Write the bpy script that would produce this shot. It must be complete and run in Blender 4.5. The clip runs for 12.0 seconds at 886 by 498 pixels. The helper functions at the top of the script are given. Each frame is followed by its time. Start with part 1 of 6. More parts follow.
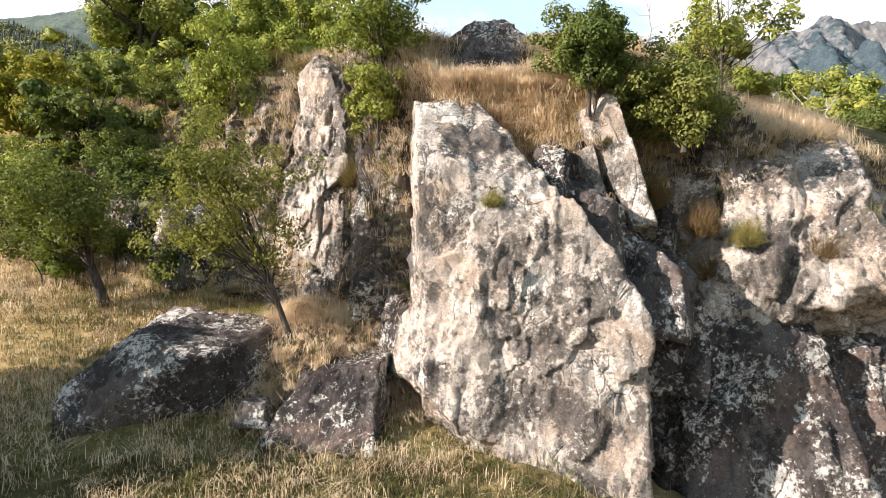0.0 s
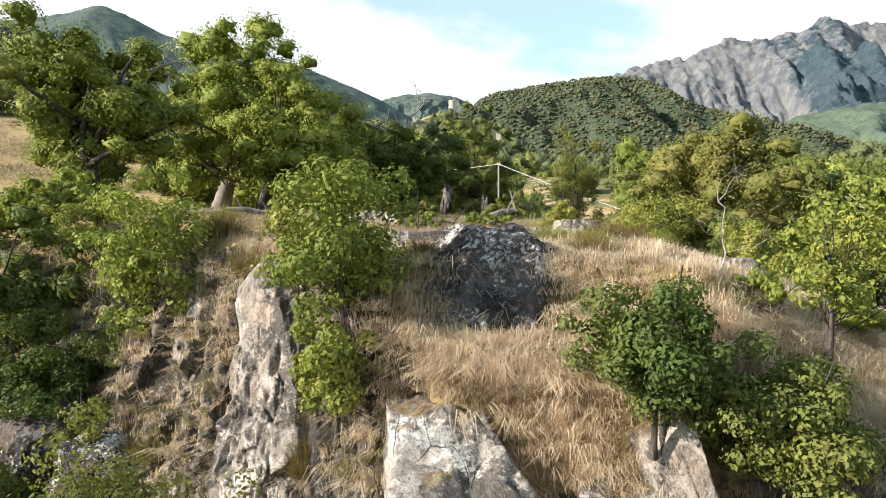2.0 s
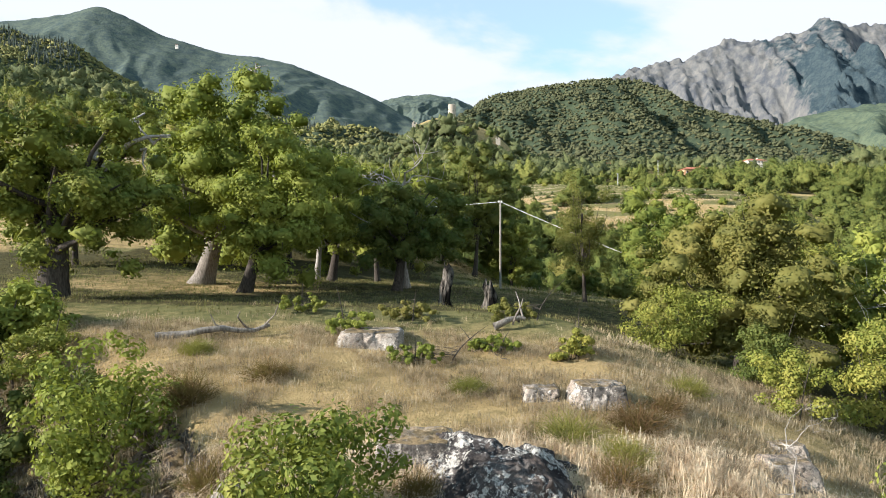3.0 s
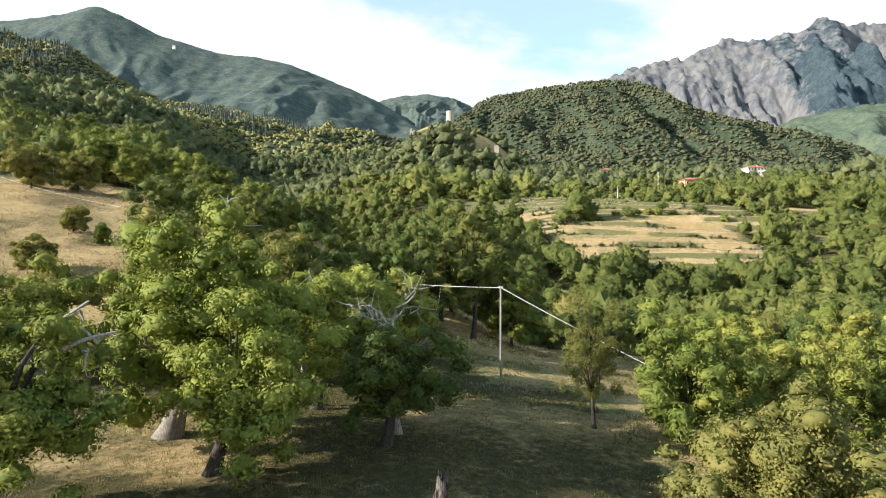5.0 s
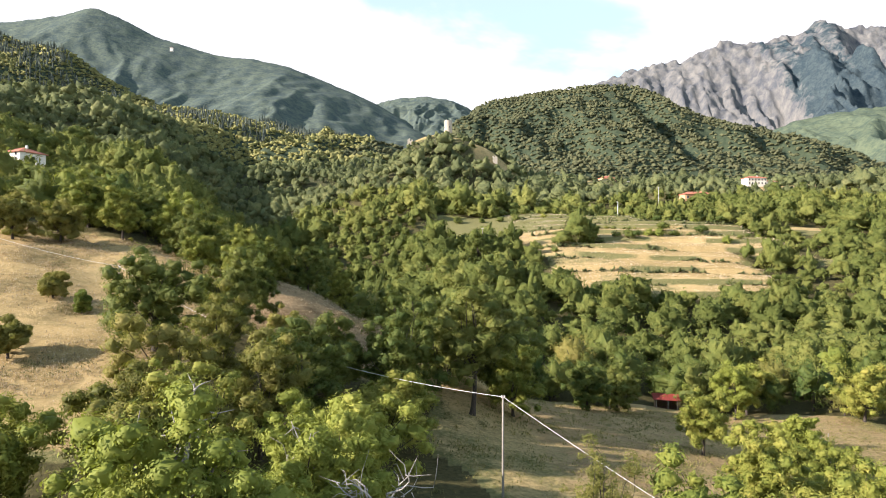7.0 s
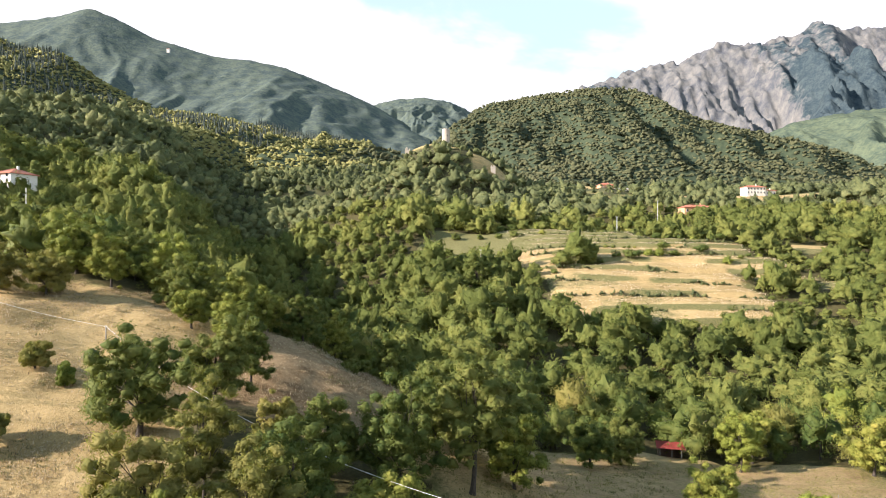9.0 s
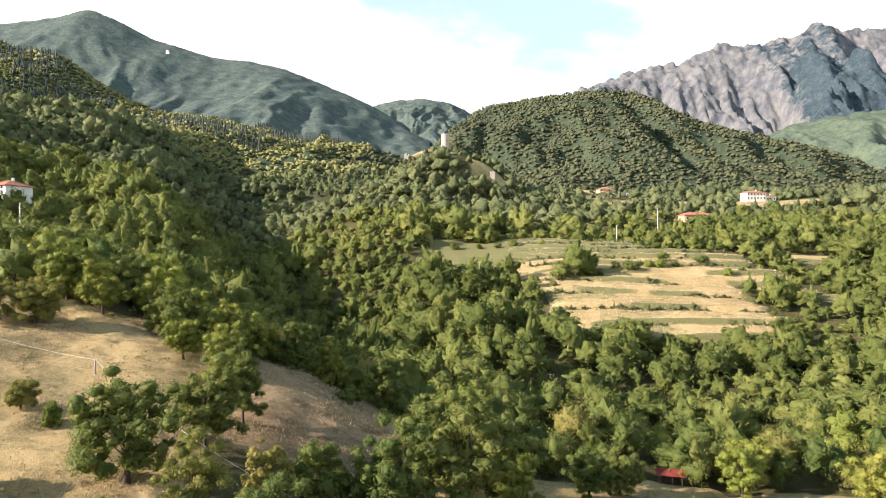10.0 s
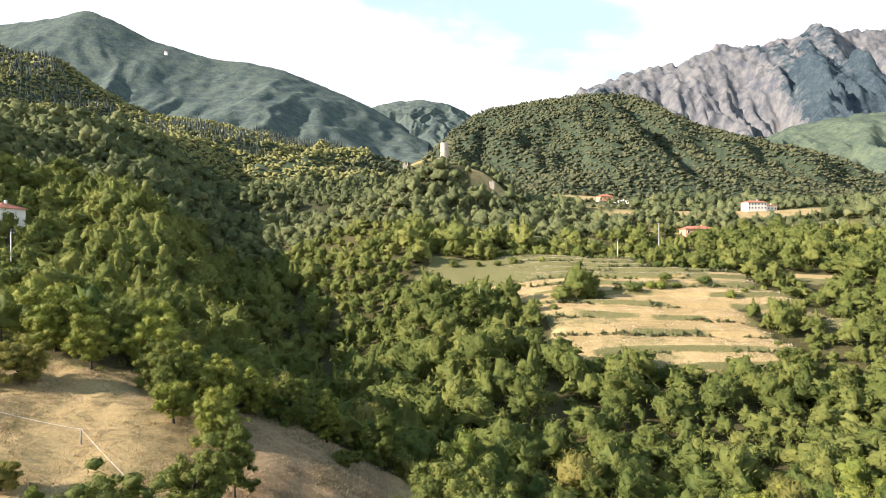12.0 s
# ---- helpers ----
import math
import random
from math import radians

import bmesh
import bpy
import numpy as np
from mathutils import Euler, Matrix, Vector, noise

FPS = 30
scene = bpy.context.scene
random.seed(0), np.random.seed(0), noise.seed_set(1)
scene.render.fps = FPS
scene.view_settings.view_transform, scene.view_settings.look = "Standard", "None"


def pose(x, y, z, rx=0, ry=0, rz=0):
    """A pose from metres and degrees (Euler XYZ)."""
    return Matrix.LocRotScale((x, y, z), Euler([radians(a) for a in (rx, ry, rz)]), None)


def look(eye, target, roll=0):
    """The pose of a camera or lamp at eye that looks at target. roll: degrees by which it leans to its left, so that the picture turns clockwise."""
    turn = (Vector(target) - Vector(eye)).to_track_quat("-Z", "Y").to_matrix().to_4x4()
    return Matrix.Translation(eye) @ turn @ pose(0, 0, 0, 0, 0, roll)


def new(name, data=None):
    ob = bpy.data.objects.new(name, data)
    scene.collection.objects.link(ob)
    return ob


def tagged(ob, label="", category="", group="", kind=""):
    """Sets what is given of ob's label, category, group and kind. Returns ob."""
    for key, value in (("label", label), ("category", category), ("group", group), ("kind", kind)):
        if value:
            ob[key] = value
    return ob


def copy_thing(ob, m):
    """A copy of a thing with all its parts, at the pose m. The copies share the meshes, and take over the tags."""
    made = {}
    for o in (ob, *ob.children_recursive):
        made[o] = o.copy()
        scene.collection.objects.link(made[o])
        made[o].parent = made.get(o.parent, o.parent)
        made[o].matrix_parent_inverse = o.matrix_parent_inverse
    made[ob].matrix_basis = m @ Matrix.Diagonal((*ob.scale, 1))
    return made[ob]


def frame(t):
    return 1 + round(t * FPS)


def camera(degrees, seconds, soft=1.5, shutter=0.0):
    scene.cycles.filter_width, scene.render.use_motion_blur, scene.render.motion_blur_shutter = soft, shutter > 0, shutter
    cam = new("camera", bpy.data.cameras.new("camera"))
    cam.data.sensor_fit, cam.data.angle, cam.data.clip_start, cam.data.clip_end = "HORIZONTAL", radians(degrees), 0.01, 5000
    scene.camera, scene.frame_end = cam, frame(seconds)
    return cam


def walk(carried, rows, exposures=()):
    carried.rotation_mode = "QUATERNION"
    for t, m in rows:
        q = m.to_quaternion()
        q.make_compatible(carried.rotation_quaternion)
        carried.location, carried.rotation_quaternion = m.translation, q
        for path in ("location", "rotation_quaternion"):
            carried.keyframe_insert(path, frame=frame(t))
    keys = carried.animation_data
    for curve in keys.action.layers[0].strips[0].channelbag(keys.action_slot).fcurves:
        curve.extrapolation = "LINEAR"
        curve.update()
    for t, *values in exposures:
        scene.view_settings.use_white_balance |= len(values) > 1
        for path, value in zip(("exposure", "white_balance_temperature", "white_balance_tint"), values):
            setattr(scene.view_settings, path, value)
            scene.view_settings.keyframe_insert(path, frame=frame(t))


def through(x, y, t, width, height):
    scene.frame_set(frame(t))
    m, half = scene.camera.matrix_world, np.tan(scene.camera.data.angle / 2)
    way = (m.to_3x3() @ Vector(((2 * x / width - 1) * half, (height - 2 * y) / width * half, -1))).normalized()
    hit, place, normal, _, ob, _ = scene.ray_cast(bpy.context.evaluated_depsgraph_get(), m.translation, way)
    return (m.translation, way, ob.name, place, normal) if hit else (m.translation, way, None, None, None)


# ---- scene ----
import functools

cam = camera(70.0, 12.0, 1.0)
# seconds, eye x y z, pitch, roll, yaw in degrees
ROWS = [
    (0, 0.000, -0.000, 0.000, 0.00, -0.00, -0.00),
    (0.5, -0.017, 1.091, 0.919, 0.00, 0.02, -0.02),
    (1, -0.003, 2.223, 2.199, 0.02, 0.06, -0.01),
    (1.5, 0.089, 3.377, 3.727, 0.04, 0.05, -0.05),
    (2, 0.169, 4.516, 5.479, 0.04, 0.05, -0.09),
    (2.5, 0.182, 5.675, 7.310, 0.06, 0.07, -0.14),
    (3, 0.167, 6.762, 9.151, 0.08, 0.05, -0.14),
    (5, 0.359, 10.515, 16.802, -0.04, 0.10, -0.29),
    (5.5, 0.383, 11.579, 18.810, 0.01, 0.09, -0.32),
    (6, 0.389, 12.560, 20.926, 0.07, 0.07, -0.36),
    (6.5, 0.388, 13.430, 23.055, 0.07, 0.05, -0.41),
    (7, 0.404, 14.380, 25.087, 0.02, 0.04, -0.46),
    (9, 0.311, 17.390, 33.294, -0.02, 0.05, -0.68),
    (9.5, 0.472, 18.304, 35.421, 0.01, 0.05, -0.72),
    (10, 0.799, 19.098, 37.527, 0.02, 0.02, -0.71),
    (10.5, 0.977, 19.781, 39.677, -0.02, 0.02, -0.71),
    (11, 0.824, 20.435, 41.692, -0.01, 0.05, -0.73),
    (11.5, 0.554, 21.389, 43.802, -0.01, 0.02, -0.77),
    (12, 0.654, 22.432, 46.000, -0.03, 0.00, -0.81),
]
walk(cam, [(t, pose(x, y, z, 90 + p, r, w)) for t, x, y, z, p, r, w in ROWS],
     [(0, 1.46, 6450, 17), (1.5, 1.36, 6250, 12), (3, 1.10, 6050, 10), (5.5, 1.27, 6150, 12), (7, 1.40, 6400, 17), (12, 1.42, 6400, 18)])

# ------------------------------------------------------------------ light
SUN_TO = Vector((-0.84, -0.26, 0.41)).normalized()
sun = new("sun", bpy.data.lights.new("sun", "SUN"))
sun.data.energy, sun.data.angle, sun.data.color = 5.0, radians(0.6), (1.0, 0.91, 0.81)
sun.matrix_world = look((0, 0, 0), -SUN_TO)

world = bpy.data.worlds.new("world")
scene.world = world
world.use_nodes = True
wn, wl = world.node_tree.nodes, world.node_tree.links
wn.clear()
w_out = wn.new("ShaderNodeOutputWorld")
w_bg = wn.new("ShaderNodeBackground")
w_sky = wn.new("ShaderNodeTexSky")
w_sky.sky_type, w_sky.sun_disc = "NISHITA", False
w_sky.sun_elevation = math.asin(SUN_TO.z)
w_sky.sun_rotation = math.atan2(SUN_TO.x, SUN_TO.y)
w_sky.altitude, w_sky.dust_density, w_sky.air_density = 600, 0.6, 1.0
w_co = wn.new("ShaderNodeTexCoord")
w_map = wn.new("ShaderNodeMapping")
w_map.inputs["Scale"].default_value = (1.0, 1.0, 2.6)
w_map.inputs["Location"].default_value = (0.95, 0.4, 0.1)
w_noise = wn.new("ShaderNodeTexNoise")
w_noise.inputs["Scale"].default_value = 2.3
w_noise.inputs["Detail"].default_value = 7
w_noise.inputs["Roughness"].default_value = 0.52
w_noise.inputs["Distortion"].default_value = 0.35
w_ramp = wn.new("ShaderNodeMapRange")
w_ramp.interpolation_type = "SMOOTHSTEP"
w_ramp.inputs["To Min"].default_value = 0.5
w_ramp.inputs["From Min"].default_value, w_ramp.inputs["From Max"].default_value = 0.38, 0.51
w_mix = wn.new("ShaderNodeMix")
w_mix.data_type = "RGBA"
w_mix.inputs[7].default_value = (13.6, 13.8, 14.0, 1)
wl.new(w_co.outputs["Generated"], w_map.inputs["Vector"])
wl.new(w_map.outputs[0], w_noise.inputs["Vector"])
wl.new(w_noise.outputs[0], w_ramp.inputs[0])
w_sep = wn.new("ShaderNodeSeparateXYZ")
wl.new(w_co.outputs["Generated"], w_sep.inputs[0])
w_high = wn.new("ShaderNodeMapRange")
for key, value in (("From Min", 0.36), ("From Max", 0.75), ("To Min", 1.0), ("To Max", 0.25)):
    w_high.inputs[key].default_value = value
wl.new(w_sep.outputs[2], w_high.inputs[0])
w_cover = wn.new("ShaderNodeMath")
w_cover.operation = "MULTIPLY"
wl.new(w_ramp.outputs[0], w_cover.inputs[0])
wl.new(w_high.outputs[0], w_cover.inputs[1])
wl.new(w_cover.outputs[0], w_mix.inputs[0])
w_gain = wn.new("ShaderNodeMix")
w_gain.data_type, w_gain.blend_type = "RGBA", "MULTIPLY"
w_gain.inputs[0].default_value, w_gain.inputs[7].default_value = 1.0, (1.9, 3.9, 3.7, 1)
wl.new(w_sky.outputs[0], w_gain.inputs[6])
wl.new(w_gain.outputs[2], w_mix.inputs[6])
wl.new(w_mix.outputs[2], w_bg.inputs[0])
w_bg.inputs[1].default_value = 0.034
wl.new(w_bg.outputs[0], w_out.inputs[0])


# ------------------------------------------------------------------ materials
class Mat:
    """A small helper round one node material."""

    def __init__(self, name, rough=0.9, spec=0.2):
        self.m = bpy.data.materials.new(name)
        self.m.use_nodes = True
        self.n, self.l = self.m.node_tree.nodes, self.m.node_tree.links
        self.b = self.n["Principled BSDF"]
        self.b.inputs["Roughness"].default_value = rough
        self.b.inputs["Specular IOR Level"].default_value = spec
        self.out = self.n["Material Output"]

    def coord(self, scale=(1, 1, 1), rot=(0, 0, 0), kind="Object"):
        c, m = self.n.new("ShaderNodeTexCoord"), self.n.new("ShaderNodeMapping")
        m.inputs["Scale"].default_value, m.inputs["Rotation"].default_value = scale, rot
        self.l.new(c.outputs[kind], m.inputs[0])
        return m.outputs[0]

    def place(self, scale=(1, 1, 1), rot=(0, 0, 0)):
        c, m = self.n.new("ShaderNodeNewGeometry"), self.n.new("ShaderNodeMapping")
        m.inputs["Scale"].default_value, m.inputs["Rotation"].default_value = scale, rot
        self.l.new(c.outputs["Position"], m.inputs[0])
        return m.outputs[0]

    def noise(self, vec, scale, detail=4, rough=0.55, dist=0.0):
        t = self.n.new("ShaderNodeTexNoise")
        for key, value in (("Scale", scale), ("Detail", detail), ("Roughness", rough), ("Distortion", dist)):
            t.inputs[key].default_value = value
        self.l.new(vec, t.inputs["Vector"])
        return t.outputs[0]

    def voronoi(self, vec, scale, feature="F1", rand=1.0):
        t = self.n.new("ShaderNodeTexVoronoi")
        t.feature = feature
        t.inputs["Scale"].default_value, t.inputs["Randomness"].default_value = scale, rand
        self.l.new(vec, t.inputs["Vector"])
        return t.outputs["Distance"]

    def warped(self, vec, scale, amount):
        """The place, shifted about by a noise."""
        t = self.n.new("ShaderNodeTexNoise")
        t.inputs["Scale"].default_value, t.inputs["Detail"].default_value = scale, 3
        self.l.new(vec, t.inputs["Vector"])
        k, a = self.n.new("ShaderNodeVectorMath"), self.n.new("ShaderNodeVectorMath")
        k.operation, a.operation = "SCALE", "ADD"
        k.inputs["Scale"].default_value = amount
        self.l.new(t.outputs["Color"], k.inputs[0])
        self.l.new(vec, a.inputs[0])
        self.l.new(k.outputs[0], a.inputs[1])
        return a.outputs[0]

    def planes(self, vec, scale):
        """Broken planes: a height that tilts another way in each cell, and a random value of the cell."""
        t = self.n.new("ShaderNodeTexVoronoi")
        t.inputs["Scale"].default_value = scale
        self.l.new(vec, t.inputs["Vector"])
        d, c, p = (self.n.new("ShaderNodeVectorMath") for _ in range(3))
        d.operation, c.operation, p.operation = "SUBTRACT", "SUBTRACT", "DOT_PRODUCT"
        c.inputs[1].default_value = (0.5, 0.5, 0.5)
        self.l.new(vec, d.inputs[0])
        self.l.new(t.outputs["Position"], d.inputs[1])
        self.l.new(t.outputs["Color"], c.inputs[0])
        self.l.new(d.outputs[0], p.inputs[0])
        self.l.new(c.outputs[0], p.inputs[1])
        sep = self.n.new("ShaderNodeSeparateColor")
        self.l.new(t.outputs["Color"], sep.inputs[0])
        return p.outputs["Value"], sep.outputs[0]

    def ramp(self, fac, stops):
        r = self.n.new("ShaderNodeValToRGB")
        r.color_ramp.elements[0].position, r.color_ramp.elements[0].color = stops[0][0], (*stops[0][1], 1)
        r.color_ramp.elements[1].position, r.color_ramp.elements[1].color = stops[-1][0], (*stops[-1][1], 1)
        for p, c in stops[1:-1]:
            r.color_ramp.elements.new(p).color = (*c, 1)
        self.l.new(fac, r.inputs[0])
        return r.outputs[0]

    def range(self, fac, a, b, c=0.0, d=1.0):
        r = self.n.new("ShaderNodeMapRange")
        for k, v in zip(("From Min", "From Max", "To Min", "To Max"), (a, b, c, d)):
            r.inputs[k].default_value = v
        self.l.new(fac, r.inputs[0])
        return r.outputs[0]

    def math(self, op, a, b=0.5):
        r = self.n.new("ShaderNodeMath")
        r.operation = op
        for k, v in ((0, a), (1, b)):
            if isinstance(v, (int, float)):
                r.inputs[k].default_value = v
            else:
                self.l.new(v, r.inputs[k])
        return r.outputs[0]

    def mix(self, fac, a, b, mode="MIX"):
        r = self.n.new("ShaderNodeMix")
        r.data_type, r.blend_type = "RGBA", mode
        for k, v in ((0, fac), (6, a), (7, b)):
            if isinstance(v, (int, float)):
                r.inputs[k].default_value = v
            elif isinstance(v, tuple):
                r.inputs[k].default_value = (*v, 1)
            else:
                self.l.new(v, r.inputs[k])
        return r.outputs[2]

    def attribute(self, name):
        a = self.n.new("ShaderNodeAttribute")
        a.attribute_name = name
        return a.outputs

    def island(self):
        return self.n.new("ShaderNodeNewGeometry").outputs["Random Per Island"]

    def each(self):
        return self.n.new("ShaderNodeObjectInfo").outputs["Random"]

    def colour(self, c):
        if isinstance(c, tuple):
            self.b.inputs["Base Color"].default_value = (*c, 1)
        else:
            self.l.new(c, self.b.inputs["Base Color"])
        return self

    def bump(self, h, strength=0.5, dist=0.05):
        b = self.n.new("ShaderNodeBump")
        b.inputs["Strength"].default_value, b.inputs["Distance"].default_value = strength, dist
        self.l.new(h, b.inputs["Height"])
        self.l.new(b.outputs[0], self.b.inputs["Normal"])
        return self


def leaf_material(name, stops, through=0.24, rough=0.5, tone=False):
    """Leaves: colour varies from leaf to leaf and in larger patches; some light passes through."""
    m = Mat(name, rough + 0.15, 0.12)
    v = m.math("ADD", m.math("MULTIPLY", m.island(), 0.22), m.math("MULTIPLY", m.range(m.noise(m.place(), 0.5, 4, 0.6), 0.28, 0.72), 0.34))
    v = m.math("ADD", m.math("ADD", v, 0.06), m.math("MULTIPLY", m.each(), 0.28))
    if tone:
        fine = m.math("ADD", m.math("MULTIPLY", m.noise(m.place(), 0.9, 3, 0.6), 0.5), m.math("MULTIPLY", m.noise(m.place(), 3.2, 3, 0.65), 0.5))
        m.bump(fine, 1.0, 0.9)
        v = m.math("ADD", m.math("MULTIPLY", m.attribute("tone")["Fac"], 0.26), m.math("MULTIPLY", m.math("SUBTRACT", v, 0.13), 0.75))
        v = m.math("ADD", v, m.math("MULTIPLY", m.math("SUBTRACT", fine, 0.5), 0.5))
    c = m.ramp(v, [(p, (q[0] * 1.2, q[1], q[2] * 1.1)) for p, q in stops])
    m.colour(c)
    t = m.n.new("ShaderNodeBsdfTranslucent")
    m.l.new(m.mix(0.55, c, (0.30, 0.34, 0.03), "MIX"), t.inputs[0])
    s = m.n.new("ShaderNodeMixShader")
    s.inputs[0].default_value = through
    m.l.new(m.b.outputs[0], s.inputs[1])
    m.l.new(t.outputs[0], s.inputs[2])
    m.l.new(s.outputs[0], m.out.inputs[0])
    return m.m


LEAF_MID = leaf_material("leaves_mid_green", [(0.15, (0.05, 0.10, 0.018)), (0.5, (0.155, 0.205, 0.036)), (0.85, (0.32, 0.335, 0.07))], 0.24)
# dark-leaved trees, and crowns whose shade is put into the leaf colour
LEAF_DARK = leaf_material("leaves_dark_and_shaded_green", [(0.15, (0.028, 0.066, 0.016)), (0.5, (0.086, 0.124, 0.027)), (0.85, (0.155, 0.182, 0.042))], 0.22)
LEAF_LIGHT = leaf_material("leaves_light_green", [(0.15, (0.10, 0.15, 0.025)), (0.5, (0.195, 0.26, 0.045)), (0.85, (0.31, 0.36, 0.075))], 0.27)
LEAF_OLIVE = leaf_material("leaves_olive_brown", [(0.15, (0.07, 0.095, 0.025)), (0.5, (0.17, 0.19, 0.047)), (0.85, (0.28, 0.265, 0.075))], 0.34)
LEAF_FAR = leaf_material("woodland_leaves", [(0.12, (0.034, 0.056, 0.013)), (0.42, (0.098, 0.142, 0.032)), (0.68, (0.18, 0.222, 0.052)), (0.92, (0.28, 0.295, 0.080))], 0.2, 0.7, True)
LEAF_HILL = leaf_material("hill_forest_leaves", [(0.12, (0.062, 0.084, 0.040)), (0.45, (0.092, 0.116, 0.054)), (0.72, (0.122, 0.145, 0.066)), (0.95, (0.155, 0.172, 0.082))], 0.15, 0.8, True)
# bluish distance haze is mixed into the valley leaf colour
LEAF_VALLEY = leaf_material("hazed_valley_forest_leaves", [(0.12, (0.045, 0.068, 0.032)), (0.42, (0.118, 0.16, 0.06)), (0.70, (0.20, 0.232, 0.088)), (0.95, (0.31, 0.31, 0.12))], 0.18, 0.8, True)
# western hillside: sunlight and haze are put into this lighter leaf colour
LEAF_WEST = leaf_material("hill_leaves_with_painted_sun", [(0.12, (0.15, 0.18, 0.062)), (0.42, (0.225, 0.26, 0.088)), (0.70, (0.285, 0.315, 0.108)), (0.95, (0.345, 0.36, 0.13))], 0.18, 0.8, True)
LEAF_CONIFER = leaf_material("dark_conifer_needles", [(0.12, (0.042, 0.066, 0.048)), (0.5, (0.08, 0.11, 0.078)), (0.9, (0.12, 0.15, 0.10))], 0.08, 0.8, True)
LEAF_YELLOW = leaf_material("yellowing_leaves", [(0.15, (0.10, 0.13, 0.018)), (0.5, (0.28, 0.28, 0.03)), (0.85, (0.55, 0.42, 0.05))], 0.36)
SHRUB_BROWN = leaf_material("dry_shrub_leaves", [(0.15, (0.06, 0.042, 0.022)), (0.5, (0.125, 0.088, 0.042)), (0.85, (0.19, 0.155, 0.07))], 0.3, 0.8)


def bark_material(name, dark, light):
    m = Mat(name, 0.95, 0.1)
    co = m.coord((6, 6, 1.2))
    n = m.noise(co, 3.0, 6, 0.65)
    m.colour(m.ramp(n, [(0.3, dark), (0.7, light)]))
    m.bump(n, 0.7, 0.04)
    return m.m


BARK = bark_material("bark", (0.018, 0.015, 0.012), (0.11, 0.093, 0.076))
DEADWOOD = bark_material("weathered_deadwood", (0.15, 0.13, 0.11), (0.50, 0.46, 0.41))


def snag_material():
    """Grey weathered wood, charred black in long patches."""
    m = Mat("charred_grey_snag_wood", 0.95, 0.08)
    grain, char = m.noise(m.coord((9, 9, 1.0)), 3.0, 6, 0.7), m.noise(m.coord((3.2, 3.2, 0.8)), 1.3, 4, 0.6)
    wood = m.ramp(grain, [(0.35, (0.05, 0.042, 0.034)), (0.68, (0.27, 0.24, 0.20))])
    m.colour(m.mix(m.range(char, 0.44, 0.54), wood, (0.008, 0.007, 0.006)))
    m.bump(m.math("ADD", grain, char), 1.0, 0.06)
    return m.m


SNAGWOOD = snag_material()
LOGWOOD = bark_material("grey_fallen_wood", (0.08, 0.068, 0.055), (0.34, 0.30, 0.25))


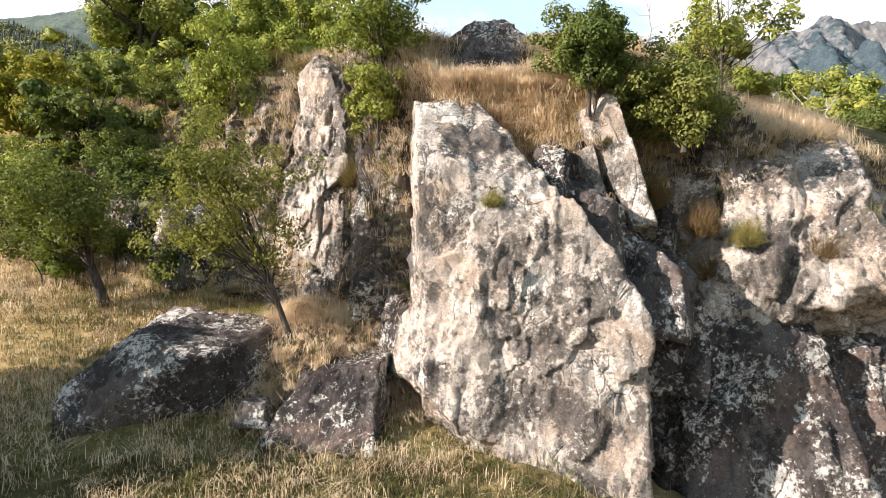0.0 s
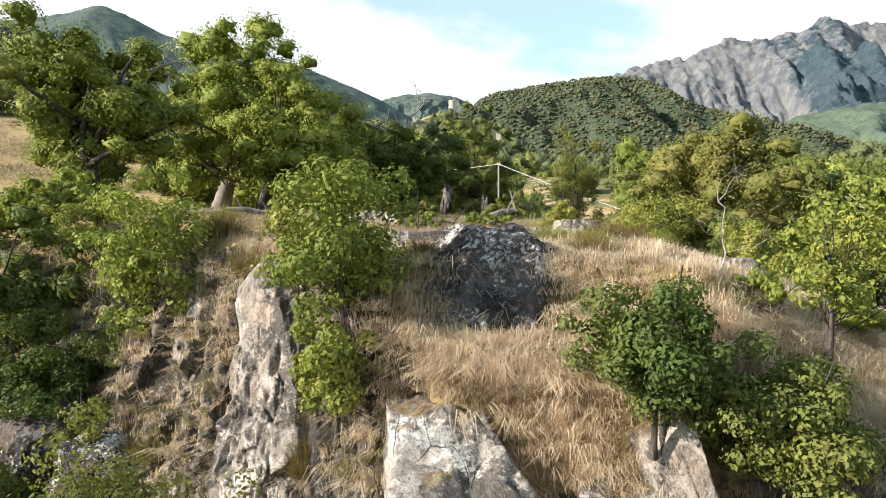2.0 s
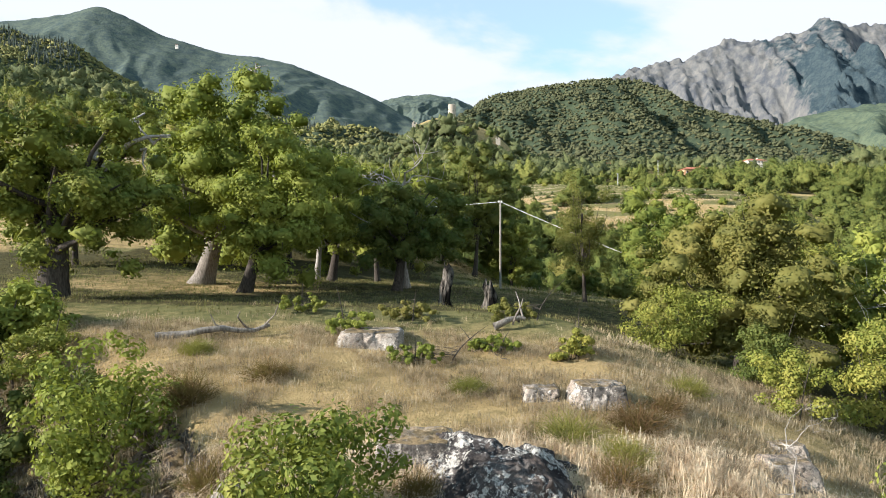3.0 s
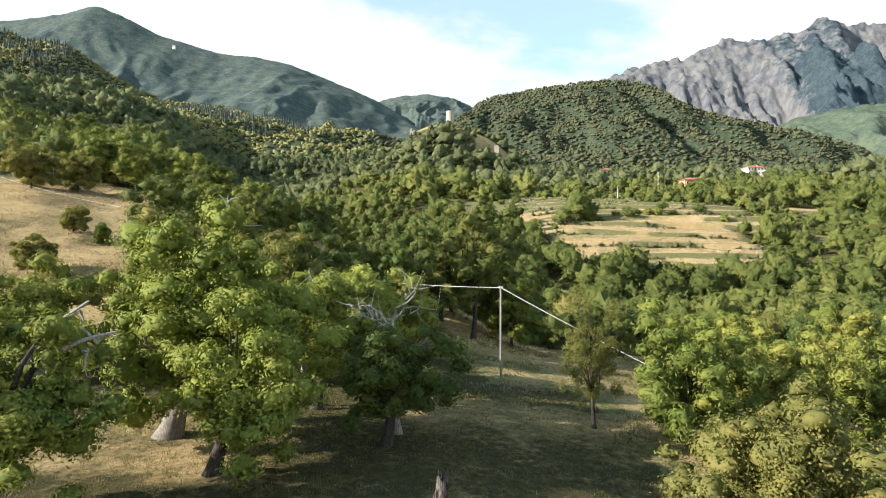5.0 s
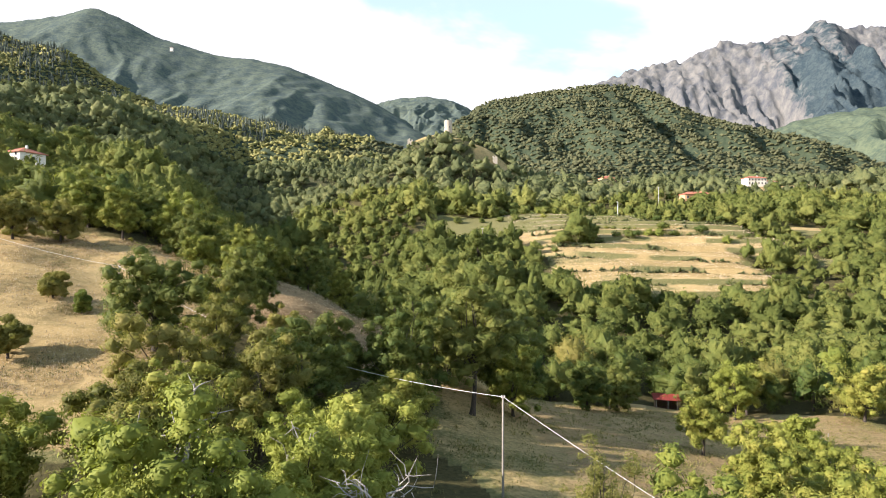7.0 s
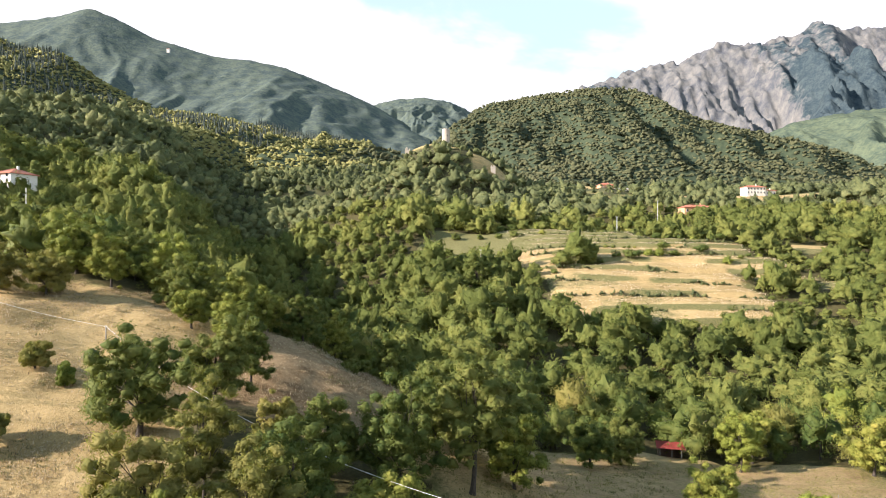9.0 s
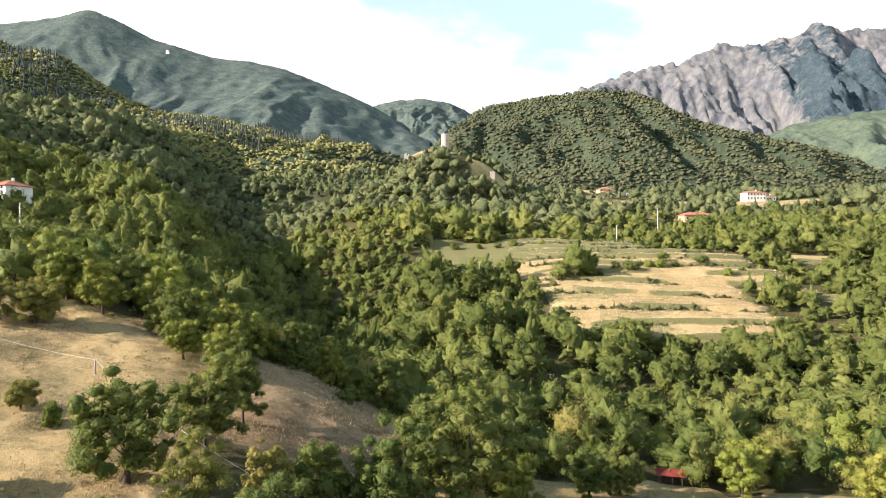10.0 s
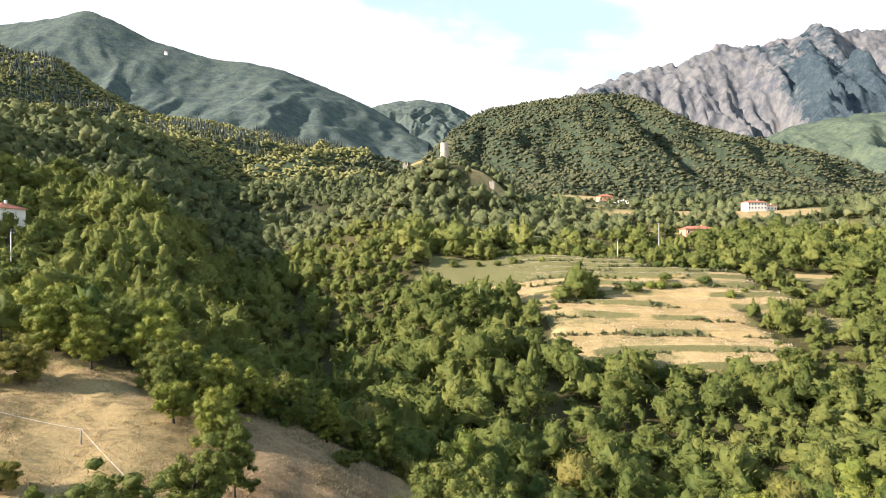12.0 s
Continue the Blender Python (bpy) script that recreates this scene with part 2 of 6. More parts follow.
def rock_material(name, base, light, stain, dark, crust_from, white, soil=None):
    """Weathered rock: broken planes and cracks, peppered with dark and pale lichen, ochre stains and grit."""
    m = Mat(name, 0.93, 0.12)
    p = m.place()
    bent = m.warped(m.place((1.25, 1.25, 0.62), (0.12, 0.2, 0.3)), 1.1, 0.35)
    tilt_a, cell_a = m.planes(bent, 1.5)
    tilt_b, cell_b = m.planes(m.warped(bent, 4.0, 0.10), 5.0)
    mid, fine, grit = m.noise(p, 2.0, 7, 0.68), m.noise(p, 13, 6, 0.75), m.noise(p, 48, 3, 0.7)
    patch_a, patch_b = m.noise(p, 1.0, 4, 0.6), m.noise(m.place((1, 1, 1), (0.4, 0.9, 0.2)), 0.9, 4, 0.6)
    streak = m.noise(m.place((3.2, 3.2, 0.28), (0.0, 0.10, 0.0)), 1.6, 6, 0.62)
    tone = m.math("ADD", mid, m.math("MULTIPLY", m.math("SUBTRACT", m.math("ADD", cell_a, cell_b), 1.0), 0.16))
    c = m.mix(m.range(tone, 0.38, 0.62), base, light)
    c = m.mix(m.math("MULTIPLY", m.range(m.noise(p, 0.8, 6, 0.66), 0.49, 0.60), 0.6), c, stain)
    c = m.mix(m.range(streak, 0.54, 0.66, 0.0, 0.5), c, m.mix(0.55, c, (0.10, 0.085, 0.07)))
    c = m.mix(m.range(streak, 0.44, 0.34, 0.0, 0.5), c, light)
    crust = m.math("ADD", m.noise(p, 6.0, 9, 0.8), m.math("MULTIPLY", m.math("SUBTRACT", patch_a, 0.5), 1.4))
    c = m.mix(m.range(crust, crust_from, crust_from + 0.025, 0.0, 0.8), c, dark)
    blot = m.math("ADD", m.noise(m.place((1, 1, 1), (1.1, 0.3, 0.7)), 8.5, 8, 0.78), m.math("MULTIPLY", m.math("SUBTRACT", patch_b, 0.5), 0.9))
    c = m.mix(m.range(blot, white, white + 0.02, 0.0, 0.9), c, (0.66, 0.63, 0.56))
    pepper = m.math("ADD", m.noise(p, 15, 6, 0.78), m.math("MULTIPLY", m.math("SUBTRACT", patch_a, 0.5), 0.6))
    c = m.mix(m.range(pepper, 0.56, 0.58, 0.0, 0.8), c, dark)
    spots = m.math("ADD", m.voronoi(p, 9.0), m.math("MULTIPLY", fine, 0.6))
    c = m.mix(m.range(spots, 0.40, 0.38, 0.0, 0.8), c, (0.66, 0.62, 0.54))
    seam = m.voronoi(bent, 1.5, "DISTANCE_TO_EDGE")
    split = m.math("ADD", seam, m.range(patch_b, 0.42, 0.58, 0.08, 0.0))
    c = m.mix(m.range(split, 0.003, 0.012, 0.45, 0.0), c, (0.03, 0.026, 0.022))
    c = m.mix(m.range(fine, 0.34, 0.52, 0.7, 0.0), c, m.mix(0.75, c, (0.05, 0.043, 0.036)))
    c = m.mix(0.8, c, m.ramp(grit, [(0.36, (0.42, 0.40, 0.38)), (0.48, (0.95, 0.95, 0.95)), (0.66, (1.0, 1.0, 1.0))]), "MULTIPLY")
    if soil:
        # earth and dead grass settle on what faces up
        nz = m.n.new("ShaderNodeSeparateXYZ")
        m.l.new(m.n.new("ShaderNodeNewGeometry").outputs["Normal"], nz.inputs[0])
        up = m.math("ADD", nz.outputs[2], m.math("MULTIPLY", m.math("SUBTRACT", mid, 0.5), 0.9))
        c = m.mix(m.range(up, soil, soil + 0.16), c, m.ramp(fine, [(0.3, (0.13, 0.09, 0.045)), (0.7, (0.36, 0.265, 0.145))]))
    m.colour(c)
    h = m.math("ADD", m.math("MULTIPLY", tilt_a, 0.55), m.math("MULTIPLY", tilt_b, 0.75))
    h = m.math("ADD", h, m.math("ADD", m.math("MULTIPLY", fine, 0.055), m.math("MULTIPLY", grit, 0.012)))
    h = m.math("ADD", h, m.range(split, 0.0, 0.02, -0.03, 0.0))
    m.bump(h, 1.0, 1.0)
    return m.m


ROCK = rock_material("pale_cliff_rock", (0.345, 0.30, 0.25), (0.57, 0.51, 0.435), (0.41, 0.305, 0.22), (0.09, 0.08, 0.07), 0.545, 0.62, 0.86)
# dark lichened rock, also used where shade is put into the rock colour
ROCK_DARK = rock_material("lichen_and_shade_dark_rock", (0.075, 0.064, 0.058), (0.17, 0.15, 0.135), (0.15, 0.10, 0.075), (0.035, 0.031, 0.03), 0.52, 0.57, 1.15)
ROCK_BANK = rock_material("broken_bank_rock", (0.13, 0.105, 0.08), (0.32, 0.275, 0.22), (0.22, 0.155, 0.10), (0.05, 0.043, 0.036), 0.52, 0.64, 0.45)

# ground: cover attribute r = dry straw, g = green sward, b = bare earth
gm = Mat("ground_cover", 1.0, 0.05)
gp = gm.place()
cov = gm.n.new("ShaderNodeSeparateColor")
gm.l.new(gm.attribute("cover")["Color"], cov.inputs[0])
gn1, gn2, gn3 = gm.noise(gp, 0.35, 6, 0.62), gm.noise(gp, 2.2, 6, 0.7), gm.noise(gp, 11, 5, 0.75)
g_floor = gm.ramp(gn2, [(0.3, (0.045, 0.042, 0.02)), (0.7, (0.11, 0.095, 0.04))])
g_dry = gm.mix(gm.range(gn3, 0.35, 0.65), gm.ramp(gn2, [(0.3, (0.26, 0.18, 0.08)), (0.7, (0.54, 0.40, 0.20))]), gm.ramp(gm.noise(gp, 0.07, 6, 0.68), [(0.38, (0.25, 0.185, 0.075)), (0.62, (0.50, 0.365, 0.17))]))
g_green = gm.ramp(gn2, [(0.3, (0.10, 0.10, 0.04)), (0.7, (0.22, 0.20, 0.085))])
g_bare = gm.ramp(gm.math("ADD", gm.math("MULTIPLY", gn2, 0.4), gm.math("MULTIPLY", gm.noise(gm.place((0.5, 1.4, 1)), 0.25, 6, 0.68), 0.6)), [(0.36, (0.13, 0.085, 0.045)), (0.64, (0.36, 0.26, 0.145))])
soft = lambda s: gm.range(gm.math("ADD", s, gm.math("MULTIPLY", gm.math("SUBTRACT", gm.math("ADD", gm.math("MULTIPLY", gn1, 0.6), gm.math("MULTIPLY", gn2, 0.4)), 0.5), 1.1)), 0.35, 0.65)
g_dry = gm.mix(gm.range(gm.noise(gp, 0.8, 6, 0.7), 0.54, 0.66, 0.0, 0.35), g_dry, (0.15, 0.115, 0.055))
gpos = gm.n.new("ShaderNodeSeparateXYZ")
gm.l.new(gp, gpos.inputs[0])
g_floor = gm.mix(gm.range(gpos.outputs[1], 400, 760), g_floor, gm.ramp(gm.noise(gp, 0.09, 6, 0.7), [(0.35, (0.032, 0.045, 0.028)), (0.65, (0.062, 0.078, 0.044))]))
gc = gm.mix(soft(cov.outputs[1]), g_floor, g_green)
g_dry = gm.mix(gm.range(gm.noise(gm.place((0.10, 1.0, 1.0)), 0.42, 5, 0.7), 0.54, 0.66, 0.0, 0.55), g_dry, (0.19, 0.155, 0.065))
gc = gm.mix(soft(cov.outputs[0]), gc, g_dry)
gc = gm.mix(soft(cov.outputs[2]), gc, g_bare)
gsep = gm.n.new("ShaderNodeSeparateXYZ")
gm.l.new(gm.n.new("ShaderNodeNewGeometry").outputs["Normal"], gsep.inputs[0])
steep = gm.math("ADD", gsep.outputs[2], gm.math("MULTIPLY", gm.math("SUBTRACT", gn2, 0.5), 0.5))
g_rock = gm.mix(gm.range(gm.noise(gp, 4.5, 7, 0.72), 0.54, 0.60), gm.ramp(gn3, [(0.3, (0.04, 0.034, 0.028)), (0.7, (0.13, 0.105, 0.08))]), (0.30, 0.265, 0.22))
gc = gm.mix(gm.math("MULTIPLY", gm.range(steep, 0.70, 0.58), gm.attribute("cover")["Alpha"]), gc, g_rock)
gm.colour(gc)
gm.bump(gm.math("ADD", gm.math("MULTIPLY", gn2, 0.6), gm.math("MULTIPLY", gn3, 0.4)), 1.0, 0.25)
GROUND = gm.m


def grass_material(name, stops):
    m = Mat(name, 0.8, 0.15)
    v = m.math("ADD", m.math("MULTIPLY", m.island(), 0.16), m.math("MULTIPLY", m.noise(m.place(), 0.6, 3), 0.42))
    v = m.math("ADD", v, m.math("MULTIPLY", m.range(m.noise(m.place(), 2.4, 3, 0.6), 0.3, 0.7), 0.42))
    c = m.ramp(v, stops)
    m.colour(c)
    t = m.n.new("ShaderNodeBsdfTranslucent")
    m.l.new(c, t.inputs[0])
    s = m.n.new("ShaderNodeMixShader")
    s.inputs[0].default_value = 0.4
    m.l.new(m.b.outputs[0], s.inputs[1])
    m.l.new(t.outputs[0], s.inputs[2])
    m.l.new(s.outputs[0], m.out.inputs[0])
    return m.m


STRAW = grass_material("dry_straw", [(0.20, (0.27, 0.195, 0.12)), (0.40, (0.60, 0.46, 0.30)), (0.58, (0.78, 0.64, 0.44)), (0.8, (0.86, 0.76, 0.58))])
STRAW_DULL = grass_material("dull_straw", [(0.22, (0.14, 0.105, 0.06)), (0.42, (0.33, 0.255, 0.15)), (0.6, (0.48, 0.38, 0.235)), (0.8, (0.60, 0.50, 0.34))])
# darker grass: shade put into the colour, also used for dark weeds
SHADE_WEED_GRASS = grass_material("shade_tone_and_weed_grass", [(0.2, (0.075, 0.085, 0.028)), (0.5, (0.17, 0.165, 0.06)), (0.8, (0.33, 0.265, 0.115))])
SWARD = grass_material("half_green_grass", [(0.2, (0.10, 0.11, 0.03)), (0.5, (0.22, 0.20, 0.06)), (0.8, (0.38, 0.30, 0.11))])


def plain(name, c, rough=0.8, grain=6.0, amount=0.25, metal=0.0):
    m = Mat(name, rough, 0.3)
    n = m.math("ADD", m.math("MULTIPLY", m.noise(m.coord(), grain, 5, 0.65), 0.6), m.math("MULTIPLY", m.noise(m.coord(), grain * 0.15, 3), 0.4))
    m.colour(m.ramp(n, [(0.3, tuple(v * (1 - amount) for v in c)), (0.7, tuple(min(1, v * (1 + amount)) for v in c))]))
    m.b.inputs["Metallic"].default_value = metal
    m.bump(n, 0.3, 0.02)
    return m.m


STONE_WALL = plain("castle_stone", (0.44, 0.38, 0.30), 0.95, 1.2, 0.28)
PLASTER_WHITE = plain("pale_plaster", (0.72, 0.68, 0.60), 0.9, 0.8, 0.1)
PLASTER_ORANGE = plain("orange_plaster", (0.62, 0.36, 0.20), 0.9, 0.8, 0.12)
ROOF_TILE = plain("red_roof_tiles", (0.42, 0.15, 0.09), 0.85, 2.0, 0.25)
ROOF_METAL = plain("red_painted_sheet_roof", (0.36, 0.075, 0.06), 0.6, 1.5, 0.2)
GLASS_DARK = plain("dark_window_glass", (0.03, 0.035, 0.04), 0.15, 1.0, 0.1)
POLE_WOOD = plain("grey_pole_wood", (0.25, 0.225, 0.185), 0.9, 3.0, 0.2)
CABLE = plain("pale_cable", (0.70, 0.68, 0.64), 0.6, 1.0, 0.05)
STEEL = plain("galvanised_steel", (0.55, 0.56, 0.57), 0.5, 2.0, 0.1, 0.6)
SHED_WOOD = plain("dark_shed_boards", (0.13, 0.09, 0.06), 0.9, 3.0, 0.3)


# ------------------------------------------------------------------ number helpers
def vnoise(P, seed=0):
    """Value noise in -1..1 at the rows of P."""
    P = np.asarray(P, float)
    i = np.floor(P).astype(np.int64)
    f = P - i
    u = f * f * f * (f * (f * 6 - 15) + 10)
    out = np.zeros(len(P))
    for dx in (0, 1):
        for dy in (0, 1):
            for dz in (0, 1):
                h = (i[:, 0] + dx) * 374761393 + (i[:, 1] + dy) * 668265263 + (i[:, 2] + dz) * 1442695041 + seed * 974634777
                h = (h ^ (h >> 13)) * 1274126177 & 0xFFFFFFFF
                h = ((h ^ (h >> 16)) * 2246822519) & 0xFFFFFFFF
                h = (h ^ (h >> 15)) & 0xFFFF
                w = np.where(dx, u[:, 0], 1 - u[:, 0]) * np.where(dy, u[:, 1], 1 - u[:, 1]) * np.where(dz, u[:, 2], 1 - u[:, 2])
                out += w * (h / 32767.5 - 1)
    return out


def fbm(P, scale=1.0, octaves=4, seed=0, gain=0.5):
    P = np.asarray(P, float) * scale
    out, a = np.zeros(len(P)), 1.0
    for k in range(octaves):
        out += a * vnoise(P + 17.3 * k, seed + k)
        P, a = P * 2.03, a * gain
    return out


def fbm2(x, y, scale, octaves=4, seed=0, gain=0.5):
    return fbm(np.stack([x, y, 0 * x + 0.37], -1).reshape(-1, 3), scale, octaves, seed, gain).reshape(np.shape(x))


def step(a, b, v):
    t = np.clip((v - a) / (b - a), 0, 1)
    return t * t * (3 - 2 * t)


def mesh_of(name, V, F, mat, smooth=False):
    """A mesh from arrays: V (n, 3), F (m, 3 or 4)."""
    me = bpy.data.meshes.new(name)
    V, F = np.asarray(V, np.float32), np.asarray(F, np.int32)
    k = F.shape[1]
    me.vertices.add(len(V))
    me.vertices.foreach_set("co", V.ravel())
    me.loops.add(F.size)
    me.loops.foreach_set("vertex_index", F.ravel())
    me.polygons.add(len(F))
    me.polygons.foreach_set("loop_start", np.arange(0, F.size, k, dtype=np.int32))
    me.update(calc_edges=True)
    if smooth:
        me.polygons.foreach_set("use_smooth", np.ones(len(F), bool))
    me.materials.append(mat)
    me.validate()
    return me


def part(name, bm, material, parent=None, label=""):
    """One mesh object, from a bmesh or a mesh, under a thing or a part."""
    if isinstance(bm, bmesh.types.BMesh):
        me = bpy.data.meshes.new(name)
        bm.to_mesh(me)
        bm.free()
        me.materials.append(material)
    else:
        me = bm
    ob = new(name, me)
    ob.parent = parent
    return tagged(ob, label)


def thing(name, m, label, category, group="", kind=""):
    ob = new(name)
    ob.matrix_world = m
    ob.empty_display_size = 0.3
    return tagged(ob, label, category, group, kind)


def box(bm, x0, x1, y0, y1, z0, z1, bevel=0.0):
    r = bmesh.ops.create_cube(bm, size=1)
    bmesh.ops.scale(bm, vec=(x1 - x0, y1 - y0, z1 - z0), verts=r["verts"])
    bmesh.ops.translate(bm, vec=((x0 + x1) / 2, (y0 + y1) / 2, (z0 + z1) / 2), verts=r["verts"])
    if bevel:
        edges = {e for v in r["verts"] for e in v.link_edges}
        bmesh.ops.bevel(bm, geom=list(edges), offset=bevel, segments=1, affect="EDGES")
    return bm


def tube(path, radii, sides=7):
    """Vertices and quads of a tapering tube along a line of points."""
    path, n = np.asarray(path, float), len(path)
    t = np.gradient(path, axis=0)
    t /= np.linalg.norm(t, axis=1, keepdims=True) + 1e-9
    a = np.cross(t, (0.31, 0.83, 0.46))
    a /= np.linalg.norm(a, axis=1, keepdims=True) + 1e-9
    b = np.cross(t, a)
    ang = np.linspace(0, 2 * math.pi, sides, endpoint=False)
    ring = np.cos(ang)[None, :, None] * a[:, None] + np.sin(ang)[None, :, None] * b[:, None]
    V = (path[:, None] + ring * np.asarray(radii, float)[:, None, None]).reshape(-1, 3)
    F = []
    for i in range(n - 1):
        for j in range(sides):
            k = (j + 1) % sides
            F.append((i * sides + j, i * sides + k, (i + 1) * sides + k, (i + 1) * sides + j))
    return V, np.array(F)


def joined(parts):
    V, F, o = [], [], 0
    for v, f in parts:
        V.append(v)
        F.append(f + o)
        o += len(v)
    return np.concatenate(V), np.concatenate(F)


def facets(P, size, seed=0, k=60.0):
    """Broken planes: each cell of a jittered lattice is a tilted plane of its own, with narrow breaks between."""
    Q = np.asarray(P, float) / np.asarray(size, float)
    i = np.floor(Q).astype(np.int64)
    num, den = np.zeros(len(Q)), np.full(len(Q), 1e-12)
    for dx in (-1, 0, 1):
        for dy in (-1, 0, 1):
            for dz in (-1, 0, 1):
                c = i + np.array((dx, dy, dz))
                h = c[:, 0] * 374761393 + c[:, 1] * 668265263 + c[:, 2] * 1442695041 + seed * 974634777
                r = []
                for j in range(7):
                    h = ((h ^ (h >> 13)) * 1274126177 + 12345 * j) & 0xFFFFFFFF
                    h = ((h ^ (h >> 15)) * 2246822519) & 0xFFFFFFFF
                    r.append(((h ^ (h >> 14)) & 0xFFFF) / 65535.0 - 0.5)
                d = Q - c - 0.5 - 0.8 * np.stack(r[:3], -1)
                w = np.exp(-k * (d * d).sum(1))
                num += w * (r[3] + 1.3 * (r[4] * d[:, 0] + r[5] * d[:, 1] + r[6] * d[:, 2]))
                den += w
    return num / den


# ------------------------------------------------------------------ the land
# cross sections through the valley: for each x, how high the ground lies at each y
SECTIONS = {
    -900: ((0, 200), (1400, 200)),
    -320: ((0, 60), (200, 105), (420, 130), (600, 152), (900, 200), (1400, 200)),
    -160: ((0, 12), (60, 24), (120, 38), (200, 46), (250, 52), (320, 50), (420, 62), (560, 84), (700, 92), (1400, 110)),
    -60: ((30, 4), (60, 10), (90, 20.5), (115, 26.5), (150, 30), (190, 22), (256, 27), (420, 45), (560, 66), (700, 80), (1400, 100)),
    -24: ((30, 7), (60, 8.6), (80, 11.5), (100, 14.5), (112, 20), (124, 18.5), (150, 8), (190, 10), (235, 14), (290, 27), (415, 52), (520, 84), (620, 88), (1400, 100)),
    0: ((28, 6.8), (45, 6.8), (64, 6.2), (85, 6.6), (112, 9.5), (126, 6), (136, 2), (190, 8), (235, 16), (300, 32), (356, 42), (415, 54), (520, 90), (620, 92), (1400, 105)),
    14: ((28, 2.5), (45, 5.4), (64, 5.0), (85, 3.4), (112, 1.2), (130, -2), (190, 7), (235, 18), (300, 33), (356, 43), (415, 55), (520, 84), (700, 90), (1400, 110)),
    50: ((28, -4), (64, -2), (100, -3), (130, -5), (150, -3), (190, 4.5), (212, 10), (242, 21.5), (258, 27.5), (308, 39), (335, 43), (390, 53), (520, 74), (706, 88), (864, 120), (1400, 140)),
    100: ((28, -5), (100, -4), (140, -2), (190, 5), (212, 10.5), (237, 18.5), (258, 26.5), (291, 36), (347, 44), (400, 54), (542, 76), (706, 90), (900, 125), (1400, 150)),
    220: ((28, 0), (100, 2), (200, 12), (300, 34), (400, 54), (542, 78), (706, 92), (900, 125), (1400, 140)),
    480: ((28, 10), (200, 30), (400, 66), (700, 96), (1000, 110), (1400, 130)),
    1000: ((28, 30), (400, 80), (1400, 100)),
}
CREST_SPUR = [(-1100, 443), (-881, 426), (-799, 416), (-737, 410), (-685, 385), (-633, 349), (-561, 307), (-488, 290), (-405, 274), (-332, 256), (-238, 238), (-133, 222), (-49, 203), (23, 168), (120, 93), (200, 33)]
CREST_EAST = [(-160, 120), (-9, 235), (39, 290), (79, 325), (123, 340), (160, 352), (232, 365), (330, 375), (390, 377), (439, 368), (488, 347), (549, 322), (647, 293), (769, 250), (868, 217), (966, 175), (1077, 138), (1300, 100)]


def ridge(x, y, crest, far, run, foot, bend, seed, rough):
    """A wooded ridge that rises over run metres to its crest at the depth far and falls again behind."""
    t = np.clip(1 - np.abs(y - far) / np.where(y < far, run, run * 0.6), 0, 1)
    xx = x * (1 + 0.55 * (far / np.maximum(y, 0.3 * far) - 1)) + 30 * fbm2(x, y, 0.006, 2, seed)
    top = np.interp(xx, *zip(*crest))
    lay = (0.6 - np.abs(fbm2(x, y * 0.4, 0.010, 4, seed + 1))) * np.sin(math.pi * t) * rough
    return np.where(t > 0, foot + (top - foot) * t**bend + lay, -1e3)


def sections(x, y):
    xs = np.array(sorted(SECTIONS), float)
    cols = np.stack([np.interp(y, *zip(*SECTIONS[int(k)])) for k in xs])
    i = np.clip(np.searchsorted(xs, x) - 1, 0, len(xs) - 2)
    t = np.clip((x - xs[i]) / (xs[i + 1] - xs[i]), 0, 1)
    t = t * t * (3 - 2 * t) * 0.5 + t * 0.5
    a = np.take_along_axis(cols, i[None], 0)[0]
    b = np.take_along_axis(cols, i[None] + 1, 0)[0]
    return a + (b - a) * t


EDGE_X = (-40, -14, -10, -7, -4.2, -2.4, -0.6, 0.2, 3.4, 4.4, 6, 9, 14, 40)
EDGE_FOOT = (16, 17, 17.4, 17.2, 16.0, 15.2, 13.4, 12.6, 12.0, 13.4, 12.6, 12.6, 13, 14)
EDGE_TOP = (30, 28, 26, 23.5, 18.6, 17.2, 15.0, 13.9, 13.4, 14.4, 14.0, 13.9, 15, 26)


def open_land(x, y):
    """How far a place is open grassland (0 to 1)."""
    rag = 7 * fbm2(x, y, 0.05, 3, 5)
    def area(x0, x1, y0, y1, s=8.0):
        d = np.minimum(np.minimum(x - x0, x1 - x), np.minimum(y - y0, y1 - y)) + rag * (s / 8)
        return step(-s / 2, s / 2, d)
    o = 0.8 * step(0.42, 0.55, fbm2(x, y, 0.03, 3, 55)) * step(110, 150, x) * step(200, 260, y) * step(800, 600, y)
    o = np.maximum(o, area(-17, 10, 5, 62, 10))
    o = np.maximum(o, area(3, 74, 60, 126, 5))
    o = np.maximum(o, area(-92 , -25, 56, 128, 6) * step(-10, 10, -x - 20))
    o = np.maximum(o, area(-30, -2, 92, 128, 4))
    o = np.maximum(o, area(40, 113, 209, 262, 6))
    o = np.maximum(o, area(62, 138, 250, 304, 8))
    o = np.maximum(o, area(30, 100, 262, 336, 8))
    o = np.maximum(o, area(-6, 60, 292, 336, 8))
    o = np.maximum(o, area(58, 96, 375, 398, 6))
    o = np.maximum(o, area(-24, 18, 526, 566, 4))
    o = np.maximum(o, area(30, 62, 496, 520, 5))
    o = np.maximum(o, area(-135, -98, 150, 185, 6))
    o = np.maximum(o, area(150, 330, 490, 548, 8))
    o = np.maximum(o, area(140, 210, 780, 840, 12))
    o = np.maximum(o, area(33, 51, 116, 132, 3))
    o = np.maximum(o, area(144, 164, 383, 397, 3))
    o = np.maximum(o, area(158, 212, 600, 710, 6))
    return o


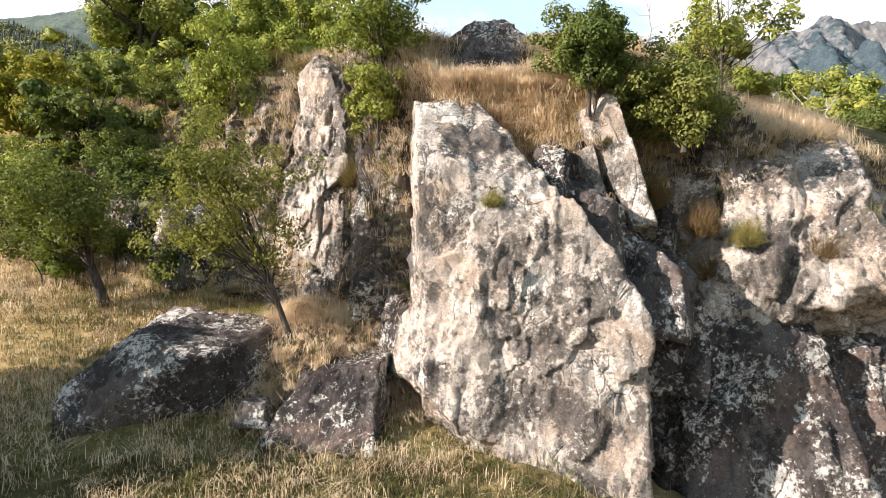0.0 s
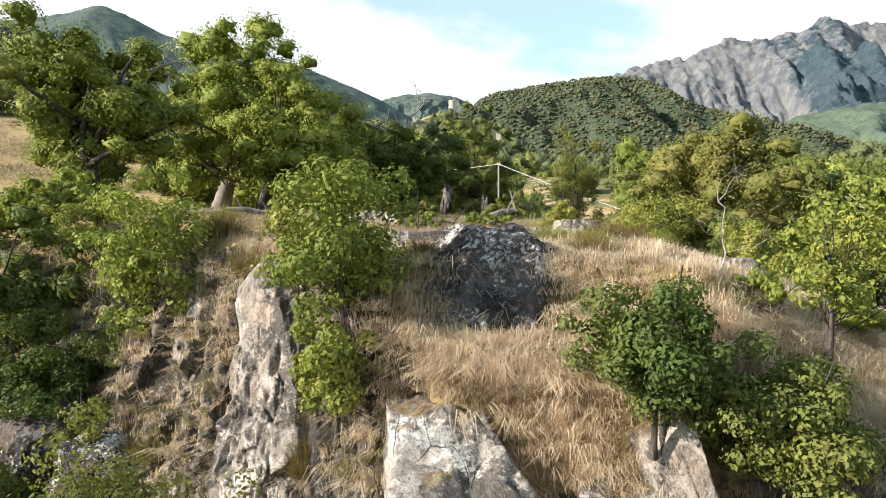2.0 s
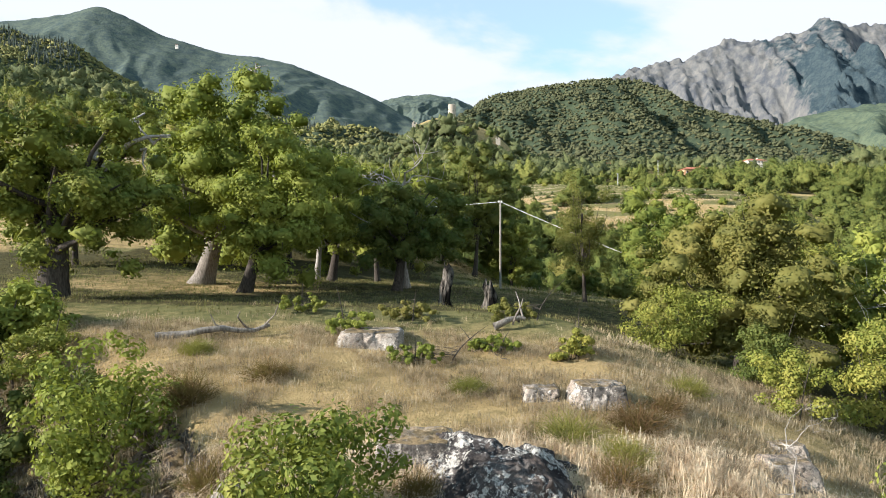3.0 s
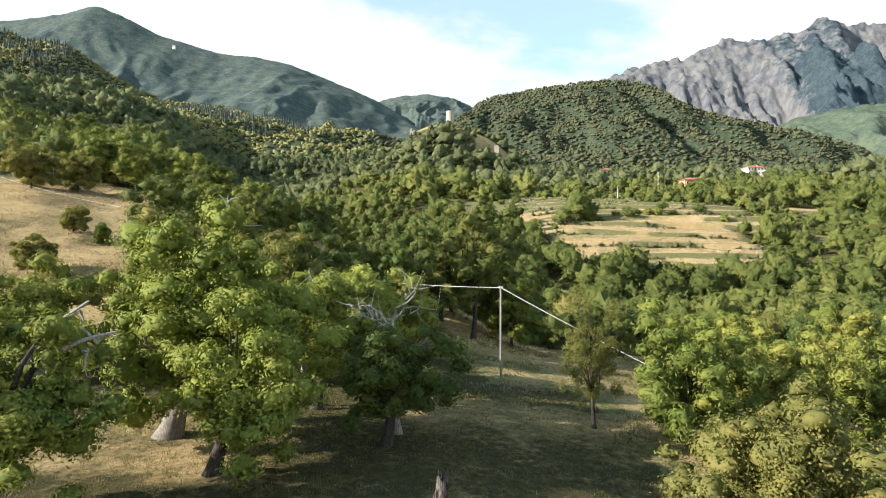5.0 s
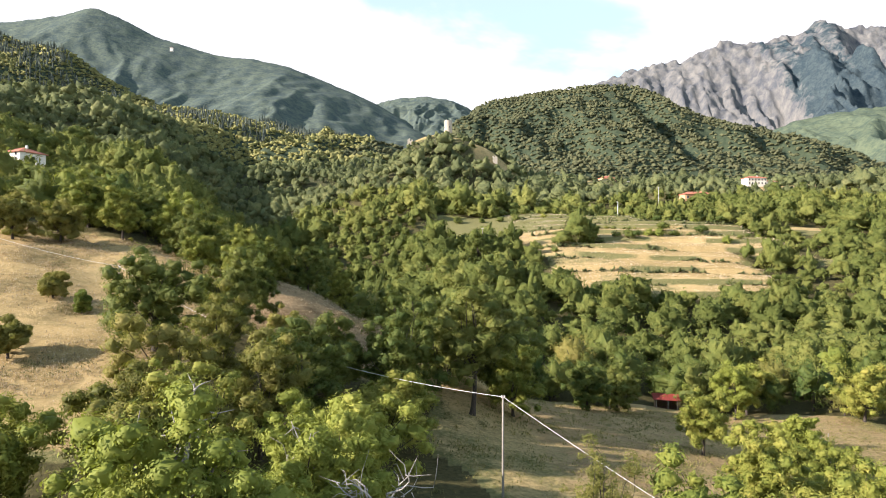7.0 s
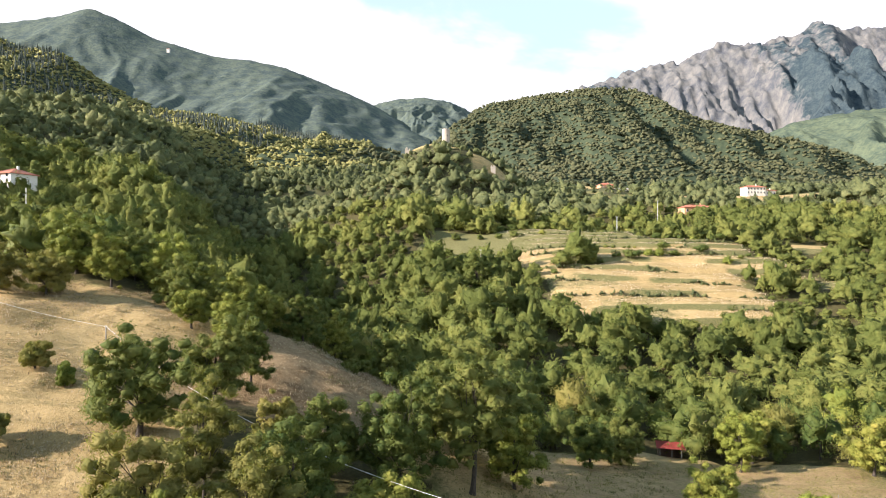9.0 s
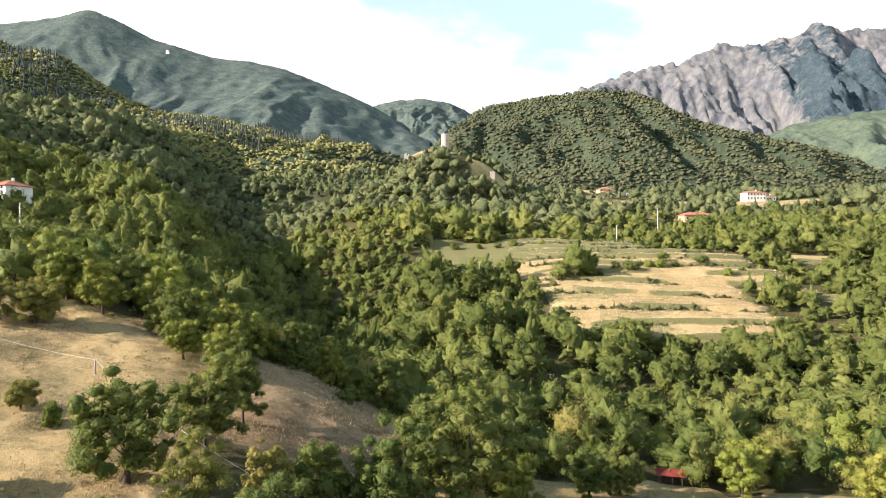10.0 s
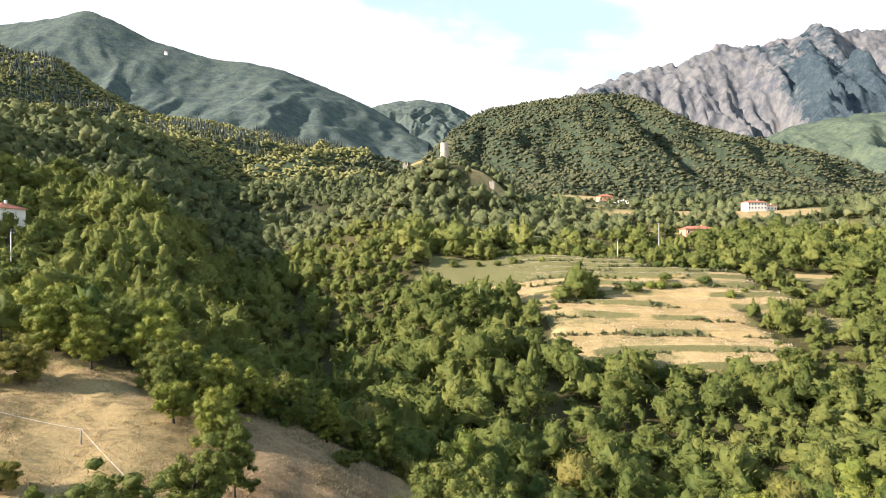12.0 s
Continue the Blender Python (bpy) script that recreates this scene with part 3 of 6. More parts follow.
def height(x, y):
    x, y = np.broadcast_arrays(np.asarray(x, float), np.asarray(y, float))
    shape = x.shape
    x, y = x.ravel(), y.ravel()
    e = 0.035 * np.maximum(y, 20) + 1.0
    far = sum(sections(x + a * e, y + b * e) for a, b in ((0, 0), (1, 0), (-1, 0), (0, 1), (0, -1))) / 5
    # the knoll with its cliff
    foot, top = np.interp(x, EDGE_X, EDGE_FOOT), np.interp(x, EDGE_X, EDGE_TOP)
    wob = 0.35 * fbm2(x, y, 0.6, 3, 9)
    low = np.where(y < 11, -4.3 + 0.06 * (y - 11), -4.3 + 0.50 * (y - 11))
    right = step(1.4, 4.6, x)
    low = low * (1 - right) + (-4.9 + 0.10 * (y - 11)) * right
    low = low + 0.12 * fbm2(x, y, 0.5, 3, 4)
    low = low + 1.2 * np.exp(-(((x + 3.0) / 1.4) ** 2 + ((y - 14.7) / 0.9) ** 2))
    low = np.minimum(low, 0.3 + 0 * x)
    high = np.clip(5.2 + 0.12 * (y - 16), 4.0, 7.0) - 0.30 * np.maximum(0, x - 4.5) + 0.03 * np.maximum(0, -x)
    ramp = np.interp(x, (-3.2, -1.6, 0, 4.5, 6.5, 12), (5.5, 3.2, 2.7, 2.8, 2.3, 0.9)) + np.interp(x, (-3.2, -1.6, 4.5, 6.5), (0.6, 0.95, 0.95, 0.55)) * np.maximum(0, y - 13.0)
    ramp = ramp - 0.8 * np.exp(-(((x - 1.0) / 2.3) ** 2 + ((y - 15.5) / 1.2) ** 2))
    high = np.minimum(high, ramp)
    s = step(0, 1, (y + wob - foot) / (top - foot))
    near = low + (high - low) * s
    near = near + 4 * s * (1 - s) * (0.8 * fbm2(x, y, 0.7, 4, 14) - 0.35 * np.abs(fbm2(x + 0.4 * y, y, 1.1, 3, 15)))
    w = step(26, 38, y)
    z = near * (1 - w) + far * w
    # terraces
    in_terr = step(38, 56, x) * step(160, 125, x) * step(204, 214, y) * step(345, 320, y)
    q = (y + 3 * fbm2(x, y, 0.02, 2, 3)) / 11.0
    saw = (q - np.floor(q))
    z = z + in_terr * 1.7 * (step(0.0, 0.16, saw) - saw)
    z = z + 3.0 * np.exp(-(((x - 188) / 35) ** 2 + ((y - 700) / 30) ** 2))
    z = z + 0.7 * step(4, -6, x) * step(76, 86, y) * step(140, 126, y) * fbm2(x, y, 0.13, 3, 47)
    z = z + 1.3 * np.exp(-(((x + 30) / 9) ** 2 + ((y - 82) / 9) ** 2))
    z = z + 3.0 * np.exp(-(((x - 154) / 16) ** 2 + ((y - 390) / 12) ** 2))
    # the stream's gully below the west hillside
    gx_ = np.interp(y, (120, 150, 222, 420, 620, 800), (2, -16, -46, -120, -197, -265))
    z = z - 17 * step(140, 230, y) * step(900, 640, y) * np.exp(-(((x - gx_) / (20 + 0.045 * y)) ** 2)) + 11 * step(170, 260, y) * step(900, 640, y) * np.exp(-(((x - gx_ + 0.16 * y) / (0.10 * y)) ** 2))
    # castle ridge
    spur_x = np.interp(y, (330, 400, 470, 552, 640), (-40, -62, -56, -14, 10))
    z = z + np.interp(y, (290, 350, 400, 440, 480, 520, 552, 600), (0, 7, 12, 18, 19, 3, 0, 0)) * np.exp(-(np.abs((x - spur_x) / np.where(x < spur_x, 40, 60)) ** 2.6))
    z = z + 31.0 * np.exp(-((((x - 6) / 56) ** 2 + ((y - 552) / np.where(y < 552, 58, 48)) ** 2) ** 2.0)) + 9 * np.exp(-(((x - 50) / 24) ** 2 + ((y - 512) / 40) ** 2))
    z = np.maximum(z, ridge(x, y, CREST_SPUR, 1200, 640, 78, 1.0, 51, 40))
    z = np.maximum(z, ridge(x, y, CREST_EAST, 1375, 560, 85, 1.0, 61, 60))
    # roughness of the land
    z = z + np.clip((y - 40) / 400, 0, 1) * 7 * fbm2(x, y, 0.012, 4, 21) * (1 - 0.85 * open_land(x, y)) + 0.10 * fbm2(x, y, 0.35, 3, 22)
    return z.reshape(shape)


def spaced(breaks):
    out = []
    for a, b, n in breaks:
        out.append(np.linspace(a, b, n, endpoint=False))
    return np.concatenate(out + [[breaks[-1][1]]])


gx = spaced([(-4200, -900, 16), (-900, -260, 40), (-260, -60, 46), (-60, -13, 44), (-13, 13, 130), (13, 60, 40), (60, 260, 50), (260, 900, 40), (900, 4200, 16)])
gy = spaced([(-400, -20, 12), (-20, 8, 24), (8, 12, 12), (12, 19, 58), (19, 28, 28), (28, 70, 46), (70, 140, 46), (140, 205, 24), (205, 345, 190), (345, 900, 60), (900, 1500, 44), (1500, 4700, 16)])
X, Y = np.meshgrid(gx, gy)
Z = height(X, Y)
nx, ny = len(gx), len(gy)
idx = np.arange(nx * ny).reshape(ny, nx)
F = np.stack([idx[:-1, :-1], idx[:-1, 1:], idx[1:, 1:], idx[1:, :-1]], -1).reshape(-1, 4)
ground = new("ground", mesh_of("ground", np.stack([X, Y, Z], -1).reshape(-1, 3), F, GROUND, True))
tagged(ground, "valley ground with dry grass, meadows and leafy forest floor", "ground", kind="structure")
op = open_land(X, Y)
fx = fbm2(X, Y, 0.03, 3, 31)
dry = op * np.where((Y > 286) & (X < 120), 0.15, np.where((Y > 55) & (Y < 128), 0.50 + 0.32 * step(2, -12, X), 0.75)) * (1 + 0.3 * fx)
# less straw below the slope: shade is put into the ground colour
dry = dry * (1 - 0.7 * step(5, -2, X) * step(14, 10.5, Y + fx))
# under the plateau trees the ground is toned dark for their shade
dry = dry * np.where((Y > 20) & (Y < 64) & (X < 14), 1 - 0.6 * step(24, 31, Y + 3 * fx) * (1 - 0.6 * step(42, 50, Y) * step(-6, 0, X)) * (1 - 0.5 * step(-6, -10, X) * step(0.0, 0.25, fbm2(X, Y, 0.12, 3, 66))), 1)
dry = dry * (1 - 0.12 * step(18, 20, Y) * step(40, 30, Y))
green = np.where(op > 0.5, 0.85, 0.2) + 0 * X
# less green in these two places, also toned dark for shade
green = np.where(Y < 12, 0.35, green)
green = np.where((Y > 30) & (Y < 62) & (X < 12), 0.25, green)
SAW = (Y + 3 * fbm2(X, Y, 0.02, 2, 3)) / 11.0
SAW = SAW - np.floor(SAW)
strip = np.sin(np.floor((Y + 3 * fbm2(X, Y, 0.02, 2, 3)) / 11.0) * 12.9898) * 43758.5453
strip = strip - np.floor(strip)
terr = (X > 40) & (Y > 200) & (Y < 345)
dry = np.where(terr & ((X > 118) | (Y < 286)), (0.66 + 0.3 * strip) * op * (1 - 0.8 * step(0.24, 0.12, SAW) * step(0.0, 0.05, SAW) * step(-0.8, -0.1, fbm2(X, Y, 0.05, 3, 71))) * (1 - 0.4 * step(-0.05, 0.4, fbm2(0.6 * X, Y, 0.05, 3, 72))), dry)
dry = np.where(Y > 470, 0.6 * op, dry)
bare = op * (0.12 + 0.65 * step(-1, -8, X) * step(-36, -28, X) * step(86, 94, Y) * step(132, 124, Y) + 0.36 * step(4, 14, X) * step(62, 72, Y) * step(134, 124, Y))
grassy = step(-0.6, 0.2, X) * step(12.9, 13.5, Y)
cover = np.stack([dry, green, bare, step(30, 22, Y) * (1 - 0.9 * grassy)], -1).reshape(-1, 4)
att = ground.data.color_attributes.new("cover", "FLOAT_COLOR", "POINT")
att.data.foreach_set("color", np.clip(cover, 0, 1).astype(np.float32).ravel())


# ------------------------------------------------------------------ hills and mountains round the valley
def hill_material(name, low, high, rock_from, rock_to, rock_a, rock_b):
    """Wooded slopes that pass into scree and rock higher up."""
    m = Mat(name, 1.0, 0.05)
    p = m.place()
    n1, n2, n3 = m.noise(p, 0.004, 6, 0.6), m.noise(p, 0.022, 6, 0.65), m.noise(p, 0.10, 4, 0.7)
    wood = m.ramp(m.math("ADD", m.math("MULTIPLY", n2, 0.5), m.math("MULTIPLY", n3, 0.5)), [(0.42, low), (0.58, high)])
    lift = m.math("ADD", m.attribute("rise")["Fac"], m.math("SUBTRACT", m.math("ADD", m.math("MULTIPLY", n1, 0.5), m.math("MULTIPLY", n2, 0.7)), 0.6))
    rocky = m.ramp(m.noise(m.place((1, 1, 0.35)), 0.02, 7, 0.7), [(0.36, rock_a), (0.64, rock_b)])
    m.colour(m.mix(m.range(lift, rock_from, rock_to), wood, rocky))
    h = m.math("ADD", m.math("MULTIPLY", m.voronoi(p, 0.12), 0.6), m.math("MULTIPLY", n3, 0.8))
    m.bump(h, 0.55, 2.6)
    return m.m


# distance haze is put into this bluish wood colour
WOODED_FAR = hill_material("far_wooded_mountain_with_haze", (0.052, 0.072, 0.070), (0.104, 0.126, 0.094), 5, 6, (0.3, 0.3, 0.3), (0.4, 0.4, 0.4))
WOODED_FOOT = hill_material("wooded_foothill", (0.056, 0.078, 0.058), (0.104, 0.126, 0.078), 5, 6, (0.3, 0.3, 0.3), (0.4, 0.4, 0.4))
# bluish wood and rock tones carry the haze of the far range
ALPINE = hill_material("bare_rock_mountain_with_haze", (0.030, 0.046, 0.056), (0.060, 0.079, 0.082), 0.76, 0.90, (0.076, 0.082, 0.092), (0.182, 0.174, 0.157))


def mountain(name, crest, far, run, foot, mat, label, rough, seed, bend=1.0, nu=260, nv=110, crag=0.05, coarse=5.0):
    """A ridge: its crest as (x, z) at the depth far, falling towards the viewer over run metres to the level foot."""
    cx, cz = zip(*crest)
    u = np.linspace(cx[0], cx[-1], nu)
    v = np.concatenate([np.linspace(0, 1, nv), np.linspace(1.03, 1.3, 8)])
    U, W = np.meshgrid(u, v)
    top = np.interp(U, cx, cz)
    k = 0.5 * (cx[1] - cx[0])
    top = (np.interp(U - 0.12 * k, cx, cz) + 2 * top + np.interp(U + 0.12 * k, cx, cz)) / 4
    t = np.where(W <= 1, W, 1 - (W - 1) * 1.2)
    # spurs and gullies run down the slope
    wx = U + 0.35 * run * 0.2 * fbm2(U, W * run, 2.2 / run, 3, seed + 3)
    ridged = 1 - np.abs(fbm2(wx, W * run * 0.35, coarse / run, 4, seed))
    fine = 1 - np.abs(fbm2(wx * 1.1 + 90, W * run * 0.3, 19.0 / run, 3, seed + 21))
    lay = ((ridged - 0.62) + crag * (fine - 0.62)) * np.sin(math.pi * np.clip(t, 0, 1) ** 0.9) * rough
    edge = fbm2(U, W * run, 0.024, 4, seed + 8, 0.6) * (0.6 + rough * 0.036) * np.clip(3 * t, 0, 1)
    Zm = foot + (top - foot) * t ** bend + lay + edge
    Ym = far - run * (1 - W) + 0.15 * run * (1 - t) * fbm2(U, 0 * W + 3.1, 1.6 / run, 2, seed + 5)
    Xm = U * (1 - 0.32 * (1 - np.clip(W, 0, 1)) * run / far)
    a, b = len(v), len(u)
    ids = np.arange(a * b).reshape(a, b)
    Fm = np.stack([ids[:-1, :-1], ids[:-1, 1:], ids[1:, 1:], ids[1:, :-1]], -1).reshape(-1, 4)
    ob = new(name, mesh_of(name, np.stack([Xm, Ym, Zm], -1).reshape(-1, 3), Fm, mat, True))
    ob.data.attributes.new("rise", "FLOAT", "POINT").data.foreach_set("value", (t + 0.6 * (0.75 - ridged)).astype(np.float32).ravel())
    return tagged(ob, label, "mountain", kind="structure")


CREST_WEST = [(-2300, 900), (-1890, 937), (-1750, 949), (-1610, 965), (-1520, 980), (-1410, 1012), (-1300, 972), (-1160, 895), (-1000, 845), (-870, 809), (-750, 800), (-610, 771), (-480, 719), (-390, 680), (-270, 630), (-160, 566), (-20, 486)]
CREST_GAP = [(-700, 560), (-390, 672), (-210, 731), (-70, 748), (60, 727), (170, 679), (300, 621), (520, 560)]
CREST_ALPINE = [(300, 760), (650, 912), (780, 956), (990, 1031), (1120, 1083), (1290, 1127), (1520, 1162), (1600, 1220), (1680, 1258), (1810, 1272), (1980, 1259), (2110, 1301), (2220, 1342), (2300, 1417), (2350, 1377), (2440, 1343), (2600, 1361), (2730, 1372), (2970, 1277), (3400, 1250)]
CREST_FOOTHILL = [(800, 300), (1090, 406), (1300, 489), (1420, 516), (1540, 535), (1640, 545), (1810, 562), (2100, 560)]
mountain("mountain_west", CREST_WEST, 2600, 1300, 200, WOODED_FAR, "wooded mountain with a rounded summit and blue haze in its colour", 46, 3, 1.05)
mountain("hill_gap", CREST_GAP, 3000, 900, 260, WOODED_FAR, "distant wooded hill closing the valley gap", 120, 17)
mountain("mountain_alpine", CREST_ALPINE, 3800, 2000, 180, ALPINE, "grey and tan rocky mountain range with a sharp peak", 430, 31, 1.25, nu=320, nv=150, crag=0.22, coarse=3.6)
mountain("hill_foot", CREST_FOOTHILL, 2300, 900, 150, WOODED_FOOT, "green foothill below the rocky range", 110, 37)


# ------------------------------------------------------------------ rocks of the knoll
def on(x, y):
    return float(height(x, y))


def rock(name, centre, planes, seed, mat, label, sub=6, rough=0.12, chips=10, chip=0.86, category="rock", crack=0.05, beds=()):
    """A blocky rock: cut by planes (normal, distance from the centre), chipped at its edges and weathered."""
    rng = np.random.RandomState(seed)
    bm = bmesh.new()
    bmesh.ops.create_icosphere(bm, subdivisions=sub, radius=1)
    D = np.array([v.co[:] for v in bm.verts])
    Fr = np.array([[v.index for v in f.verts] for f in bm.faces])
    bm.free()
    N = np.array([p[:3] for p in planes], float)
    N /= np.linalg.norm(N, axis=1, keepdims=True)
    H = np.array([p[3] for p in planes], float)

    def reach(d):
        return np.min(np.where(d @ N.T > 1e-4, H / np.maximum(d @ N.T, 1e-4), 1e9), 1)

    for _ in range(chips):
        d = rng.normal(size=3)
        d /= np.linalg.norm(d)
        n = d + 0.35 * rng.normal(size=3)
        n /= np.linalg.norm(n)
        P = D * reach(D)[:, None]
        h = (P @ n).max() * rng.uniform(chip, chip + 0.1)
        N, H = np.vstack([N, n]), np.append(H, h)
    # even out the mesh over long shapes, then cut back to the planes
    size = (D * reach(D)[:, None]).std(0)
    D = D * size
    D /= np.linalg.norm(D, axis=1, keepdims=True)
    P = D * reach(D)[:, None]
    W = P + np.array(centre)
    tilt = W @ np.array(Euler((0.35, -0.28, 0.5)).to_matrix()).T
    off = rough * (1.5 * facets(tilt, (0.8, 0.8, 1.5), seed) + 0.75 * facets(tilt, (0.30, 0.34, 0.55), seed + 3) + 0.3 * facets(tilt, (0.13, 0.13, 0.2), seed + 5) + 0.35 * fbm(W, 0.8, 2, seed))
    tilt = tilt * np.array((1.0, 1.0, 0.4))
    off -= crack * np.exp(-((fbm(tilt, 0.85, 3, seed + 40) / 0.03) ** 2))
    # ledges: the rock stands proud on the far side of each bedding plane
    for n, d, step_out in beds:
        q = W @ np.array(n, float) - d + 0.12 * fbm(W, 0.7, 2, seed + 9)
        off += step_out / (1 + np.exp(-np.clip(q / 0.025, -40, 40)))
    P = P + D * off[:, None]
    ob = new(name, mesh_of(name, P, Fr, mat, False))
    ob.location = centre
    return tagged(ob, label, category)


rock("rock_pillar", (1.6, 13.2, -1.0), [(-0.24, -0.97, 0.04, 1.56), (-0.98, -0.12, -0.03, 2.0), (-0.72, -0.69, 0.05, 2.35), (0.97, -0.20, 0.03, 2.35), (0.05, -0.72, 0.69, 2.52), (0.865, 0.19, 0.466, 1.25), (0, 0, 1, 4.1), (0, 1, 0.1, 3.4), (0, 0, -1, 5.0), (-0.6, -0.6, -0.5, 2.6), (-0.5, -0.2, 0.8, 4.5)],
     2, ROCK, "tall pale grey rock pillar streaked with lichen and cracks", 7, 0.11, 8, 0.93, "rock cliff", 0.04, (((0.12, 0, -1), -0.62, 0.09), ((-0.08, 0, -1), 1.55, -0.05), ((-1, 0, -0.12), -0.75, 0.09)))
rock("rock_buttress", (-0.3, 12.75, -2.1), [(-0.5, -0.85, 0.1, 0.60), (-0.96, -0.25, 0.12, 0.50), (-0.3, -0.75, 0.6, 0.85), (0.9, -0.2, 0, 0.8), (-0.1, -0.3, 0.95, 1.15), (-0.7, -0.1, 0.7, 0.85), (0, 1, 0, 1.0), (0, 0, -1, 2.2), (-0.72, -0.3, -0.55, 0.62)],
     5, ROCK, "small pale rock buttress against the pillar", 6, 0.09, 14, 0.86, "rock cliff")
rock("slab_rock", (3.58, 13.0, 1.75), [(-0.95, -0.25, -0.27, 0.36), (0.94, -0.2, 0.27, 0.36), (-0.42, -0.90, 0.12, 0.34), (0, 1, 0, 0.6), (-0.5, -0.1, 0.86, 1.35), (0.15, -0.3, -1, 1.5), (0.75, -0.2, 0.62, 1.02)],
     8, ROCK, "pale slanting blade of rock catching the sun", 6, 0.05, 5, 0.93, "rock cliff")
rock("slab_rock", (3.08, 12.95, 1.45), [(-0.95, -0.25, -0.27, 0.17), (0.94, -0.2, 0.27, 0.17), (-0.42, -0.90, 0.12, 0.25), (0, 1, 0, 0.5), (-0.5, -0.1, 0.86, 0.62), (0.15, -0.3, -1, 0.9)],
     9, ROCK, "narrow grey rock rib beside the blade", 6, 0.05, 4, 0.92, "rock cliff")
rock("rock_spire", (-3.1, 17.5, 1.7), [(-0.55, -0.83, 0.12, 1.15), (-0.96, 0.2, 0.12, 0.95), (0.9, -0.42, 0.05, 1.35), (0.1, -0.5, 0.86, 3.0), (0, 1, 0, 2.0), (0, 0, -1, 3.6), (0.6, -0.3, 0.75, 2.85)],
     13, ROCK, "pale rock spire with dry grass on top", 7, 0.19, 16, 0.87, "rock cliff", 0.07, (((0.9, -0.1, 0.2), -2.35, -0.22), ((0.1, 0, -1), -2.6, 0.12)))
rock("rock_spire", (-2.25, 16.7, 1.5), [(-0.6, -0.79, 0.12, 0.5), (-0.95, 0.3, 0.1, 0.5), (0.88, -0.46, 0.1, 0.45), (0.2, -0.5, 0.84, 2.1), (0, 1, 0, 1.4), (0, 0, -1, 2.4)],
     14, ROCK, "lower rock rib beside the spire", 6, 0.17, 14, 0.86, "rock cliff")
# the recess gets its shade from the dark rock colour
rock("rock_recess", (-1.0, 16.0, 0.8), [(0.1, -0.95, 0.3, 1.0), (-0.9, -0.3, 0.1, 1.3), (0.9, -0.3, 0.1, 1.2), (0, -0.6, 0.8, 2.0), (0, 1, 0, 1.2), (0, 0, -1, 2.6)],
     15, ROCK_DARK, "rock at the back of the cleft coloured dark for its shade", 6, 0.16, 8, 0.9, "rock cliff")
rock("rock_dome", (1.15, 17.0, 4.2), [(0.05, -0.74, 0.67, 1.64), (-0.75, -0.42, 0.5, 1.82), (0.75, -0.40, 0.52, 1.86), (0, -0.15, 0.98, 1.70), (-0.5, -0.25, 0.83, 1.68), (0.52, -0.22, 0.83, 1.72), (-0.35, -0.75, 0.56, 1.74), (0.4, -0.72, 0.56, 1.76), (0.2, 0.6, 0.77, 1.7), (0, 1, 0, 2.0), (0, 0, -1, 2.4), (-1, -0.1, 0, 2.1), (1, -0.1, 0, 2.15), (0, -1, 0.15, 2.1)],
     21, ROCK_DARK, "dark rounded rock dome crusted with lichen", 7, 0.11, 22, 0.90, "rock cliff")
rock("rock_shoulder", (2.35, 16.2, 3.9), [(0.1, -0.8, 0.6, 0.62), (-0.8, -0.3, 0.5, 0.7), (0.75, -0.45, 0.5, 0.75), (0, -0.2, 0.98, 0.62), (0, 1, 0, 0.9), (0, 0, -1, 0.9)],
     22, ROCK, "pale lichened shoulder beside the dark dome", 6, 0.08, 10, 0.9, "rock cliff")
rock("rock_wall", (7.2, 13.7, 0.1), [(-0.25, -0.92, 0.32, 1.35), (-0.9, -0.3, 0.3, 1.75), (0.85, -0.45, 0.25, 1.9), (-0.1, -0.45, 0.89, 1.75), (0, 1, 0, 2.0), (0, 0, -1, 2.6), (0.1, -0.62, -0.78, 2.0), (-0.6, -0.5, 0.6, 1.85)],
     25, ROCK, "broken pale rock face with dry grass in its joints", 6, 0.17, 12, 0.88, "rock cliff", 0.09)
# dark rock colour stands in for the shade the pillar throws here
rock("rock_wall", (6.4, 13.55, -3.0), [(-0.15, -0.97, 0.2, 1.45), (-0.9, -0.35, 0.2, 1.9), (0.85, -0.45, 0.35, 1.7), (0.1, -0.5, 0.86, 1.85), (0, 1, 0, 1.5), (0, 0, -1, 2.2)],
     27, ROCK_DARK, "lichen-covered rock wall coloured dark for the shade behind the pillar", 6, 0.17, 10, 0.9, "rock cliff", 0.08)
rock("rock_wall", (9.6, 13.6, -1.2), [(-0.5, -0.84, 0.2, 1.0), (-0.9, -0.1, 0.3, 1.1), (0.9, -0.4, 0.1, 1.6), (0, -0.4, 0.9, 2.4), (0, 1, 0, 1.6), (0, 0, -1, 3.4)],
     28, ROCK, "jagged grey rock with grassy cracks", 6, 0.16, 10, 0.88, "rock cliff", 0.08)
# this rib is toned dark for the same shade
rock("rock_wall", (8.5, 13.3, -2.7), [(-0.5, -0.84, 0.2, 0.95), (-0.9, -0.1, 0.3, 1.0), (0.9, -0.4, 0.1, 1.3), (-0.1, -0.5, 0.86, 1.0), (0, 1, 0, 1.2), (0, 0, -1, 2.2)],
     29, ROCK_DARK, "lichened rock rib at the foot of the wall coloured dark for shade", 6, 0.14, 8, 0.9, "rock cliff", 0.07)
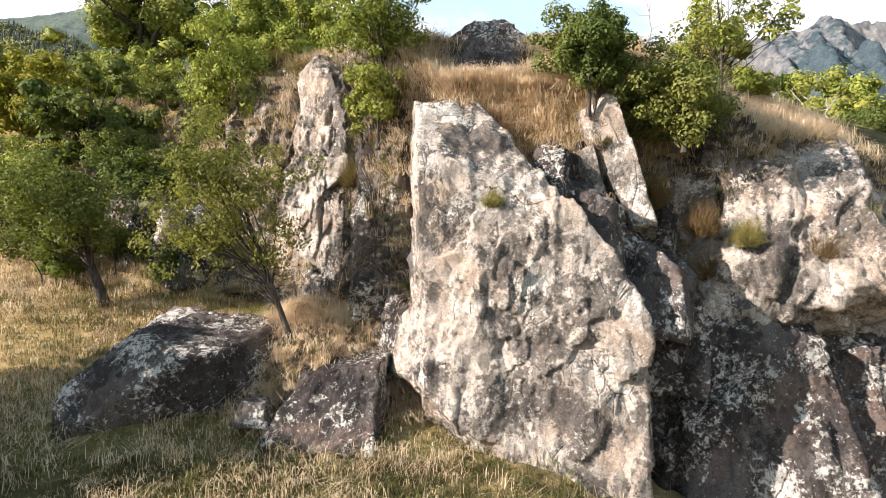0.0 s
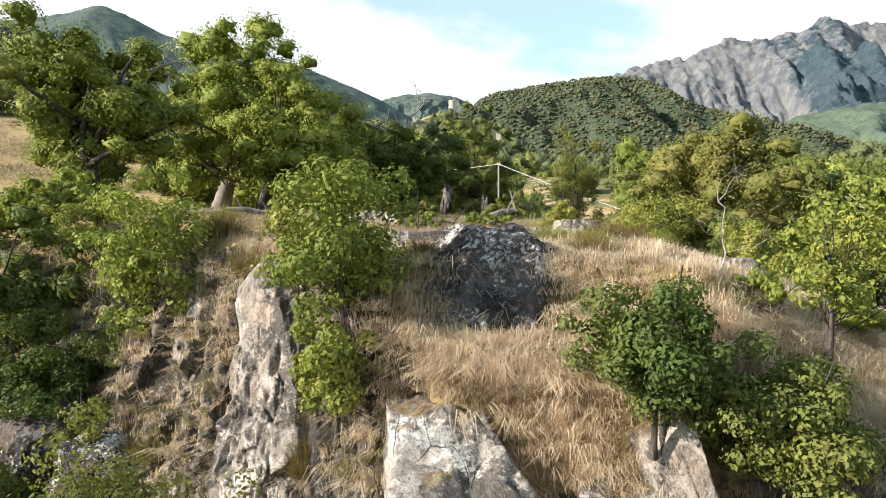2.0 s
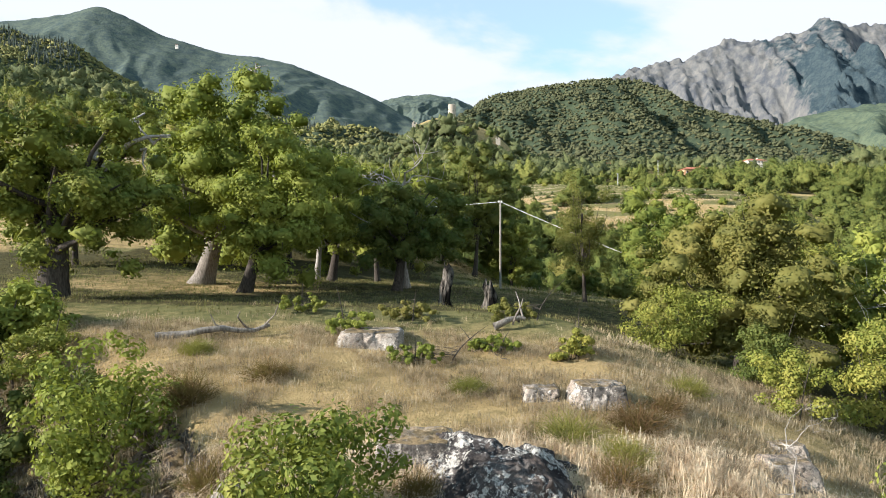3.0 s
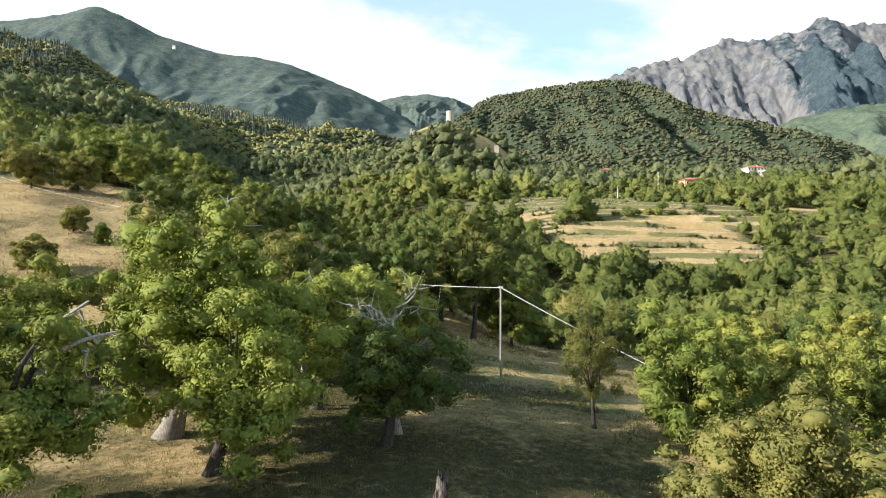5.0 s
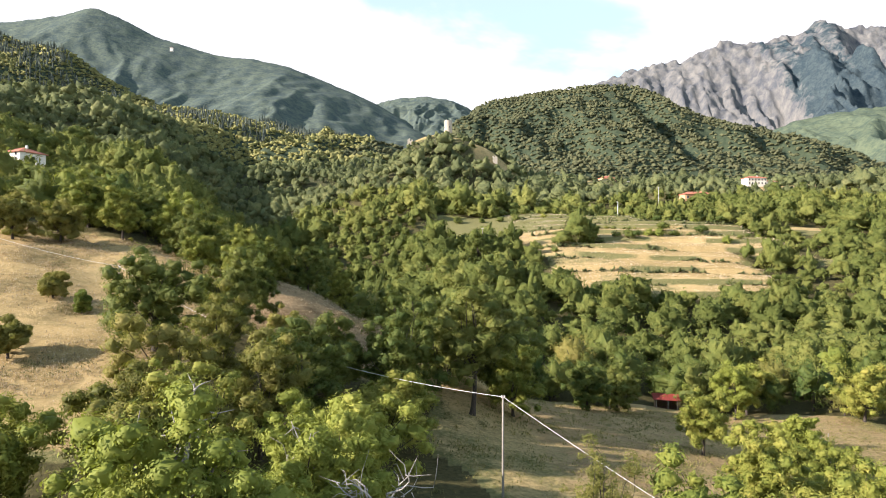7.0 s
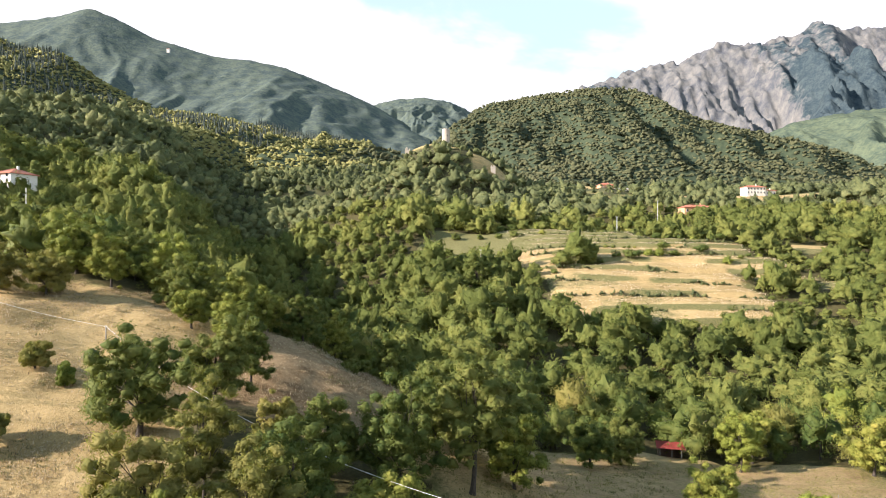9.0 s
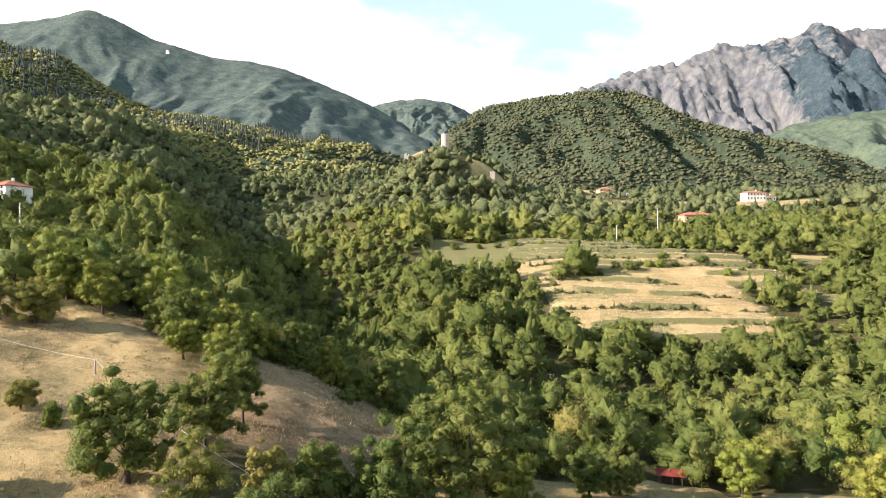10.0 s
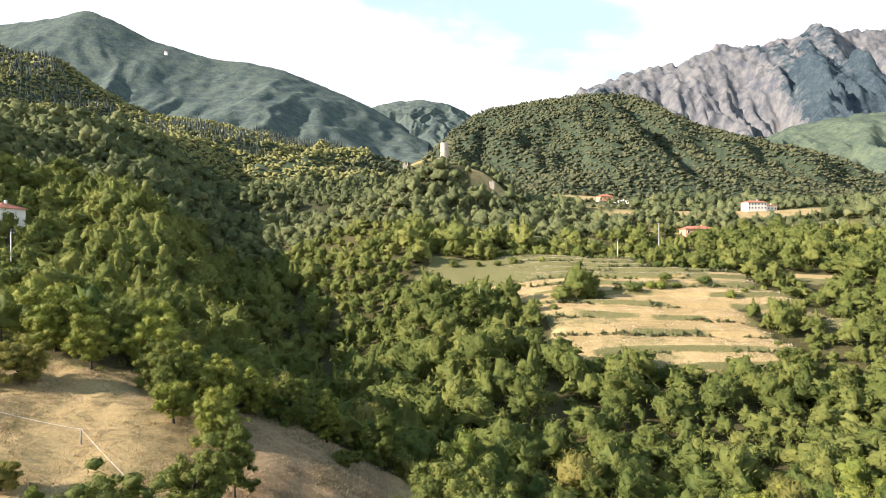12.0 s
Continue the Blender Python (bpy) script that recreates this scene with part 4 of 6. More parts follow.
rock("boulder", (-5.9, 13.6, -2.35), [(-0.25, -0.80, 0.52, 0.92), (-0.62, -0.1, 0.78, 0.86), (0.8, -0.4, 0.3, 1.75), (0.10, -0.25, 0.97, 0.66), (0, 1, 0.1, 1.2), (0, 0, -1, 1.6), (0.3, -0.9, -0.3, 1.3), (-1, -0.2, 0, 2.0)],
     41, ROCK_DARK, "large dark boulder blotched with lichen", 6, 0.08, 6, 0.93, "boulder")
rock("boulder", (-2.1, 13.15, -2.9), [(-0.1, -0.86, 0.5, 0.62), (-0.8, -0.2, 0.55, 0.88), (0.97, -0.2, 0.1, 0.95), (-0.15, -0.1, 0.98, 0.52), (0, 1, 0, 0.9), (0, 0, -1, 1.0)],
     43, ROCK_DARK, "grey boulder with a flat top in dry grass", 6, 0.06, 6, 0.92, "boulder")
rock("stone", (-3.75, 12.55, -3.2), [(0, -1, 0.4, 0.22), (-1, 0, 0.3, 0.28), (1, 0, 0.2, 0.3), (0, 0, 1, 0.2), (0, 1, 0, 0.3), (0, 0, -1, 0.3)], 44, ROCK_DARK, "small grey stone beside the boulders", 4, 0.03, 6, 0.88, "stone")
rock("stone", (-3.4, 9.6, -4.25), [(0, -1, 0.5, 0.35), (-1, 0, 0.3, 0.6), (1, 0, 0.2, 0.6), (0, 0, 1, 0.22), (0, 1, 0, 0.4), (0, 0, -1, 0.3)], 45, ROCK, "flat pale stone half buried in grass", 5, 0.04, 6, 0.88, "stone")
for k, (x, y, w, h) in enumerate([(-1.9, 25.6, 0.9, 0.3), (3.6, 20.6, 0.6, 0.35), (2.4, 21.0, 0.4, 0.2), (6.5, 18.3, 0.45, 0.35), (7.4, 19.9, 0.35, 0.25), (-0.3, 17.9, 0.7, 0.35), (-10.6, 22.5, 0.5, 0.35), (-5.2, 19.2, 0.35, 0.3), (-8.2, 18.6, 0.3, 0.25)]):
    rock("stone", (x, y, float(height(x, y)) + 0.2 * h), [(0, -1, 0.4, 0.7 * w), (-1, 0, 0.3, w), (1, 0, 0.2, w), (0, 0, 1, h), (0, 1, 0, w), (0, 0, -1, h)], 60 + k, ROCK, "pale stone sunk into the dry grass", 5, 0.05, 7, 0.86, "stone")


# crags marked 1 take the dark rock in place of shade
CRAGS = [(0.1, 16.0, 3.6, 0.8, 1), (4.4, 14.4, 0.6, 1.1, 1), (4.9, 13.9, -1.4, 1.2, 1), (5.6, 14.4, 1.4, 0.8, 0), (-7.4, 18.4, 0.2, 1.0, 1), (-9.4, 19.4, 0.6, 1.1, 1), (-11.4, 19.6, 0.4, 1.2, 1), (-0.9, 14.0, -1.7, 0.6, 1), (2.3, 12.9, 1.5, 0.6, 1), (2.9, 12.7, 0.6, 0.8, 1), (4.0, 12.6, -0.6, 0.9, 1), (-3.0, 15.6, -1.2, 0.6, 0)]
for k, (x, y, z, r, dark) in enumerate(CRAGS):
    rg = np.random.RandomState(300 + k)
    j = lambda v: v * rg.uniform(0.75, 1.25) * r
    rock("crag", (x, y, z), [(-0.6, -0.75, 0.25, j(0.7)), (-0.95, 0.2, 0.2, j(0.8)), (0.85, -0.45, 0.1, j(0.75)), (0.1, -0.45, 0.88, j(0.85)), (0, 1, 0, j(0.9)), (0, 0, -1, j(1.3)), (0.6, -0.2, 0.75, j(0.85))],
         320 + k, ROCK_DARK if dark else ROCK, "crag in the knoll coloured dark for shade" if dark else "pale weathered crag set into the slope", 5, 0.11 * r + 0.03, 7, 0.86, "crag")


# the broken face of the knoll between the large rocks: one sheet along the steep bank
cx, cz = np.arange(-13.2, 11.8, 0.062), np.arange(-4.7, 5.3, 0.062)
cy = np.arange(10.5, 28.0, 0.06)
HX = height(*np.meshgrid(cx, cy, indexing="ij"))
HX = np.maximum.accumulate(HX, 1)
CY = np.stack([cy[np.minimum((HX < z).sum(1), len(cy) - 1)] for z in cz])
for _ in range(3):
    pad = np.pad(CY, 2, mode="edge")
    CY = sum(pad[2 + a:2 + a + CY.shape[0], 2 + b:2 + b + CY.shape[1]] for a in (-2, 0, 2) for b in (-2, 0, 2)) / 9
CX, CZ = np.meshgrid(cx, cz)
steepness = np.gradient(CY, 0.062, axis=0)
shown = ~((CX > -0.5) & (CX < 5.4) & (CZ > 2.0)) & (steepness < 1.0) & (CZ < (HX[:, -1] - 0.1)[None]) & (CY < 26.5) & (CY > 11.0)
W = np.stack([CX, CY, CZ], -1).reshape(-1, 3)
lean = W @ np.array(Euler((0.3, -0.3, 0.35)).to_matrix()).T
push = 0.55 * facets(lean, (1.1, 1.1, 1.7), 71) + 0.32 * facets(lean, (0.42, 0.45, 0.7), 72) + 0.13 * facets(lean, (0.17, 0.17, 0.28), 73) + 0.12
push -= 0.16 * np.exp(-((fbm(lean * (1, 1, 0.4), 0.7, 3, 74) / 0.05) ** 2))
W = W + push[:, None] * np.array((-0.15, -0.92, 0.35))
ids = np.arange(len(W)).reshape(CX.shape)
use = shown[:-1, :-1] & shown[1:, 1:] & shown[:-1, 1:] & shown[1:, :-1]
Fc = np.stack([ids[:-1, :-1], ids[:-1, 1:], ids[1:, 1:], ids[1:, :-1]], -1)[use]
face = np.concatenate([Fc[:, [0, 1, 2]], Fc[:, [0, 2, 3]]])
tagged(new("rock_bank", mesh_of("rock_bank", W, face, ROCK_BANK)), "broken brown rock bank with earth and dead grass on its ledges", "rock bank", kind="structure")
fn = np.cross(W[Fc[:, 1]] - W[Fc[:, 0]], W[Fc[:, 3]] - W[Fc[:, 0]])
fn /= np.linalg.norm(fn, axis=1, keepdims=True) + 1e-9
LEDGES = W[Fc[:, 0]][fn[:, 2] > 0.42]
BANK = W[Fc[:, 0]]


# ------------------------------------------------------------------ grass
def grass(name, rng, P, blades, length, width, mat, label, spread=0.16):
    """Tufts of arching blades standing at the rows of P; each tuft is combed its own way, downhill on slopes."""
    n = len(P) * blades
    g = np.stack([height(P[:, 0] + 0.15, P[:, 1]) - height(P[:, 0] - 0.15, P[:, 1]), height(P[:, 0], P[:, 1] + 0.15) - height(P[:, 0], P[:, 1] - 0.15)], -1) / 0.3
    comb = -0.9 * g / (0.6 + np.linalg.norm(g, axis=1, keepdims=True)) + rng.normal(0, 0.62, (len(P), 2))
    base = np.repeat(P, blades, 0) + np.c_[rng.normal(0, spread, (n, 2)), np.zeros(n)]
    d = np.repeat(comb, blades, 0) + rng.normal(0, 0.40, (n, 2))
    bend = np.clip(np.linalg.norm(d, axis=1), 0.05, 1.7)
    L = (length * rng.uniform(0.5, 1.3, n) * np.repeat(rng.uniform(0.45, 1.5, len(P)), blades))[:, None]
    flat = np.c_[d, np.zeros(n)]
    s = np.c_[-d[:, 1], d[:, 0], np.zeros(n)] / bend[:, None] * width
    up = np.array((0, 0, 1.0))
    low = base - up * 0.03
    mid = base + up * L * (0.52 - 0.15 * bend)[:, None] + flat * L * 0.27
    tip = base + up * L * (0.74 - 0.44 * bend)[:, None] + flat * L * 0.78
    V = np.stack([low - s, low + s, mid - 0.8 * s, mid + 0.8 * s, tip], 1).reshape(-1, 3)
    o = np.arange(n)[:, None] * 5
    Ft = np.stack([o + (0, 1, 3), o + (0, 3, 2), o + (2, 3, 4)], 1).reshape(-1, 3)
    ob = new(name, mesh_of(name, V, Ft, mat))
    return tagged(ob, label, "grass", kind="stuff")


def sprinkle(rng, n, x0, x1, y0, y1, keep, steep=9.0):
    x, y = rng.uniform(x0, x1, n), rng.uniform(y0, y1, n)
    z = height(x, y)
    g = np.hypot(height(x + 0.2, y) - z, height(x, y + 0.2) - z) / 0.2
    k = (keep(x, y) > rng.uniform(0, 1, n)) & (g < steep)
    return np.c_[x, y, z][k]


rng = np.random.RandomState(5)
patch = lambda x, y: 0.35 + 0.65 * step(-0.25, 0.3, fbm2(x, y, 0.45, 3, 77))
thick = lambda x, y: 0.25 + 0.75 * step(-0.3, 0.2, fbm2(x, y, 0.8, 3, 78))
grass("cliff_grass", rng, sprinkle(rng, 10500, -4.6, 9.5, 12.8, 18.5, thick, 8.0), 18, 0.36, 0.0055, STRAW, "long dry straw-coloured grass over the cliff top", 0.13)
steep_foot = sprinkle(rng, 6000, -0.8, 5.4, 12.5, 14.9, lambda x, y: 0.3 + 0.6 * step(-0.3, 0.2, fbm2(x, y, 0.9, 2, 79)), 40.0)
steep_foot = steep_foot[steep_foot[:, 2] > 1.6] + np.array((0, -0.07, 0.05))
grass("brow_grass", rng, steep_foot, 18, 0.36, 0.0055, STRAW, "tangled dry grass hanging over the cliff brow", 0.12)
grass("slope_straw", rng, sprinkle(rng, 2200, -4.8, -0.9, 13.2, 16.2, thick, 2.6), 18, 0.36, 0.0055, STRAW, "long dry straw on the ledge behind the boulders", 0.13)
grass("ledge_grass", rng, LEDGES[rng.choice(len(LEDGES), 2600)], 13, 0.32, 0.006, STRAW, "dry grass tufts on the rock ledges", 0.08)
grass("bank_weeds", rng, BANK[rng.choice(len(BANK), 1500)], 10, 0.34, 0.009, SHADE_WEED_GRASS, "olive weeds and twigs in the rock joints", 0.08)
grass("dry_grass", rng, sprinkle(rng, 9000, -14, 12, 17.5, 27, lambda x, y: 0.9 * thick(x, y) ** 1.5, 2.4), 20, 0.30, 0.0045, STRAW_DULL, "dry tangled straw-coloured grass on the rocky knoll", 0.17)
grass("dry_grass", rng, sprinkle(rng, 5000, -22, 14, 27, 44, lambda x, y: 0.6 * patch(x, y) * step(12, 6, x) * step(31, 25, y + 2 * fbm2(x, y, 0.3, 2, 3))), 12, 0.26, 0.008, STRAW_DULL, "dry grass on the plateau")
# dark blades stand in for the shade of the old trees
grass("plateau_grass", rng, sprinkle(rng, 9000, -26, 14, 26, 62, lambda x, y: 0.7 * step(26, 34, y)), 9, 0.20, 0.013, SHADE_WEED_GRASS, "half green grass toned dark for the shade under the old trees", 0.2)
# dark blades again, for shade over the foreground
grass("foreground_grass", rng, sprinkle(rng, 13000, -13, 10, 5.0, 17.5, lambda x, y: 0.75 * step(4.2, 2.5, x), 1.3), 8, 0.26, 0.009, SHADE_WEED_GRASS, "rough half green grass toned dark for the shade below the boulders")
grass("foreground_straw", rng, sprinkle(rng, 9000, -13, 10, 8.0, 18.5, lambda x, y: patch(x, y) * step(4.2, 2.5, x) * step(8, 13, y), 1.8), 13, 0.32, 0.0065, STRAW, "dry straw among the boulders")

tuft = lambda x, y: step(0.3, 0.7, open_land(x, y)) * (0.25 + 0.75 * step(-0.2, 0.35, fbm2(x, y, 0.16, 3, 81)))
grass("field_grass", rng, sprinkle(rng, 26000, -96, -2, 72, 130, tuft), 7, 0.40, 0.032, STRAW_DULL, "dry tussocks on the sloping field", 0.4)
grass("meadow_grass", rng, sprinkle(rng, 8000, 2, 76, 62, 130, tuft), 6, 0.26, 0.045, SWARD, "short half green meadow grass", 0.4)
grass("terrace_grass", rng, sprinkle(rng, 9000, 34, 152, 202, 345, tuft), 4, 0.5, 0.10, STRAW, "dry grass on the terraces", 0.8)
weedy = lambda x, y: tuft(x, y) * step(0.05, 0.4, fbm2(x, y, 0.22, 3, 83))
grass("field_weeds", rng, sprinkle(rng, 7000, -96, -2, 72, 130, weedy), 8, 0.42, 0.04, SHADE_WEED_GRASS, "dark weedy tussocks on the sloping field", 0.35)
grass("terrace_weeds", rng, sprinkle(rng, 3500, 34, 152, 202, 345, weedy), 5, 0.6, 0.11, SHADE_WEED_GRASS, "dark weeds on the terraces", 0.7)
grass("tall_grass", rng, sprinkle(rng, 500, 0, 17, 54, 66, lambda x, y: np.exp(-((x - 7.5) / 4) ** 2 - ((y - 60 - 0.2 * x) / 2.2) ** 2)), 9, 0.7, 0.011, STRAW_DULL, "strip of tall dry grass beside the pole", 0.2)
grass("rough_grass", rng, sprinkle(rng, 5000, -6, 44, 44, 128, lambda x, y: step(0.0, 0.4, fbm2(x, y, 0.16, 3, 85)) * step(14, 20, y - 40 + x)), 7, 0.35, 0.04, SHADE_WEED_GRASS, "rough darker grass in the meadow", 0.3)


# ------------------------------------------------------------------ trees
def crown_lumps(rng, n, size, low=-0.6):
    """Clump centres and radii that fill an uneven crown of the given half sizes."""
    out = []
    for i in range(n):
        d = rng.normal(size=3)
        d /= np.linalg.norm(d)
        d[2] = max(d[2], low)
        r = rng.uniform(0.12, 1.0) ** 0.55
        bulge = 1 + 0.22 * math.sin(3.0 * math.atan2(d[1], d[0]) + n) + 0.12 * rng.normal()
        out.append((*(d * r * 0.93 * bulge * np.array(size)), rng.uniform(0.13, 0.29) * min(size) * (1.3 if min(size) < 1.7 else 1.0)))
    return np.array(out)


def leaves(rng, lumps, count, size, gap=0.0):
    """Small folded leaves on the shells of the clumps: vertices and quads."""
    w = lumps[:, 3] ** 2
    k = rng.choice(len(lumps), count, p=w / w.sum())
    d = rng.normal(size=(count, 3))
    d /= np.linalg.norm(d, axis=1, keepdims=True)
    r = lumps[k, 3] * (1 - 0.40 * rng.uniform(0, 1, count) ** 1.5) * (1 + 0.15 * rng.normal(size=count))
    P = lumps[k, :3] + d * r[:, None] * np.array((1.0, 1.0, 0.8))
    keep = vnoise(P * (1.3 / np.median(lumps[:, 3])), 3) > (-0.45 + gap if gap else -9)
    P = P[keep]
    n = len(P)
    nrm = d[keep] * 1.45 + rng.normal(size=(n, 3)) * 0.45 + np.array((0, 0, 0.35))
    nrm /= np.linalg.norm(nrm, axis=1, keepdims=True)
    a = np.cross(nrm, rng.normal(size=(n, 3)))
    a /= np.linalg.norm(a, axis=1, keepdims=True)
    b = np.cross(nrm, a)
    s = size * rng.uniform(0.6, 1.35, n)[:, None]
    V = np.stack([P - a * s, P + b * s * 0.55 + nrm * s * 0.12, P + a * s, P - b * s * 0.55 + nrm * s * 0.12], 1).reshape(-1, 3)
    return V, np.arange(n * 4).reshape(-1, 4)


@functools.lru_cache(None)
def ball(sub):
    bm = bmesh.new()
    bmesh.ops.create_icosphere(bm, subdivisions=sub, radius=1)
    V0 = np.array([v.co[:] for v in bm.verts])
    F0 = np.array([[v.index for v in f.verts] for f in bm.faces])
    bm.free()
    return V0, F0


def shell(L, seed, sub=4, scale=0.9, rough=0.10, under=-0.55, cap=100):
    """The dense foliage of a crown: the outline that its clumps make together, uneven and creased, in triangles."""
    D, F0 = ball(sub)
    mid = L[:, :3].mean(0)
    C = L[:, :3] - mid
    along = D @ C.T
    miss = (C * C).sum(1)[None] - along**2
    hit = np.where(miss < L[:, 3] ** 2, along + np.sqrt(np.maximum(L[:, 3] ** 2 - miss, 0)), 0)
    reach = np.maximum(hit.max(1), 0.35 * np.percentile(hit.max(1), 75))
    reach = np.minimum(reach, np.percentile(reach, cap))
    r = reach * scale * (1 + rough * fbm(D * 9 + seed, 1.0, 2, seed) + 0.5 * rough * np.random.RandomState(seed).normal(size=len(D)))
    keep = D[F0].mean(1)[:, 2] > under
    return mid + D * r[:, None], F0[keep]


def clumps(L, seed, scale):
    """The dense hearts of the clumps, one uneven body each, in triangles."""
    V0, F0 = ball(2)
    rg = np.random.RandomState(seed)
    return joined([(V0 * (1 + 0.34 * rg.normal(size=(len(V0), 1))) * (1, 1, 0.8) * L[k, 3] * scale + L[k, :3], F0) for k in range(len(L))])


def limb(rng, a, b, r0, r1, n=6, sag=0.12, sides=6):
    a, b = np.array(a, float), np.array(b, float)
    t = np.linspace(0, 1, n)[:, None]
    w = np.linalg.norm(b - a) * sag
    path = a + (b - a) * t + np.cumsum(rng.normal(0, w / n, (n, 3)), 0) * np.sin(math.pi * t) ** 0.5
    return tube(path, r0 + (r1 - r0) * t[:, 0], sides)


def tree(x, y, z, size, crown, lumps, count, leaf, mat, label, seed, lean=(0, 0), trunk=0.12, name="tree", group="", gap=0.0, dead=0, low=-0.6, stems=1, category="tree", bark=None):
    """A tree: tapered trunk, limbs that reach into the clumps, and a crown of small leaves. size: crown half sizes; crown: height of its middle."""
    rng = np.random.RandomState(seed)
    root = thing(name, Matrix.Translation((x, y, z)), label, category, group)
    L = crown_lumps(rng, int(lumps * 1.35), size, low=low)
    L[:, :3] += (lean[0], lean[1], crown)
    wood = []
    for s in range(stems):
        off = rng.normal(0, 0.10 * stems, 3) * (stems > 1)
        top = np.array((lean[0] * 0.9, lean[1] * 0.9, crown + 0.35 * size[2])) + off * 2
        knee = top * (0.45, 0.45, 0.38) + rng.normal(0, 0.06 * size[0], 3)
        t = np.linspace(0, 1, 11)[:, None]
        path = (1 - t) ** 2 * (off * (1, 1, 0) + (0, 0, -0.3)) + 2 * t * (1 - t) * knee + t**2 * top
        rad = trunk * (1.0 - 0.80 * t[:, 0]) * (1 + 0.5 * np.exp(-16 * t[:, 0])) * (0.86 if trunk > 0.35 else 1.0)
        wood.append(tube(path, rad, 9))
        for i in range(s, min(len(L), 26), stems):
            q = np.clip(0.40 + 0.5 * rng.uniform() * (L[i, 2] / (crown + size[2])), 0.2, 0.9)
            a = path[int(q * 10)]
            wood.append(limb(rng, a, L[i, :3], trunk * 0.34 * (1 - q * 0.5), trunk * 0.07, 5, 0.14, 5))
            for _ in range(1):
                tip = L[i, :3] + rng.normal(0, 0.5, 3) * L[i, 3]
                wood.append(limb(rng, L[i, :3], tip, trunk * 0.08, trunk * 0.03, 3, 0.1, 4))
    part("trunk", mesh_of("trunk", *joined(wood), bark or BARK, True), None, root)
    V, Fq = leaves(rng, L, count, leaf, gap)
    Ft = Fq[:, [0, 1, 2]] if y > 47 else np.concatenate([Fq[:, [0, 1, 2]], Fq[:, [0, 2, 3]]])
    if size[0] > 2.0 and not gap:
        C, Fc = clumps(L, seed, 0.56)
        V, Ft = np.concatenate([V, C]), np.concatenate([Ft, Fc + len(V)])
    part("crown", mesh_of("crown", V, Ft, mat), None, root)
    for i in range(dead):
        d = rng.normal(size=3)
        d[2] = abs(d[2]) + 0.3
        d /= np.linalg.norm(d)
        a = np.array((lean[0], lean[1], crown)) + d * np.array(size) * 0.4
        tip = np.array((lean[0], lean[1], crown)) + d * np.array(size) * 1.12
        bits = [limb(rng, a, tip, trunk * 0.22, trunk * 0.05, 6, 0.25)]
        for _ in range(4):
            p = a + (tip - a) * rng.uniform(0.4, 0.95)
            bits.append(limb(rng, p, p + rng.normal(0, 0.16, 3) * np.array(size), trunk * 0.09, trunk * 0.02, 4, 0.25, 5))
        part("dead_branch", mesh_of("dead_branch", *joined(bits), DEADWOOD, True), None, root, "bare bleached dead branch")
    return root


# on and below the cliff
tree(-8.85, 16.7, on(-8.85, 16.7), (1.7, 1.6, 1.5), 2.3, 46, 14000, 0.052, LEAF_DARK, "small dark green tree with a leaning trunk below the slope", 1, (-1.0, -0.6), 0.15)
tree(-2.95, 13.7, on(-2.95, 13.7), (1.65, 1.3, 2.1), 0.95 - on(-2.95, 13.7), 76, 19000, 0.04, LEAF_OLIVE, "slender airy tree with a crooked trunk by the boulders", 2, (-1.85, 0.1), 0.09, gap=0.2)
tree(-6.9, 20.2, 2.2, (1.6, 1.4, 2.7), 3.1, 46, 12000, 0.06, LEAF_LIGHT, "light green young tree on the steep bank", 3, (0.3, -0.6), 0.11, gap=0.05)
tree(-1.2, 15.2, 2.9, (1.25, 1.15, 1.5), 2.9, 56, 12000, 0.05, LEAF_MID, "slim green tree growing out of the rock cleft", 4, (-0.45, 0.1), 0.08, low=-0.9)
tree(-1.55, 14.9, 2.6, (0.85, 0.75, 0.85), 1.0, 34, 7500, 0.045, LEAF_MID, "dense green shrub at the foot of the cleft tree", 44, (0, -0.1), 0.05, "shrub", stems=3, category="shrub", low=-0.9)
tree(3.05, 13.3, 3.0, (1.0, 0.9, 0.95), 1.15, 60, 16000, 0.042, LEAF_DARK, "dense green shrub on the cliff edge", 5, (0.0, -0.3), 0.05, "shrub", stems=3, category="shrub", low=-0.95)
tree(4.75, 13.3, 2.3, (1.2, 1.0, 0.95), 0.8, 60, 16000, 0.042, LEAF_DARK, "dark green shrub hanging over the cliff edge", 6, (0.0, -0.3), 0.05, "shrub", stems=3, category="shrub", low=-0.95)
tree(6.6, 14.9, on(6.6, 14.9), (1.35, 1.1, 1.0), 5.35 - on(6.6, 14.9), 30, 4200, 0.055, LEAF_MID, "thin-stemmed young tree on the cliff top", 7, (0.1, -0.2), 0.06, stems=2, gap=0.22)
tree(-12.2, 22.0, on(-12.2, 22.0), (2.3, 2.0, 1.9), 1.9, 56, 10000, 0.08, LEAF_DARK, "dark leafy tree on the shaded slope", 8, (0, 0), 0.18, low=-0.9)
tree(-16.0, 24.0, 3.6, (2.6, 2.2, 1.9), 2.0, 56, 10000, 0.085, LEAF_YELLOW, "leafy tree with yellowing edges on the slope", 9, (0, 0), 0.2, low=-0.9)
tree(-9.8, 19.9, on(-9.8, 19.9), (1.5, 1.2, 1.2), 1.2, 36, 8000, 0.055, LEAF_DARK, "dark bush on the shaded bank", 10, (0, 0), 0.08, "shrub", stems=3, category="shrub", low=-0.9)
tree(-13.8, 19.5, on(-13.8, 19.5), (1.8, 1.4, 1.5), 1.5, 36, 8000, 0.06, LEAF_LIGHT, "light green bush on the lower bank", 31, (0, 0), 0.08, "shrub", stems=3, category="shrub", low=-0.9)
